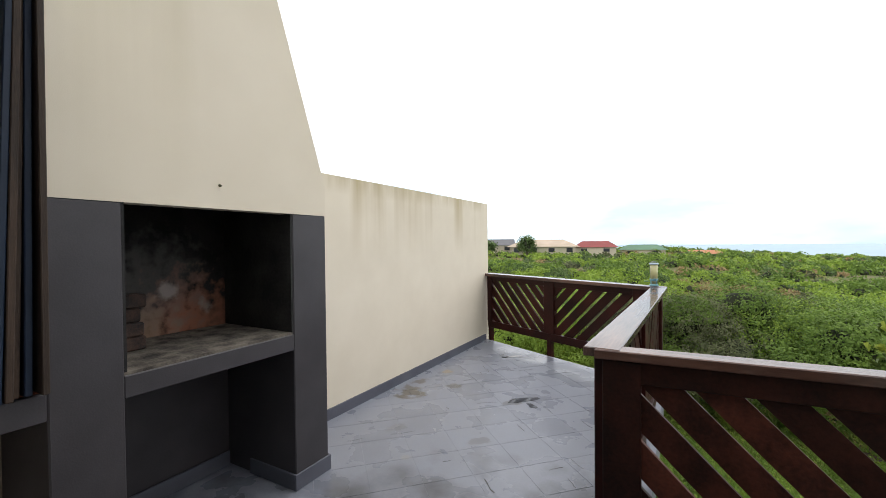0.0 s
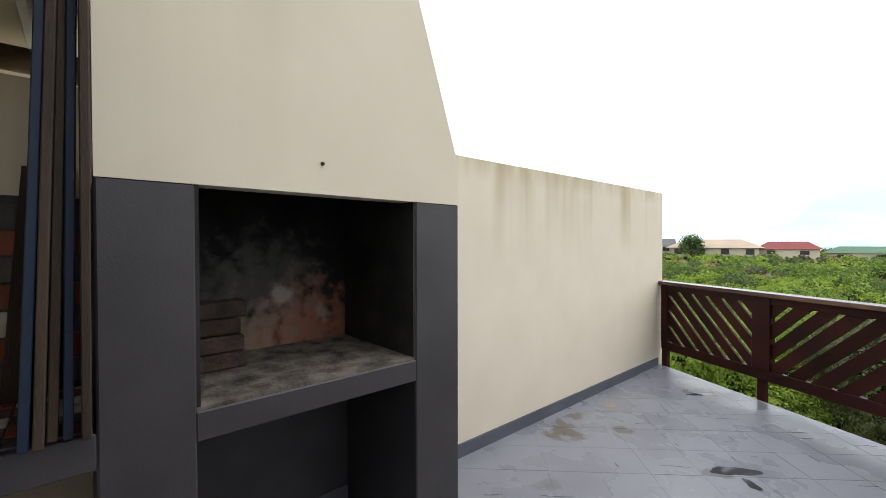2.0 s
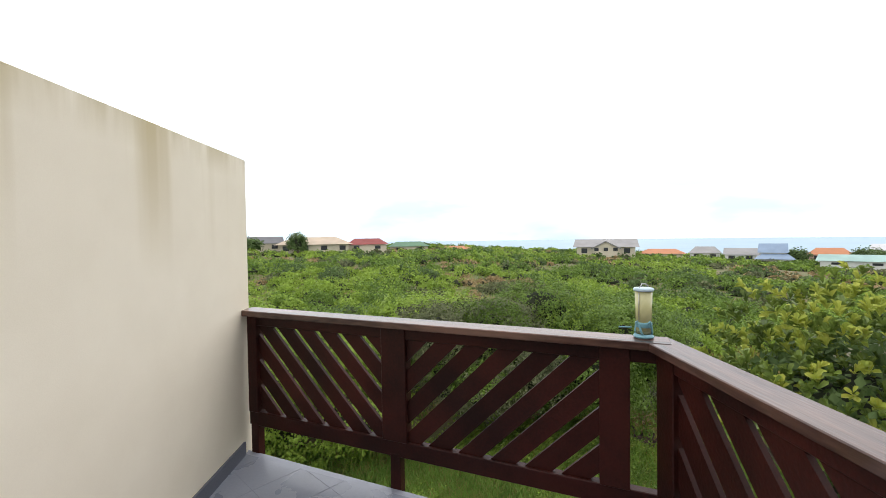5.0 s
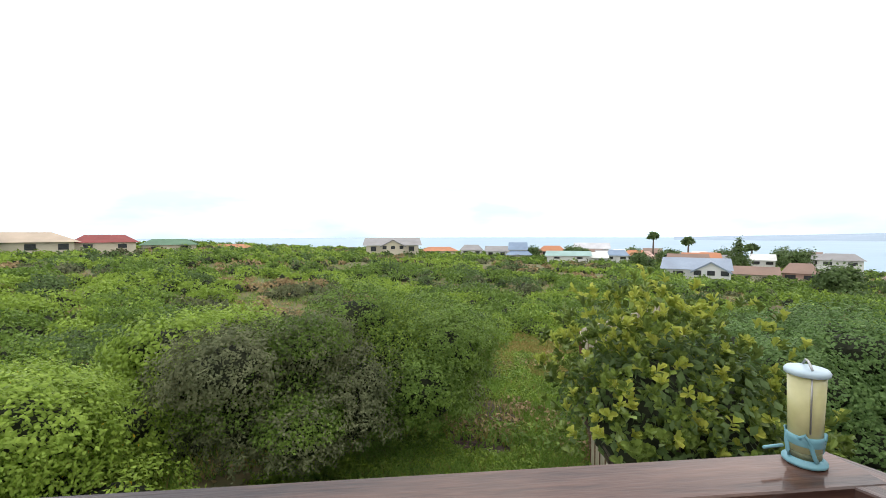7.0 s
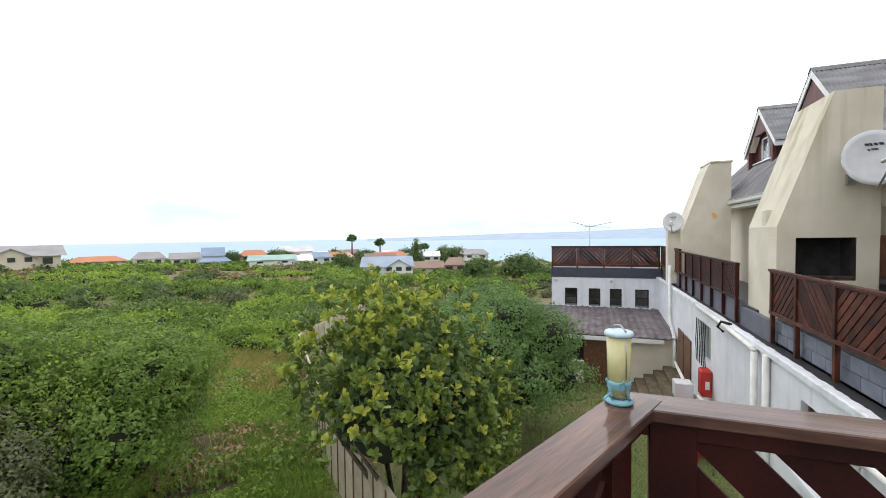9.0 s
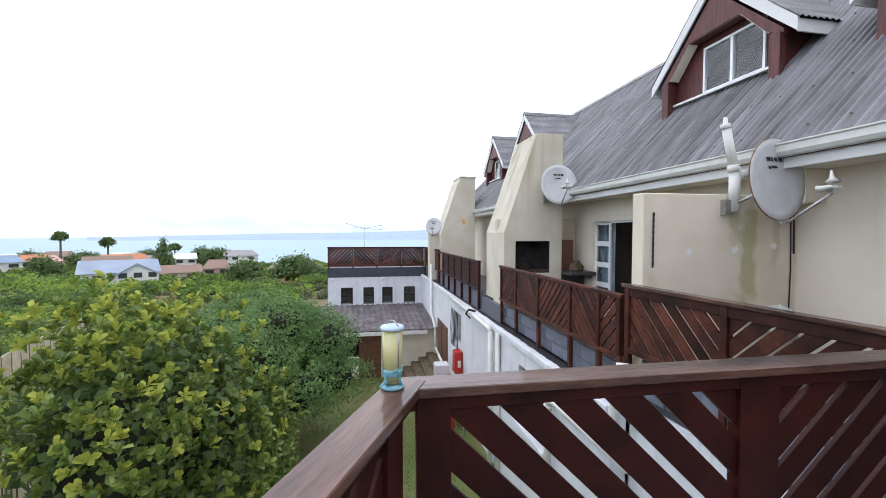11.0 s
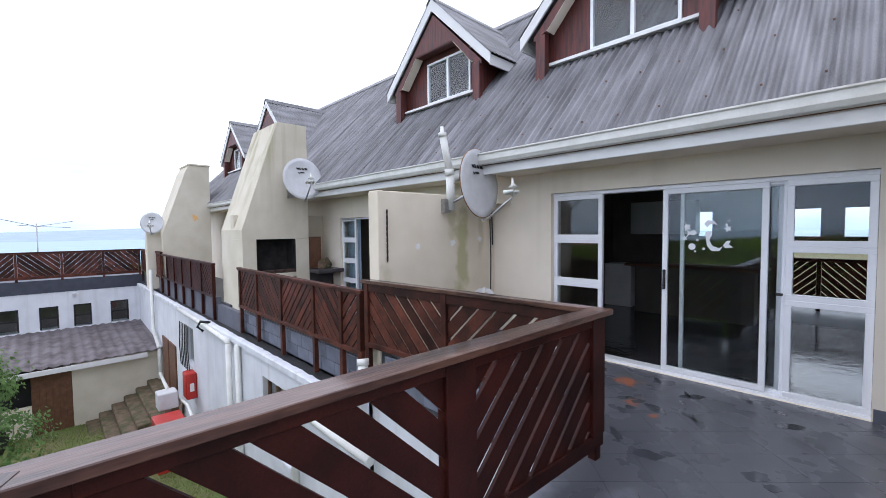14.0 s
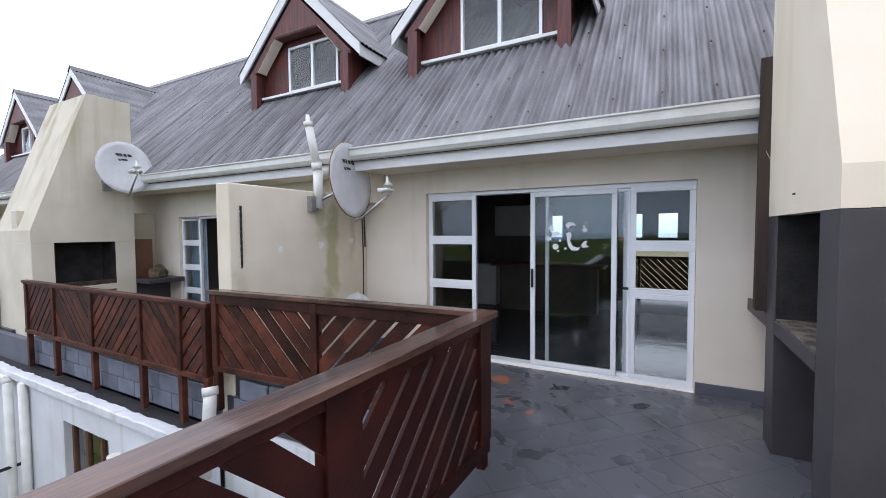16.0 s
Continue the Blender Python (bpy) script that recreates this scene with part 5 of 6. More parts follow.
b = bmesh.new()
tube(b, [(fx - 0.045, fy0 + 0.03, 1.085), (fx - 0.1, fy0 + 0.05, 1.085)], 0.004, 6)
part("perch", b, TEAL, feeder)


# ---- far wing of the row ----
wing = thing("house_wing", (23.0, 4.6, -4.6), "white two-storey wing with small windows under a terrace", "house")
wins = [(2.75, 3.3), (3.85, 4.35), (4.75, 5.25), (5.75, 6.3)]
part("wall", boxes((21.0, 26, 2.2, 6.9, -5.2, -1.75)), WHITEWALL, wing)
part("wall", boxes((21.0, 26, 2.2, 6.9, -0.95, -0.45)), WHITEWALL, wing)
for a, c in zip([2.2] + [w[1] for w in wins], [w[0] for w in wins] + [6.9]):
    part("pier", boxes((21.0, 26, a, c, -1.75, -0.95)), WHITEWALL, wing)
part("band", boxes((20.98, 26, 2.2, 6.92, -0.45, 0.0)), NAVY, wing, "dark blue-grey band")
for a, c in wins:
    w = part("window", boxes((21.08, 21.1, a, c, -1.75, -0.95)), GLASS, wing)
    part("frame", boxes((21.03, 21.08, a, a + 0.05, -1.75, -0.95), (21.03, 21.08, c - 0.05, c, -1.75, -0.95), (21.03, 21.08, a, c, -1.0, -0.95), (21.03, 21.08, a, c, -1.38, -1.34)), BLACK, w)
    part("sill", boxes((20.94, 21.1, a - 0.06, c + 0.06, -1.83, -1.75)), WHITEWALL, w)
    # dim room painted as one dark panel behind the pane
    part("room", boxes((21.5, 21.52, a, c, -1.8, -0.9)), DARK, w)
for y in (6.7, 4.3):
    b = bmesh.new()
    tube(b, [(20.995, y, -0.58), (20.9, y, -0.58), (20.88, y, -0.59)], 0.07, 12)
    part("bulkhead_lamp", b, WHITE, wing)
ant = bmesh.new()
tube(ant, [(22.0, 5.2, 0.0), (22.0, 5.2, 2.0)], 0.02, 6)
tube(ant, [(21.4, 6.1, 2.15), (22.0, 5.2, 1.9), (22.6, 4.2, 2.1)], 0.012, 6)
tube(ant, [(22.3, 5.7, 1.95), (22.0, 5.2, 1.9), (21.6, 4.3, 1.85)], 0.012, 6)
solid("aerial", ant, STEEL, "thin metal television aerial on the far terrace", "aerial")

# lean-to shed before the wing
shed = thing("shed", (18.5, 4.6, -4.1), "lean-to shed with an old corrugated roof and a dark timber door", "shed")
part("wall", boxes((16.75, 16.9, 2.4, 4.58, -5.0, -2.12)), CHIMNEY, shed)
part("wall", boxes((16.75, 16.9, 5.42, 8.0, -5, -3.1)), CHIMNEY, shed)
part("door", boxes((16.79, 16.85, 4.58, 5.42, -4.6, -2.12), bevel=0.01), BROWNFRAME, shed, "dark brown timber door")
for k in range(6):
    part("plank", boxes((16.775, 16.788, 4.59 + k * 0.137, 4.715 + k * 0.137, -4.0, -2.14), bevel=0.003), BROWNFRAME, shed)
# black panel that paints the shade of the open recess
part("dark_recess", boxes((17.3, 17.35, 5.3, 8.0, -5, -2.15)), BLACK, shed)
m = 130
v, f = [], []
for k in range(m + 1):
    y = 1.6 + k * 6.4 / m
    h = 0.022 * math.cos(k * math.tau / 5)
    v += [(16.55, y, -2.05 + h), (21.0, y, -1.78 + h)]
for k in range(m):
    f.append((2 * k, 2 * k + 1, 2 * k + 3, 2 * k + 2))
part("roof", fast_mesh("shed_roof", v, f, OLDROOF, True), None, shed, "old grey corrugated sheet roof")
part("fascia", boxes((16.5, 16.54, 2.82, 7.4, -2.23, -2.09), bevel=0.003), WHITE, shed)
steps = thing("garden_steps", (15.5, 3.0, -4.02), "mossy concrete garden steps beside the wall", "steps")
for k in range(6):
    part("step", boxes((14.2 - 0.08 * k, 16.74, 2.42, 4.34 - k * 0.3, -4.02 + k * 0.17, -3.85 + k * 0.17 - 0.003 * k), bevel=0.025), STONE, steps)


# ---- ground, lawn, sea ----
def gz(x, y):
    """Height of the ground."""
    r = np.hypot(x - 2, y - 3)
    z = -3.25 - 0.06 * np.clip(x - 5, 0, 20) - 0.042 * np.clip(x - 25, 0, 150) + 0.012 * np.clip(y - 20, 0, 90)
    z = z + 0.012 * np.clip(-x - 5, 0, 60)
    z = z + 0.25 * np.sin(x * 0.21 + 1.3) * np.sin(y * 0.17) * np.clip((r - 18) / 20, 0, 1)
    lim = 175 - 0.25 * np.clip(-x, 0, 100)
    return z - 0.2 * np.clip(r - lim, 0, 240)


rad = np.concatenate([np.linspace(0, 30, 31), np.geomspace(31.5, 420, 60)])
ang = np.linspace(0, math.tau, 181)[:-1]
R, A = np.meshgrid(rad, ang, indexing="ij")
X, Y = 2 + R * np.cos(A), 3 + R * np.sin(A)
V = np.stack([X, Y, gz(X, Y)], -1).reshape(-1, 3)
idx = np.arange(len(rad) * 180).reshape(len(rad), 180)
F = np.stack([idx[:-1], idx[1:], np.roll(idx, -1, 1)[1:], np.roll(idx, -1, 1)[:-1]], -1).reshape(-1, 4)
ground = tagged(new("ground", fast_mesh("ground", V, F, GROUND, True)), "sandy scrubland with rough grass falling to the sea", "ground", kind="structure")
SEA_Z = -40.0
b = bmesh.new()
bmesh.ops.create_circle(b, cap_ends=True, segments=96, radius=4800, matrix=Matrix.Translation((0, 0, SEA_Z)))
solid("water", b, SEA, "pale blue-grey calm sea to the horizon", "sea", kind="structure")
# low coast across the bay, haze painted in its colour
v, f = [], []
rng = random.Random(3)
K = 60
for k in range(K + 1):
    a = radians(-75 + k * 105 / K)
    h = SEA_Z + 10 + (62 + 34 * noise.noise(Vector((k * 0.15, 0, 0)))) * max(0.05, min(1, (K - k) / 22))
    for d, z in ((2900, SEA_Z - 1), (3300, (SEA_Z + h) / 2), (3900, h)):
        v.append((d * math.cos(a), d * math.sin(a), z))
for k in range(K):
    for j in range(2):
        f.append((3 * k + j, 3 * k + j + 1, 3 * k + j + 4, 3 * k + j + 3))
tagged(new("backdrop", fast_mesh("far_coast", v, f, HAZE, True)), "low coast across the bay, tinted pale blue for haze", "coast", kind="structure")

# lawn sheet inside the fence
lawn_v, lawn_f = [], []
nx, ny = 40, 30
for i in range(nx + 1):
    for j in range(ny + 1):
        x = 2.4 + i * 15.9 / nx
        y0, y1 = 2.4, min(18.0, 6.6 + (x - 4.0) * 0.94)
        y = y0 + (y1 - y0) * j / ny
        lawn_v.append((x, y, float(gz(x, y)) + 0.03 + 0.02 * noise.noise(Vector((x, y, 0)))))
for i in range(nx):
    for j in range(ny):
        a = i * (ny + 1) + j
        lawn_f.append((a, a + ny + 1, a + ny + 2, a + 1))
tagged(new("lawn", fast_mesh("lawn", lawn_v, lawn_f, LAWN, True)), "patchy mown lawn behind the houses", "lawn", kind="structure")
track_v, track_f = [], []
for i in range(41):
    s = i / 40
    x, y = 2.0 + 16 * s, 8.6 + 14.5 * s
    for j in range(5):
        o = -2.6 + j / 4 * 5.6
        px, py = x - 0.68 * o, y + 0.73 * o
        track_v.append((px, py, float(gz(px, py)) + 0.025))
for i in range(40):
    for j in range(4):
        a = i * 5 + j
        track_f.append((a, a + 5, a + 6, a + 1))
TRACK = patches(mat("rough_grass", (0.16, 0.25, 0.055), (0.22, 0.16, 0.065), 0.95, 0.45, 20, 0.8), [(7.0, 12.75, 1.7, (0.05, 0.032, 0.026), 0.97), (7.7, 13.45, 1.5, (0.05, 0.032, 0.026), 0.97), (8.3, 14.1, 1.1, (0.06, 0.04, 0.03), 0.95), (12.1, 17.1, 3.6, (0.3, 0.19, 0.07), 0.8), (15.2, 20.2, 4.6, (0.32, 0.21, 0.08), 0.85)], (1, 1, 0), 1.6, 0.5)
tagged(new("grass_track", fast_mesh("grass_track", track_v, track_f, TRACK, True)), "grassy track beside the garden fence", "track", kind="structure")

# precast fence
fence = thing("fence", (5.0, 7.4, -3.2), "precast concrete slab fence between garden and scrub", "fence")
run = [Vector((4.3, 6.05, 0)), Vector((5.9, 7.85, 0)), Vector((8.35, 10.6, 0)), Vector((14.8, 16.5, 0))]
fences = [a.lerp(c, k / n) for a, c, n in zip(run, run[1:], (5, 7, 17)) for k in range(n)] + [run[-1]] + [Vector((14.8 + 0.8 * k, 16.5 + 0.275 * k, 0)) for k in range(1, 18)]
for p, q in zip(fences, fences[1:]):
    zb = float(gz(p.x, p.y))
    part("fence_post", boxes((p.x - 0.03, p.x + 0.03, p.y - 0.03, p.y + 0.03, zb - 0.3, zb + 1.4)), BROWNFRAME, fence)
    b = bmesh.new()
    bar(b, Vector((p.x, p.y, zb + 0.66 + rng.uniform(-0.015, 0.015))), Vector((q.x, q.y, zb + 0.66)), 0.045, 1.52)
    part("panel", b, FENCE, fence)


# ---- plants ----
nrng = np.random.default_rng(7)


def leaves(centres, normals, size, spread=0.9, rngs=nrng, long=1.0, plain=False):
    """Kite-shaped leaves at points, turned outward with scatter. size: one length or one for each."""
    n = len(centres)
    size = np.broadcast_to(size, (n,)).reshape(-1, 1) * rngs.uniform(0.7, 1.3, (n, 1))
    nv = normals + rngs.normal(0, spread, (n, 3))
    nv /= np.linalg.norm(nv, axis=1, keepdims=True)
    t = np.cross(nv, rngs.normal(0, 1, (n, 3)))
    t /= np.linalg.norm(t, axis=1, keepdims=True)
    s = np.cross(nv, t)
    if plain:
        v = np.stack([centres - t * size * 0.4 - s * size * 0.34, centres - t * size * 0.3 + s * size * 0.36, centres + t * size * 0.6], 1).reshape(-1, 3)
        return v, np.arange(3 * n).reshape(n, 3)
    v = np.stack([centres - t * size * 0.5 * long, centres + s * size * 0.3 - nv * size * 0.06, centres + t * size * 0.5 * long, centres - s * size * 0.3 - nv * size * 0.06], 1).reshape(-1, 3)
    return v, np.arange(4 * n).reshape(n, 4)


def shell(n, c, r, low=-0.5, rngs=nrng, depth=0.25):
    """Points near the skin of an ellipsoid, and their outward way."""
    d = rngs.normal(0, 1, (n * 3, 3))
    d /= np.linalg.norm(d, axis=1, keepdims=True)
    d = d[d[:, 2] > low][:n]
    k = 1 - np.abs(rngs.normal(0, depth, (len(d), 1)))
    return np.asarray(c) + d * np.asarray(r) * k, d


ICO = bmesh.new()
bmesh.ops.create_icosphere(ICO, subdivisions=2, radius=1.0)
ICO_V = np.array([v.co[:] for v in ICO.verts])
ICO_F = np.array([[v.index for v in f.verts] for f in ICO.faces])
ICO.free()
ICO1 = bmesh.new()
bmesh.ops.create_icosphere(ICO1, subdivisions=1, radius=1.0)
ICO1_V = np.array([v.co[:] for v in ICO1.verts])
ICO1_F = np.array([[v.index for v in f.verts] for f in ICO1.faces])
ICO1.free()

LEAF_BRIGHT = leaf_mat("bright_green_leaf", (0.37, 0.5, 0.085), (0.13, 0.21, 0.032))
LEAF_MID = leaf_mat("mid_green_leaf", (0.25, 0.37, 0.075), (0.05, 0.095, 0.022))
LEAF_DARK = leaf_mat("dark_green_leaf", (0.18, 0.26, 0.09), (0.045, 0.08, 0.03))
LEAF_GREY = leaf_mat("grey_twiggy_leaf", (0.22, 0.23, 0.12), (0.065, 0.085, 0.04), 0.2, 0.8)
LEAF_BROWN = leaf_mat("dry_brown_leaf", (0.45, 0.34, 0.18), (0.24, 0.17, 0.09), 0.15, 0.8)
LEAF_GOLD = leaf_mat("gold_green_leaf", (0.54, 0.54, 0.11), (0.26, 0.36, 0.065), 0.3, 0.3)
FLOWER = mat("yellow_flower", (0.7, 0.5, 0.02), None, 0.6, 5, 60, 0)
# Dark cores: the shade between leaves is put into this colour.
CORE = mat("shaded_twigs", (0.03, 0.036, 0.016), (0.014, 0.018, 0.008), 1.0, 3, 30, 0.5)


def shrub(name, lumps, count, size, material, label, category="shrub", trunk=None, extra=None, long=1.0, core=0.56, depth=0.2):
    """A plant of several lumps (x, y, z, rx, ry, rz), clothed in count leaves."""
    base = (lumps[0][0], lumps[0][1], float(gz(lumps[0][0], lumps[0][1])))
    d = thing(name, base, label, category)
    area = [l[3] * l[5] for l in lumps]
    vs, fs, off = [], [], 0
    cv, cf, co = [], [], 0
    for l, a in zip(lumps, area):
        c, nn = shell(int(count * a / sum(area)), l[:3], l[3:], depth=depth)
        keep = np.arange(0, len(c), 9)
        c, nn = c[keep], nn[keep]
        clump = np.array([noise.noise(Vector(p) * (0.16 / size)) for p in c])
        bumps = np.array([noise.noise(Vector(p) * 1.5) for p in c]) + 0.9 * clump
        c = c + nn * (bumps * 0.3)[:, None] * min(l[3:]) * 0.8
        full = clump > -0.36
        c, nn = np.repeat(c[full], 9, 0), np.repeat(nn[full], 9, 0)
        c = c + nrng.normal(0, size * 0.95, c.shape) + nn * nrng.uniform(0, size * 1.2, (len(c), 1))
        v, f = leaves(c, nn + np.array((0, 0, 0.35)), size * 1.2, spread=0.42, long=long)
        vs.append(v), fs.append(f + off)
        off += len(v)
        # solid dark core, painted shade behind the leaves of this lump
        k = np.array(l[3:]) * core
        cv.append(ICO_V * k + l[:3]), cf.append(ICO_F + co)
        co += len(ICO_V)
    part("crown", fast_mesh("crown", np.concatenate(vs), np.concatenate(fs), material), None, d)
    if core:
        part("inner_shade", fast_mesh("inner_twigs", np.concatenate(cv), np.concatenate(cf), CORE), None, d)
    for pts, radii in trunk or ():
        b = bmesh.new()
        tube(b, pts, 0.1, 8, radii=radii)
        part("trunk", b, BARK, d)
    for mtl, cnt, sz, which in extra or ():
        l = lumps[which]
        c, nn = shell(cnt, l[:3], np.array(l[3:]) * 1.05, low=0.1)
        v, f = leaves(c, nn, sz)
        part("flowers" if mtl is FLOWER else "young_leaves", fast_mesh("tips", v, f, mtl), None, d)
    return d


def lumpy(c, r, n, seed, flat=0.8):
    """A main lump with smaller ones round its upper half."""
    q = np.random.default_rng(seed)
    out = [(*c, r[0] * 0.85, r[1] * 0.85, r[2] * 0.88)]
    for k in range(n):
        a, e = q.uniform(0, math.tau), q.uniform(-0.35, 1.2)
        s = q.uniform(0.32, 0.5)
        out.append((c[0] + math.cos(a) * math.cos(e) * r[0] * 0.72, c[1] + math.sin(a) * math.cos(e) * r[1] * 0.72, c[2] + math.sin(e) * r[2] * 0.72, r[0] * s, r[1] * s, r[2] * s))
    return out


# garden tree with large gold-tipped leaves, in rosettes
tq = np.random.default_rng(21)
tc, tr = np.array((6.85, 8.1, -1.2)), np.array((1.8, 1.8, 1.8))
tree = thing("garden_tree", (6.85, 8.1, float(gz(6.85, 8.1))), "bushy garden tree with large glossy leaves, gold-green at the tips", "tree")
pts, out = shell(1650, tc, tr, low=-0.6, rngs=tq, depth=0.22)


def off_fence(p):
    """Leaves clear of the fence side, low down, where the stems are bare."""
    return ~((p[:, 2] < -1.15) & ((p[:, 0] - tc[0]) * -0.6 + (p[:, 1] - tc[1]) * 0.8 > 0.15))


clear = off_fence(pts)
pts, out = pts[clear], out[clear]
pts = pts + out * np.array([noise.noise(Vector(p) * 1.1) for p in pts])[:, None] * 0.75
pts[:, 2] += 0.45 * np.clip(out @ np.array((-0.55, 0.5, 0.67)), 0, 1) ** 2
rv, rf, ro = [[], []], [[], []], [0, 0]
for p, o in zip(pts, out):
    gold = int(tq.random() < 0.06 + 0.44 * max(0, o[2]))
    m = tq.integers(8, 13)
    up = o * 0.6 + np.array((0, 0, 0.6)) + tq.normal(0, 0.25, 3)
    up /= np.linalg.norm(up)
    for k in range(m):
        side = np.cross(up, tq.normal(0, 1, 3))
        side /= np.linalg.norm(side)
        ln = tq.uniform(0.08, 0.135)
        lift = tq.uniform(0.3, 1.3)
        t = side * (1 - lift * 0.5) + up * lift
        t /= np.linalg.norm(t)
        w = np.cross(t, up)
        w /= np.linalg.norm(w) + 1e-6
        q0 = p - up * tq.uniform(0, 0.1)
        n2 = np.cross(w, t)
        rv[gold] += [q0, q0 + t * ln * 0.5 + w * ln * 0.22 + n2 * 0.014, q0 + t * ln * 0.85 + w * ln * 0.25 + n2 * 0.01, q0 + t * ln - n2 * 0.01, q0 + t * ln * 0.85 - w * ln * 0.25 + n2 * 0.01, q0 + t * ln * 0.5 - w * ln * 0.22 + n2 * 0.014]
        rf[gold] += [[ro[gold], ro[gold] + 1, ro[gold] + 2, ro[gold] + 3], [ro[gold], ro[gold] + 3, ro[gold] + 4, ro[gold] + 5]]
        ro[gold] += 6
LEAF_GLOSS = leaf_mat("glossy_green_leaf", (0.28, 0.37, 0.08), (0.03, 0.058, 0.018), 0.25, 0.26)
part("crown", fast_mesh("crown", rv[0], rf[0], LEAF_GLOSS), None, tree)
part("young_leaves", fast_mesh("young_leaves", rv[1], rf[1], LEAF_GOLD), None, tree, "gold-green young leaves")
# inner layer in the darker green puts the crown's inside shade into colour
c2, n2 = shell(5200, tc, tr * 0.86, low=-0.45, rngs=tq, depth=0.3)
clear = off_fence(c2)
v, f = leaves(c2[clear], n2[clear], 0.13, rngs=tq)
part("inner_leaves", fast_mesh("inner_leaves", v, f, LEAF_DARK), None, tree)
# dark solid in the crown that paints its inner shade
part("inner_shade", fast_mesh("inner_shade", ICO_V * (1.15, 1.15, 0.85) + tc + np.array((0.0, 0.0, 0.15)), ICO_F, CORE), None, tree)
for k in range(9):
    a = k * 0.7 + 0.3
    b = bmesh.new()
    e = tc + np.array((math.cos(a) * 1.3, math.sin(a) * 1.3, tq.uniform(-0.6, 0.9)))
    mid = np.array((6.85 + math.cos(a) * 0.45, 8.1 + math.sin(a) * 0.45, -2.3))
    tube(b, [(6.85 + 0.06 * math.cos(a), 8.1 + 0.06 * math.sin(a), float(gz(6.85, 8.1)) - 0.05), mid, e], 0.04, 7, radii=[0.06, 0.045, 0.012])
    part("stem", b, BARK, tree)

shrub("dark_tree", lumpy((11.2, 7.6, -1.7), (2.5, 2.3, 1.75), 14, 31), 86000, 0.056, leaf_mat("garden_tree_leaf", (0.22, 0.34, 0.11), (0.07, 0.14, 0.045)), "dense dark green garden tree with small leaves", "tree",
      trunk=[([(11.2, 7.3, -3.7), (11.2, 7.3, -1.8)], [0.14, 0.1])])
shrub("grey_bush", lumpy((2.4, 13.2, -1.65), (2.2, 1.9, 1.8), 12, 41), 76000, 0.046, LEAF_GREY, "grey-brown twiggy bush among green scrub", "bush", extra=[(LEAF_MID, 14000, 0.055, 0), (LEAF_MID, 5000, 0.055, 2), (LEAF_MID, 5000, 0.055, 5), (LEAF_MID, 5000, 0.055, 7)])
shrub("green_bush", lumpy((5.0, 13.7, -1.6), (2.6, 2.2, 1.85), 16, 43), 96000, 0.054, LEAF_MID, "large dense green coastal bush", "bush", extra=[(LEAF_BRIGHT, 9000, 0.055, 0)])
shrub("flowering_bush", lumpy((-1.6, 12.6, -2.1), (2.6, 2.3, 1.6), 14, 47), 70000, 0.06, LEAF_BRIGHT, "bright green bush with small yellow flowers", "bush", extra=[(FLOWER, 260, 0.06, 0), (FLOWER, 120, 0.06, 3)])
shrub("green_bush", lumpy((-5.4, 15.5, -2.0), (3.0, 2.6, 1.6), 12, 53), 40000, 0.085, LEAF_BRIGHT, "bright green coastal bush in the scrub", "bush")
shrub("green_bush", lumpy((1.2, 17.5, -2.1), (3.0, 2.4, 1.5), 12, 59), 36000, 0.09, LEAF_BRIGHT, "bright green coastal bush behind the grey one", "bush")
shrub("green_bush", lumpy((7.6, 17.6, -2.4), (2.2, 2.0, 1.3), 10, 61), 24000, 0.085, LEAF_MID, "green coastal bush beside the track", "bush")
shrub("pale_bush", lumpy((0.6, 20.5, -2.5), (0.8, 0.7, 0.7), 5, 63), 5000, 0.06, leaf_mat("silver_leaf", (0.5, 0.52, 0.46), (0.3, 0.33, 0.27), 0.1, 0.8), "small silvery bush in the scrub", "bush")


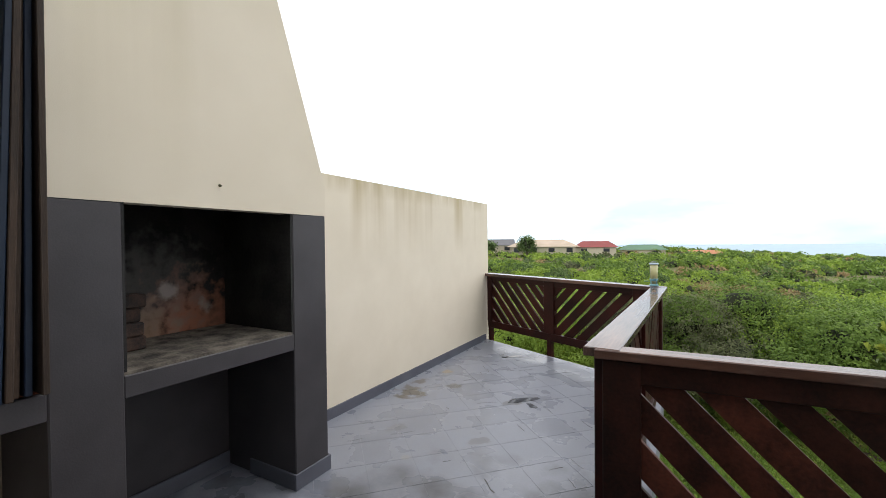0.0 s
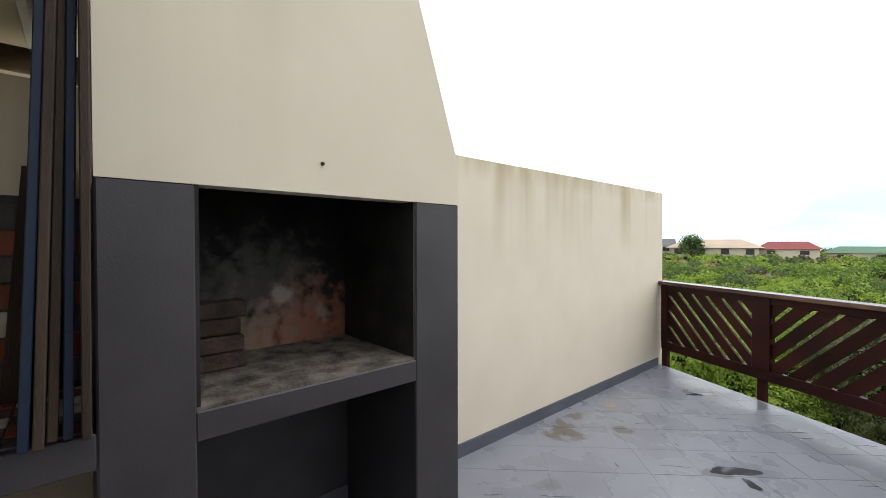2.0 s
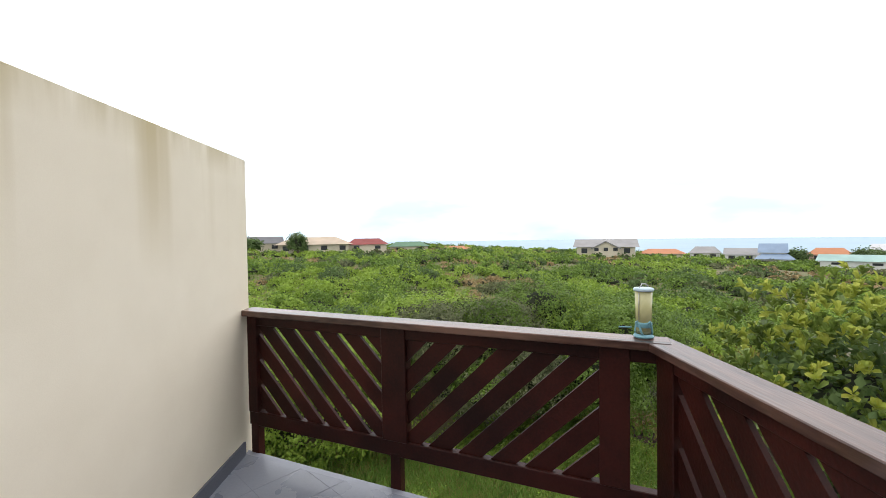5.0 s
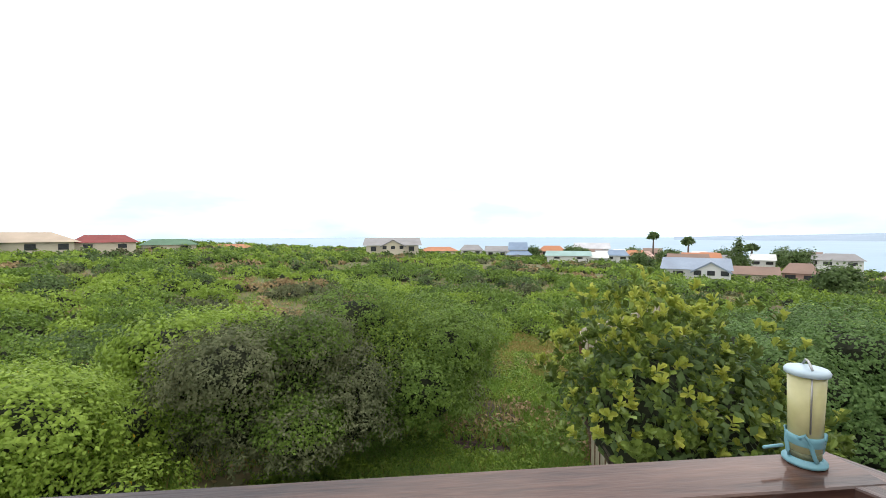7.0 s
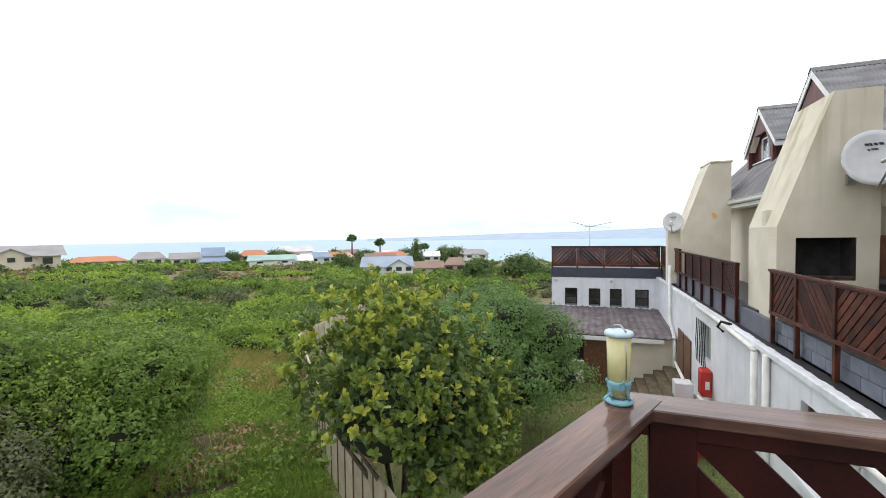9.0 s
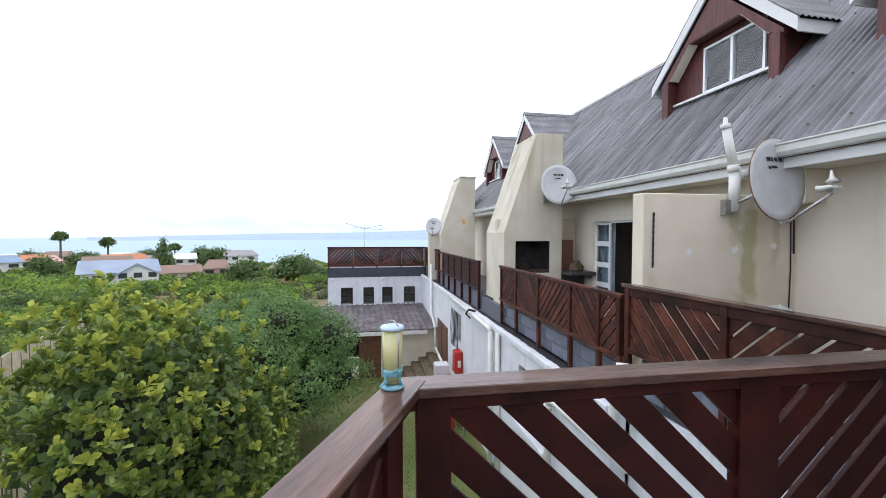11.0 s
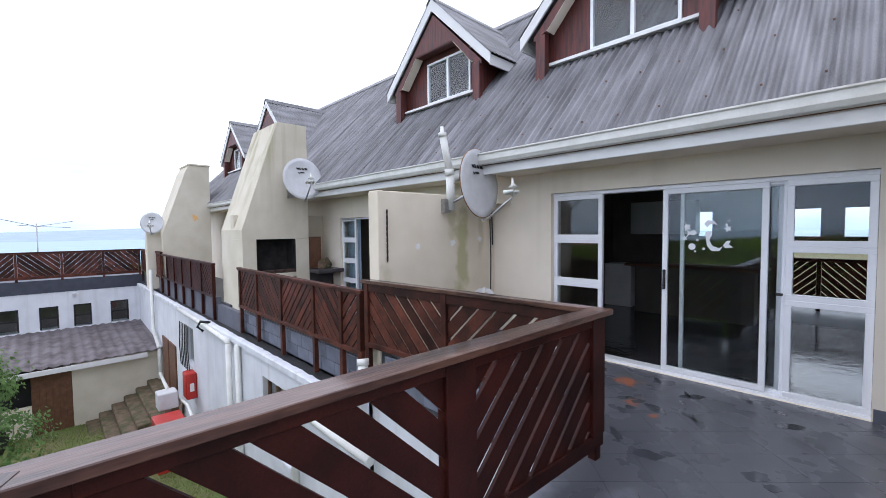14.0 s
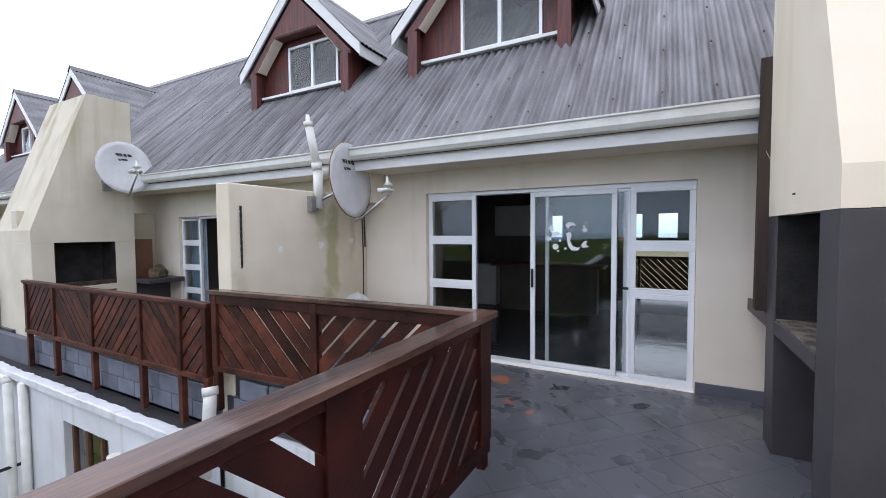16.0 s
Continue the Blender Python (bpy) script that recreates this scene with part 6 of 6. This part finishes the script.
# the wide scrub: many bushes of four colours
def scrub(name, material, label, want, seed, hmin, hmax, dry=False):
    q = np.random.default_rng(seed)
    vs, fs, off, cv, cf, co = [], [], 0, [], [], 0
    made = 0
    while made < want:
        r = 12 + 168 * q.random() ** 0.9
        a = radians(q.uniform(-12, 150))
        x, y = 2 + r * math.cos(a), 3 + r * math.sin(a)
        d = -0.68 * (x - 4.2) + 0.73 * (y - 6.9)
        if d < 3.4 and x < 16 or (x < 27 and y < 16 + 0.35 * (x - 14.8) and d < 5) or (x > 17 and y < 12 and x < 34):
            continue
        z = float(gz(x, y))
        if noise.noise(Vector((x * 0.06, y * 0.06, seed))) < -0.12:
            continue
        zone = noise.noise(Vector((x * 0.07, y * 0.07, 99.0)))
        if (dry and zone < 0.1 and q.random() > 0.12) or (not dry and zone > 0.2):
            continue
        made += 1
        h = q.uniform(hmin, hmax) * (0.85 + 0.3 * min(1, r / 80))
        w = h * q.uniform(0.9, 1.6)
        sz = float(np.clip(0.0045 * r, 0.085, 0.5))
        n = int(np.clip(3.4 * w * (h + w) / sz ** 2, 60, 3200))
        for k in range(3):
            cx, cy = x + q.uniform(-0.6, 0.6) * w, y + q.uniform(-0.6, 0.6) * w
            rr = np.array((w * q.uniform(0.5, 0.8), w * q.uniform(0.5, 0.8), h * q.uniform(0.7, 1.0)))
            c, nn = shell(n // 3, (cx, cy, z), rr, low=0.0, rngs=q)
            c = c + nn * np.sin(c[:, :1] * 2.1 + c[:, 1:2] * 1.7 + c[:, 2:] * 3) * 0.16 * h
            v, f = leaves(c, nn, sz * 1.3, rngs=q, plain=True)
            vs.append(v), fs.append(f + off)
            off += len(v)
            # dark core of each mound, its shade given by colour
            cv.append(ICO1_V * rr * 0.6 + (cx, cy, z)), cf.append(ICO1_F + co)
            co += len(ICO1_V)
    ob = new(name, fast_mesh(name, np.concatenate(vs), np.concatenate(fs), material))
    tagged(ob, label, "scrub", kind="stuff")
    core = new(name + "_twigs", fast_mesh("scrub_cores", np.concatenate(cv), np.concatenate(cf), CORE))
    tagged(core, "dark solid cores painting the shade inside the scrub", "scrub", kind="stuff")


scrub("scrub_bright", LEAF_BRIGHT, "bright green coastal scrub bushes", 1650, 101, 0.7, 1.5)
scrub("scrub_mid", LEAF_MID, "mid green coastal scrub bushes", 1500, 102, 0.8, 1.7)
scrub("scrub_dark", LEAF_DARK, "dark green coastal scrub bushes", 480, 103, 0.8, 1.8)
scrub("scrub_grey", LEAF_GREY, "grey twiggy scrub bushes", 480, 104, 0.6, 1.2, True)
scrub("scrub_dry", LEAF_BROWN, "dry brown scrub and grass tufts", 800, 105, 0.4, 0.9, True)

# grass tufts on track and ground near the terrace
gq = np.random.default_rng(77)


def blades(name, n, area, h, material, label, lift=0.0):
    pts = area(n)
    z = gz(pts[:, 0], pts[:, 1]) + lift
    base = np.column_stack([pts, z])
    k = len(base)
    lean = np.column_stack([gq.normal(0, 0.45, (k, 2)), np.ones(k)]) * (h * gq.uniform(0.5, 1.4, (k, 1)))
    wv = np.column_stack([gq.normal(0, 1, (k, 2)), np.zeros(k)])
    wv = wv / np.linalg.norm(wv, axis=1, keepdims=True) * h * 0.1
    v = np.stack([base - wv, base + wv, base + lean], 1).reshape(-1, 3)
    tagged(new(name, fast_mesh(name, v, np.arange(3 * k).reshape(k, 3), material)), label, "grass", kind="stuff")


def on_track(n):
    s, o = gq.random(n), gq.uniform(-2.5, 3.4, n)
    return np.column_stack([2.0 + 16 * s - 0.68 * o, 8.6 + 14.5 * s + 0.73 * o])


def by_house(n):
    p = np.column_stack([gq.uniform(-6, 9, n), gq.uniform(6.4, 12.5, n)])
    p = p[p[:, 1] > 6.9 + (p[:, 0] - 4.2) * 0.93]
    p = p[np.hypot(p[:, 0] - 7.0, p[:, 1] - 12.75) > 1.0]
    return p[(p[:, 1] > 8.4 + 0.6 * np.sin(p[:, 0] * 1.7)) | (gq.random(len(p)) < 0.3)]


def in_lawn(n):
    p = np.column_stack([gq.uniform(2.6, 18, n), gq.uniform(2.5, 14, n)])
    return p[p[:, 1] < 6.6 + (p[:, 0] - 4.2) * 0.9]


def open_field(n):
    r, a = 8 + 60 * gq.random(n) ** 1.3, np.radians(gq.uniform(20, 140, n))
    return np.column_stack([2 + r * np.cos(a), 6 + r * np.sin(a)])


GRASS = leaf_mat("green_grass_blade", (0.29, 0.44, 0.09), (0.12, 0.21, 0.045), 0.3, 0.7)
DRYGRASS = leaf_mat("dry_grass_blade", (0.42, 0.34, 0.12), (0.22, 0.24, 0.07), 0.25, 0.8)


def herbs(name, n, area, material, label, size=0.05, rad=(0.15, 0.45)):
    """Low mounds of small-leaved weeds."""
    p = area(n)
    k = 70
    r = np.repeat(gq.uniform(*rad, len(p)), k)[:, None]
    d = gq.normal(0, 1, (len(p) * k, 3))
    d /= np.linalg.norm(d, axis=1, keepdims=True)
    d[:, 2] = np.abs(d[:, 2])
    c = np.repeat(np.column_stack([p, gz(p[:, 0], p[:, 1])]), k, 0) + d * r * np.array((1, 1, 0.55)) * gq.uniform(0.5, 1.05, (len(d), 1))
    v, f = leaves(c, d + np.array((0, 0, 0.6)), size, rngs=gq, plain=True)
    tagged(new(name, fast_mesh(name, v, f, material)), label, "weeds", kind="stuff")


def patchy(area, seed, low):
    def pick(n):
        p = area(n * 2)
        return p[np.array([noise.noise(Vector((x * 0.5, y * 0.5, seed))) > low for x, y in p])]
    return pick


def off_soil(p):
    return p[(np.hypot(p[:, 0] - 7.0, p[:, 1] - 12.75) > 1.0) & (np.hypot(p[:, 0] - 7.7, p[:, 1] - 13.45) > 0.9) & (np.hypot(p[:, 0] - 8.3, p[:, 1] - 14.1) > 0.7)]


def track_bare(n):
    return off_soil(on_track(n))


def track_dry(n):
    p = track_bare(n * 2)
    return p[(np.hypot(p[:, 0] - 12.1, p[:, 1] - 17.1) < 2.0) | (np.hypot(p[:, 0] - 15.2, p[:, 1] - 20.2) < 2.6)]


def track_green(n):
    p = track_bare(n)
    return p[np.hypot(p[:, 0] - 15.2, p[:, 1] - 20.2) > 2.2]


herbs("weeds_bright", 2000, patchy(track_green, 3, 0.0), LEAF_BRIGHT, "bright green low weeds along the track", 0.075)
herbs("weeds_mid", 1400, patchy(track_green, 9, 0.05), LEAF_MID, "mid green low weeds along the track")
herbs("weeds_dry", 1500, patchy(track_dry, 5, -0.15), leaf_mat("rusty_dry_leaf", (0.46, 0.31, 0.12), (0.24, 0.17, 0.06), 0.2, 0.8), "rusty dry weeds along the track", 0.055)
herbs("weeds_edge", 900, patchy(by_house, 4, 0.0), LEAF_BRIGHT, "bright green weeds below the terrace")
herbs("weeds_field", 1300, patchy(open_field, 6, 0.0), LEAF_MID, "low green growth between the scrub bushes", 0.11, (0.3, 0.8))
herbs("weeds_field_dry", 900, patchy(open_field, 8, 0.1), LEAF_BROWN, "low dry growth between the scrub bushes", 0.11, (0.3, 0.7))
blades("grass_track_blades", 150000, track_bare, 0.15, GRASS, "rough green grass on the track")
blades("grass_dry_track", 16000, patchy(track_dry, 5, -0.2), 0.2, DRYGRASS, "dry yellow grass on the track")
blades("grass_scrub_edge", 70000, by_house, 0.16, GRASS, "rough grass and weeds below the terrace")
blades("grass_dry_edge", 26000, by_house, 0.15, DRYGRASS, "dry grass below the terrace")
blades("grass_lawn", 240000, in_lawn, 0.05, leaf_mat("mown_grass_blade", (0.22, 0.3, 0.07), (0.11, 0.15, 0.04), 0.3, 0.8), "short mown lawn grass", 0.025)
blades("grass_field", 60000, open_field, 0.22, GRASS, "rough grass between the scrub bushes")
blades("grass_dry_field", 22000, open_field, 0.26, DRYGRASS, "dry grass between the scrub bushes")


# ---- distant town ----
def far_house(a, b, zt, zb, roof_color, wall_color, gable=False, label="", cross=None):
    """A house whose front runs from a to b; zt: ridge; zb: where the scrub hides it."""
    p, q = Vector((*a, 0)), Vector((*b, 0))
    ahead = (q - p).normalized()
    away = Vector((-ahead.y, ahead.x, 0))
    if away.dot(p) < 0:
        away = -away
    w, dep = (q - p).length, max(6.0, (q - p).length * 0.6)
    base = min(zb, float(gz(p.x, p.y))) - 1.5
    h = zt - zb
    ze = zb + h * 0.5
    d = thing("house", (p + q) / 2 + Vector((0, 0, base)), label, "house", "houses beyond the scrub")
    wm = mat("house_wall", wall_color, tuple(c * 0.9 for c in wall_color), 0.8, 0.4, 5, 0.1)
    rm = mat("house_roof", roof_color, tuple(c * 0.8 for c in roof_color), 0.7, 0.4, 6, 0.2)
    bm = bmesh.new()
    v = [bm.verts.new(p + ahead * (s * w) + away * (t * dep) + Vector((0, 0, z))) for z in (base, ze) for s, t in ((0.04, 0.04), (0.96, 0.04), (0.96, 0.96), (0.04, 0.96))]
    for f in ((0, 1, 5, 4), (1, 2, 6, 5), (2, 3, 7, 6), (3, 0, 4, 7), (4, 5, 6, 7)):
        bm.faces.new([v[i] for i in f])
    bmesh.ops.recalc_face_normals(bm, faces=bm.faces[:])
    part("wall", bm, wm, d)
    inset = 0.0 if gable else 0.2
    bm = bmesh.new()
    e = [bm.verts.new(p + ahead * (s * w) + away * (t * dep) + Vector((0, 0, ze - 0.1))) for s, t in ((-0.02, -0.03), (1.02, -0.03), (1.02, 1.03), (-0.02, 1.03))]
    r = [bm.verts.new(p + ahead * (s * w) + away * (0.5 * dep) + Vector((0, 0, zt))) for s in (inset, 1 - inset)]
    for f in ((e[0], e[1], r[1], r[0]), (e[1], e[2], r[1]), (e[2], e[3], r[0], r[1]), (e[3], e[0], r[0]), (e[3], e[2], e[1], e[0])):
        bm.faces.new(f)
    bmesh.ops.recalc_face_normals(bm, faces=bm.faces[:])
    part("roof", bm, rm, d)
    k = max(2, int(w / 4))
    for i in range(k):
        s = (i + 0.5) / k * w
        zz = max(zb + 0.2, ze - 1.6)
        bm = bmesh.new()
        bar(bm, p + ahead * (s - 0.7) + away * (0.04 * dep - 0.03) + Vector((0, 0, (zz + ze - 0.4) / 2)), p + ahead * (s + 0.7) + away * (0.04 * dep - 0.03) + Vector((0, 0, (zz + ze - 0.4) / 2)), 0.1, ze - 0.4 - zz)
        part("window", bm, DARKTILE, d)
    if cross:
        # a gabled bay on the front, from s0 to s1 of its length
        s0, s1 = cross
        mid, zr = (s0 + s1) / 2, ze + (zt - ze) * 0.8
        bay = [(s0, base), (s1, base), (s1, ze - 0.3), (mid, zr - 0.25), (s0, ze - 0.3)]
        bm = bmesh.new()
        lo, hi = ([bm.verts.new(p + ahead * (u * w) + away * (t * dep) + Vector((0, 0, z))) for u, z in bay] for t in (-0.1, 0.4))
        bm.faces.new(lo), bm.faces.new(hi[::-1])
        for i in range(5):
            j = (i + 1) % 5
            bm.faces.new((lo[i], hi[i], hi[j], lo[j]))
        bmesh.ops.recalc_face_normals(bm, faces=bm.faces[:])
        part("bay_wall", bm, wm, d)
        for u in (s0 - 0.02, s1 + 0.02):
            bm = bmesh.new()
            q4 = [p + ahead * (a * w) + away * (t * dep) + Vector((0, 0, z)) for a, t, z in ((u, -0.14, ze - 0.35), (mid, -0.14, zr), (mid, 0.45, zr), (u, 0.45, ze - 0.35))]
            vs = [bm.verts.new(c + Vector((0, 0, h))) for h in (0, -0.25) for c in q4]
            for f in ((0, 1, 2, 3), (7, 6, 5, 4), (0, 4, 5, 1), (1, 5, 6, 2), (2, 6, 7, 3), (3, 7, 4, 0)):
                bm.faces.new([vs[i] for i in f])
            bmesh.ops.recalc_face_normals(bm, faces=bm.faces[:])
            part("bay_roof", bm, rm, d)
        for u in (0.15, 0.5, 0.85):
            bm = bmesh.new()
            c = p + ahead * ((s0 + (s1 - s0) * u) * w) - away * (0.1 * dep + 0.03)
            bar(bm, c - ahead * 0.5 + Vector((0, 0, (zb + ze) / 2 + 0.3)), c + ahead * 0.5 + Vector((0, 0, (zb + ze) / 2 + 0.3)), 0.1, (ze - zb) * 0.45)
            part("bay_window", bm, DARKTILE, d)
    return d


GREY, TAN, REDR, GREENR, BLUER, TEALR = (0.3, 0.29, 0.29), (0.5, 0.4, 0.3), (0.26, 0.05, 0.045), (0.1, 0.2, 0.12), (0.22, 0.3, 0.42), (0.3, 0.45, 0.42)
WH, CR, OR, PK = (0.72, 0.72, 0.7), (0.6, 0.54, 0.42), (0.5, 0.2, 0.09), (0.55, 0.36, 0.3)
for a, b, zt, zb, rc, wc, gb, lab in (
        ((38.0, 106.3), (51.4, 100.3), 0.6, -3.1, GREY, CR, True, "cream house with a wide grey gabled roof"),
        ((59.3, 115.3), (68.9, 109.7), -2.4, -4.6, OR, CR, False, "low house with an orange tiled roof"),
        ((74.9, 117.7), (81.2, 113.3), -2.0, -5.3, GREY, WH, False, "white house with a pale roof"),
        ((78.6, 109.0), (84.3, 104.5), -2.3, -5.3, GREY, WH, True, "white flat-fronted house near others"),
        ((81.1, 100.6), (85.3, 96.9), -1.0, -5.1, BLUER, WH, True, "white house with a blue roof"),
        ((98.0, 105.6), (103.9, 99.5), -2.4, -5.5, OR, PK, False, "house with a red-orange tiled roof"),
        ((124.3, 114.2), (132.5, 104.1), -1.9, -6.0, (0.6, 0.6, 0.62), WH, True, "large white house near the sea"),
        ((78.5, 82.7), (86.0, 74.4), -2.9, -5.0, TEALR, WH, True, "long house with a pale teal roof"),
        ((95.7, 78.2), (99.4, 73.1), -2.9, -5.5, BLUER, WH, False, "house with a blue-grey roof"),
        ((107.7, 78.8), (111.0, 73.6), -3.5, -6.1, PK, PK, False, "small pink plastered house"),
        ((65.0, 43.5), (69.3, 35.2), -2.3, -5.5, (0.3, 0.36, 0.45), WH, True, "white house with blue-grey roofs"),
        ((78.4, 39.3), (80.7, 33.4), -4.0, -6.2, (0.25, 0.16, 0.12), CR, True, "small house with a brown roof"),
        ((85.5, 35.1), (86.9, 30.5), -3.5, -6.4, (0.25, 0.16, 0.12), PK, False, "small brown-roofed house by trees"),
        ((92.0, 24.0), (95.0, 14.0), -4.2, -7.2, (0.3, 0.2, 0.15), PK, False, "brown-roofed house by the trees"),
        ((110.0, 60.0), (114.0, 52.0), -3.8, -6.8, GREY, WH, False, "white house among dark trees"),
        ((-42.4, 104.1), (-34.7, 107.1), 2.4, -0.8, (0.14, 0.14, 0.15), CR, True, "house with a dark roof"),
        ((-33.0, 97.1), (-16.9, 101.5), 2.1, -1.2, TAN, CR, False, "long house with a tan tiled roof"),
        ((-19.2, 106.1), (-8.9, 107.6), 1.6, -1.2, REDR, CR, False, "house with a dark red roof"),
        ((-9.6, 114.6), (1.5, 115.1), 0.6, -1.8, GREENR, CR, False, "house with a green roof"),
        ((3.0, 125.0), (14.0, 124.0), -1.0, -2.6, OR, CR, False, "low house with a pale orange roof")):
    far_house(a, b, zt, zb, rc, wc, gb, lab, (0.3, 0.72) if "wide grey" in lab else (0.45, 0.98) if lab.endswith("blue-grey roofs") else None)

hq = random.Random(91)
ROOFS = ((GREY, WH, "white house with a grey roof in the town"), (OR, CR, "cream house with an orange roof in the town"), (WH, WH, "white flat-roofed house in the town"), (BLUER, WH, "white house with a slate-blue roof in the town"), ((0.25, 0.16, 0.12), PK, "pink house with a brown roof in the town"))
for k in range(26):
    a, r = radians(hq.uniform(14, 56)), hq.uniform(112, 160)
    x, y = 2 + r * math.cos(a), 4 + r * math.sin(a)
    w = hq.uniform(5, 9)
    rc, wc, lab = ROOFS[k % 5]
    zt = -2.4 - 0.016 * (r - 100) - 0.8 * hq.random()
    far_house((x, y), (x + w * math.sin(a), y - w * math.cos(a)), zt, zt - 2.6, rc, wc, hq.random() < 0.5, lab)

for x, y, zt in ((127.8, 84.5, 1.7), (123.9, 71.3, 0.2), (150.0, 66.0, -2.0)):
    p = thing("palm_tree", (x, y, float(gz(x, y))), "tall slender palm tree near the sea", "palm tree", "palms near the sea")
    b = bmesh.new()
    tube(b, [(x, y, float(gz(x, y)) - 1), (x + 0.2, y, zt - 1)], 0.3, 8, radii=[0.35, 0.2])
    part("trunk", b, BARK, p)
    c, nn = shell(160, (x, y, zt - 1.0), (1.6, 1.6, 1.2), low=-0.6)
    v, f = leaves(c, nn, 1.1, long=1.6)
    part("crown", fast_mesh("crown", v, f, LEAF_DARK), None, p)
for (x, y, zt, r, nm) in ((110.9, 52.5, -0.4, 2.2, "pine"), (72.1, 17.6, -2.8, 2.2, "tree"), (72.5, 15.6, -2.5, 1.7, "tree"), (71.0, 13.6, -3.6, 2.2, "tree"), (70.7, 23.4, -3.3, 2.2, "tree"), (-28.1, 97.0, 2.4, 2.0, "tree"), (-40.0, 100.0, 1.6, 2.5, "tree"), (105.0, 66.0, -3.0, 3.2, "tree"), (88.0, 62.0, -3.4, 2.6, "tree"), (104.0, 96.0, -2.6, 2.4, "tree"), (120.0, 44.0, -3.0, 3.0, "tree"), (112.0, 80.0, -3.1, 2.6, "tree"), (98.0, 88.0, -3.0, 2.0, "tree"), (90.0, 100.0, -3.0, 2.2, "tree"), (126.0, 62.0, -3.3, 3.0, "tree"), (134.0, 52.0, -3.2, 3.2, "tree")):
    g0 = float(gz(x, y))
    h = zt - g0
    if nm == "pine":
        lm = [(x, y, g0 + h * (0.25 + 0.15 * k), r * (1 - 0.18 * k), r * (1 - 0.18 * k), h * 0.1) for k in range(6)]
    else:
        lm = lumpy((x, y, g0 + h * 0.55), (r, r, h * 0.5), 7, int(x + 300))
    shrub("pine_tree" if nm == "pine" else "broad_tree", lm, 2600, 0.4, LEAF_DARK, "tall dark layered pine near the sea" if nm == "pine" else "dark spreading tree among the far houses", "tree",
          trunk=[([(x, y, g0 - 0.5), (x, y, g0 + h * 0.6)], [0.3, 0.2])])

# ---- puddles and cracks in the floor paint ----
WATER = mat("wet_bare_slate", (0.075, 0.08, 0.092), (0.045, 0.048, 0.055), 0.04, 9, 60, 0.03)
CRACK = mat("dirty_crack", (0.07, 0.065, 0.06), (0.03, 0.028, 0.026), 0.8, 12, 60, 0.2)
fq = random.Random(17)


def blot(x, y, a, b, turn, rag=0.35, n=22):
    """A ragged outline about a centre, half as wide as a and b."""
    out = []
    for k in range(n):
        t = k * math.tau / n
        r = 1 + rag * noise.noise(Vector((math.cos(t) * 1.7 + x * 3, math.sin(t) * 1.7 + y * 3, a * 9)))  + fq.uniform(-0.08, 0.08)
        u, v = math.cos(t) * a * r, math.sin(t) * b * r
        out.append((x + u * math.cos(turn) - v * math.sin(turn), y + u * math.sin(turn) + v * math.cos(turn)))
    return out


soil = bmesh.new()
rim = blot(7.05, 13.05, 1.15, 0.5, 0.72, 0.5, 30)
ring_v = [soil.verts.new((x, y, float(gz(x, y)) + 0.03)) for x, y in rim]
mid = soil.verts.new((7.05, 13.05, float(gz(7.05, 13.05)) + 0.07))
for i in range(30):
    soil.faces.new((ring_v[i], ring_v[(i + 1) % 30], mid))
solid("bare_soil", soil, GRAVELSOIL, "bare dark brown soil with bark litter beside the track", "soil", kind="structure")
spots = [(0.7, 5.4, 0.13, 0.035, 0.8), (1.3, 4.0, 0.15, 0.05, 0.75), (1.42, 3.9, 0.07, 0.03, -0.7), (2.05, 1.83, 0.1, 0.06, 0.4), (1.95, 1.72, 0.05, 0.03, 0.2)]
spots += [(fq.uniform(1.2, 4.3), fq.uniform(0.15, 1.7), fq.uniform(0.04, 0.14), fq.uniform(0.02, 0.06), fq.choice((0.785, -0.785)) + fq.uniform(-0.3, 0.3)) for k in range(26)]
for x, y, a, b2, turn in spots:
    solid("puddle", prism(bmesh.new(), blot(x, y, a, b2, turn), "z", 0.0003, 0.0018), WATER, "thin wet patch on the terrace floor", "puddle", "puddles on the terrace", "structure")
cracks = bmesh.new()
for k in range(46):
    x, y = fq.uniform(0.15, 2.2), fq.uniform(1.2, 5.3)
    turn, ln = fq.choice((0.785, -0.785)) + fq.uniform(-0.12, 0.12), fq.uniform(0.04, 0.2)
    if (x - 0.1) < 0.55 and y < 2.3:
        continue
    pts = [(x + math.cos(turn) * ln * i / 4 + fq.uniform(-0.006, 0.006), y + math.sin(turn) * ln * i / 4 + fq.uniform(-0.006, 0.006)) for i in range(5)]
    w = fq.uniform(0.002, 0.006)
    prism(cracks, [(px, py - w) for px, py in pts] + [(px, py + w * 0.6) for px, py in pts[::-1]], "z", 0.0003, 0.0012)
solid("floor_cracks", cracks, CRACK, "short dark cracks in the floor paint", "cracks", kind="stuff")

# ---- floor tiles of the terrace, laid diagonally ----
S = 0.335
for region in (A_OUT, B_OUT):
    for i in range(-20, 40):
        for j in range(-30, 30):
            cx, cy = (i - j) * S / math.sqrt(2), (i + j) * S / math.sqrt(2)
            h = (S - (0.003 if region is A_OUT else 0.006)) / math.sqrt(2)
            cut = clip([(cx - h, cy), (cx, cy - h), (cx + h, cy), (cx, cy + h)], region)
            if len(cut) < 3:
                continue
            b = bmesh.new()
            dz = rng.uniform(-0.0004, 0.0004)
            prism(b, cut, "z", -0.006, dz)
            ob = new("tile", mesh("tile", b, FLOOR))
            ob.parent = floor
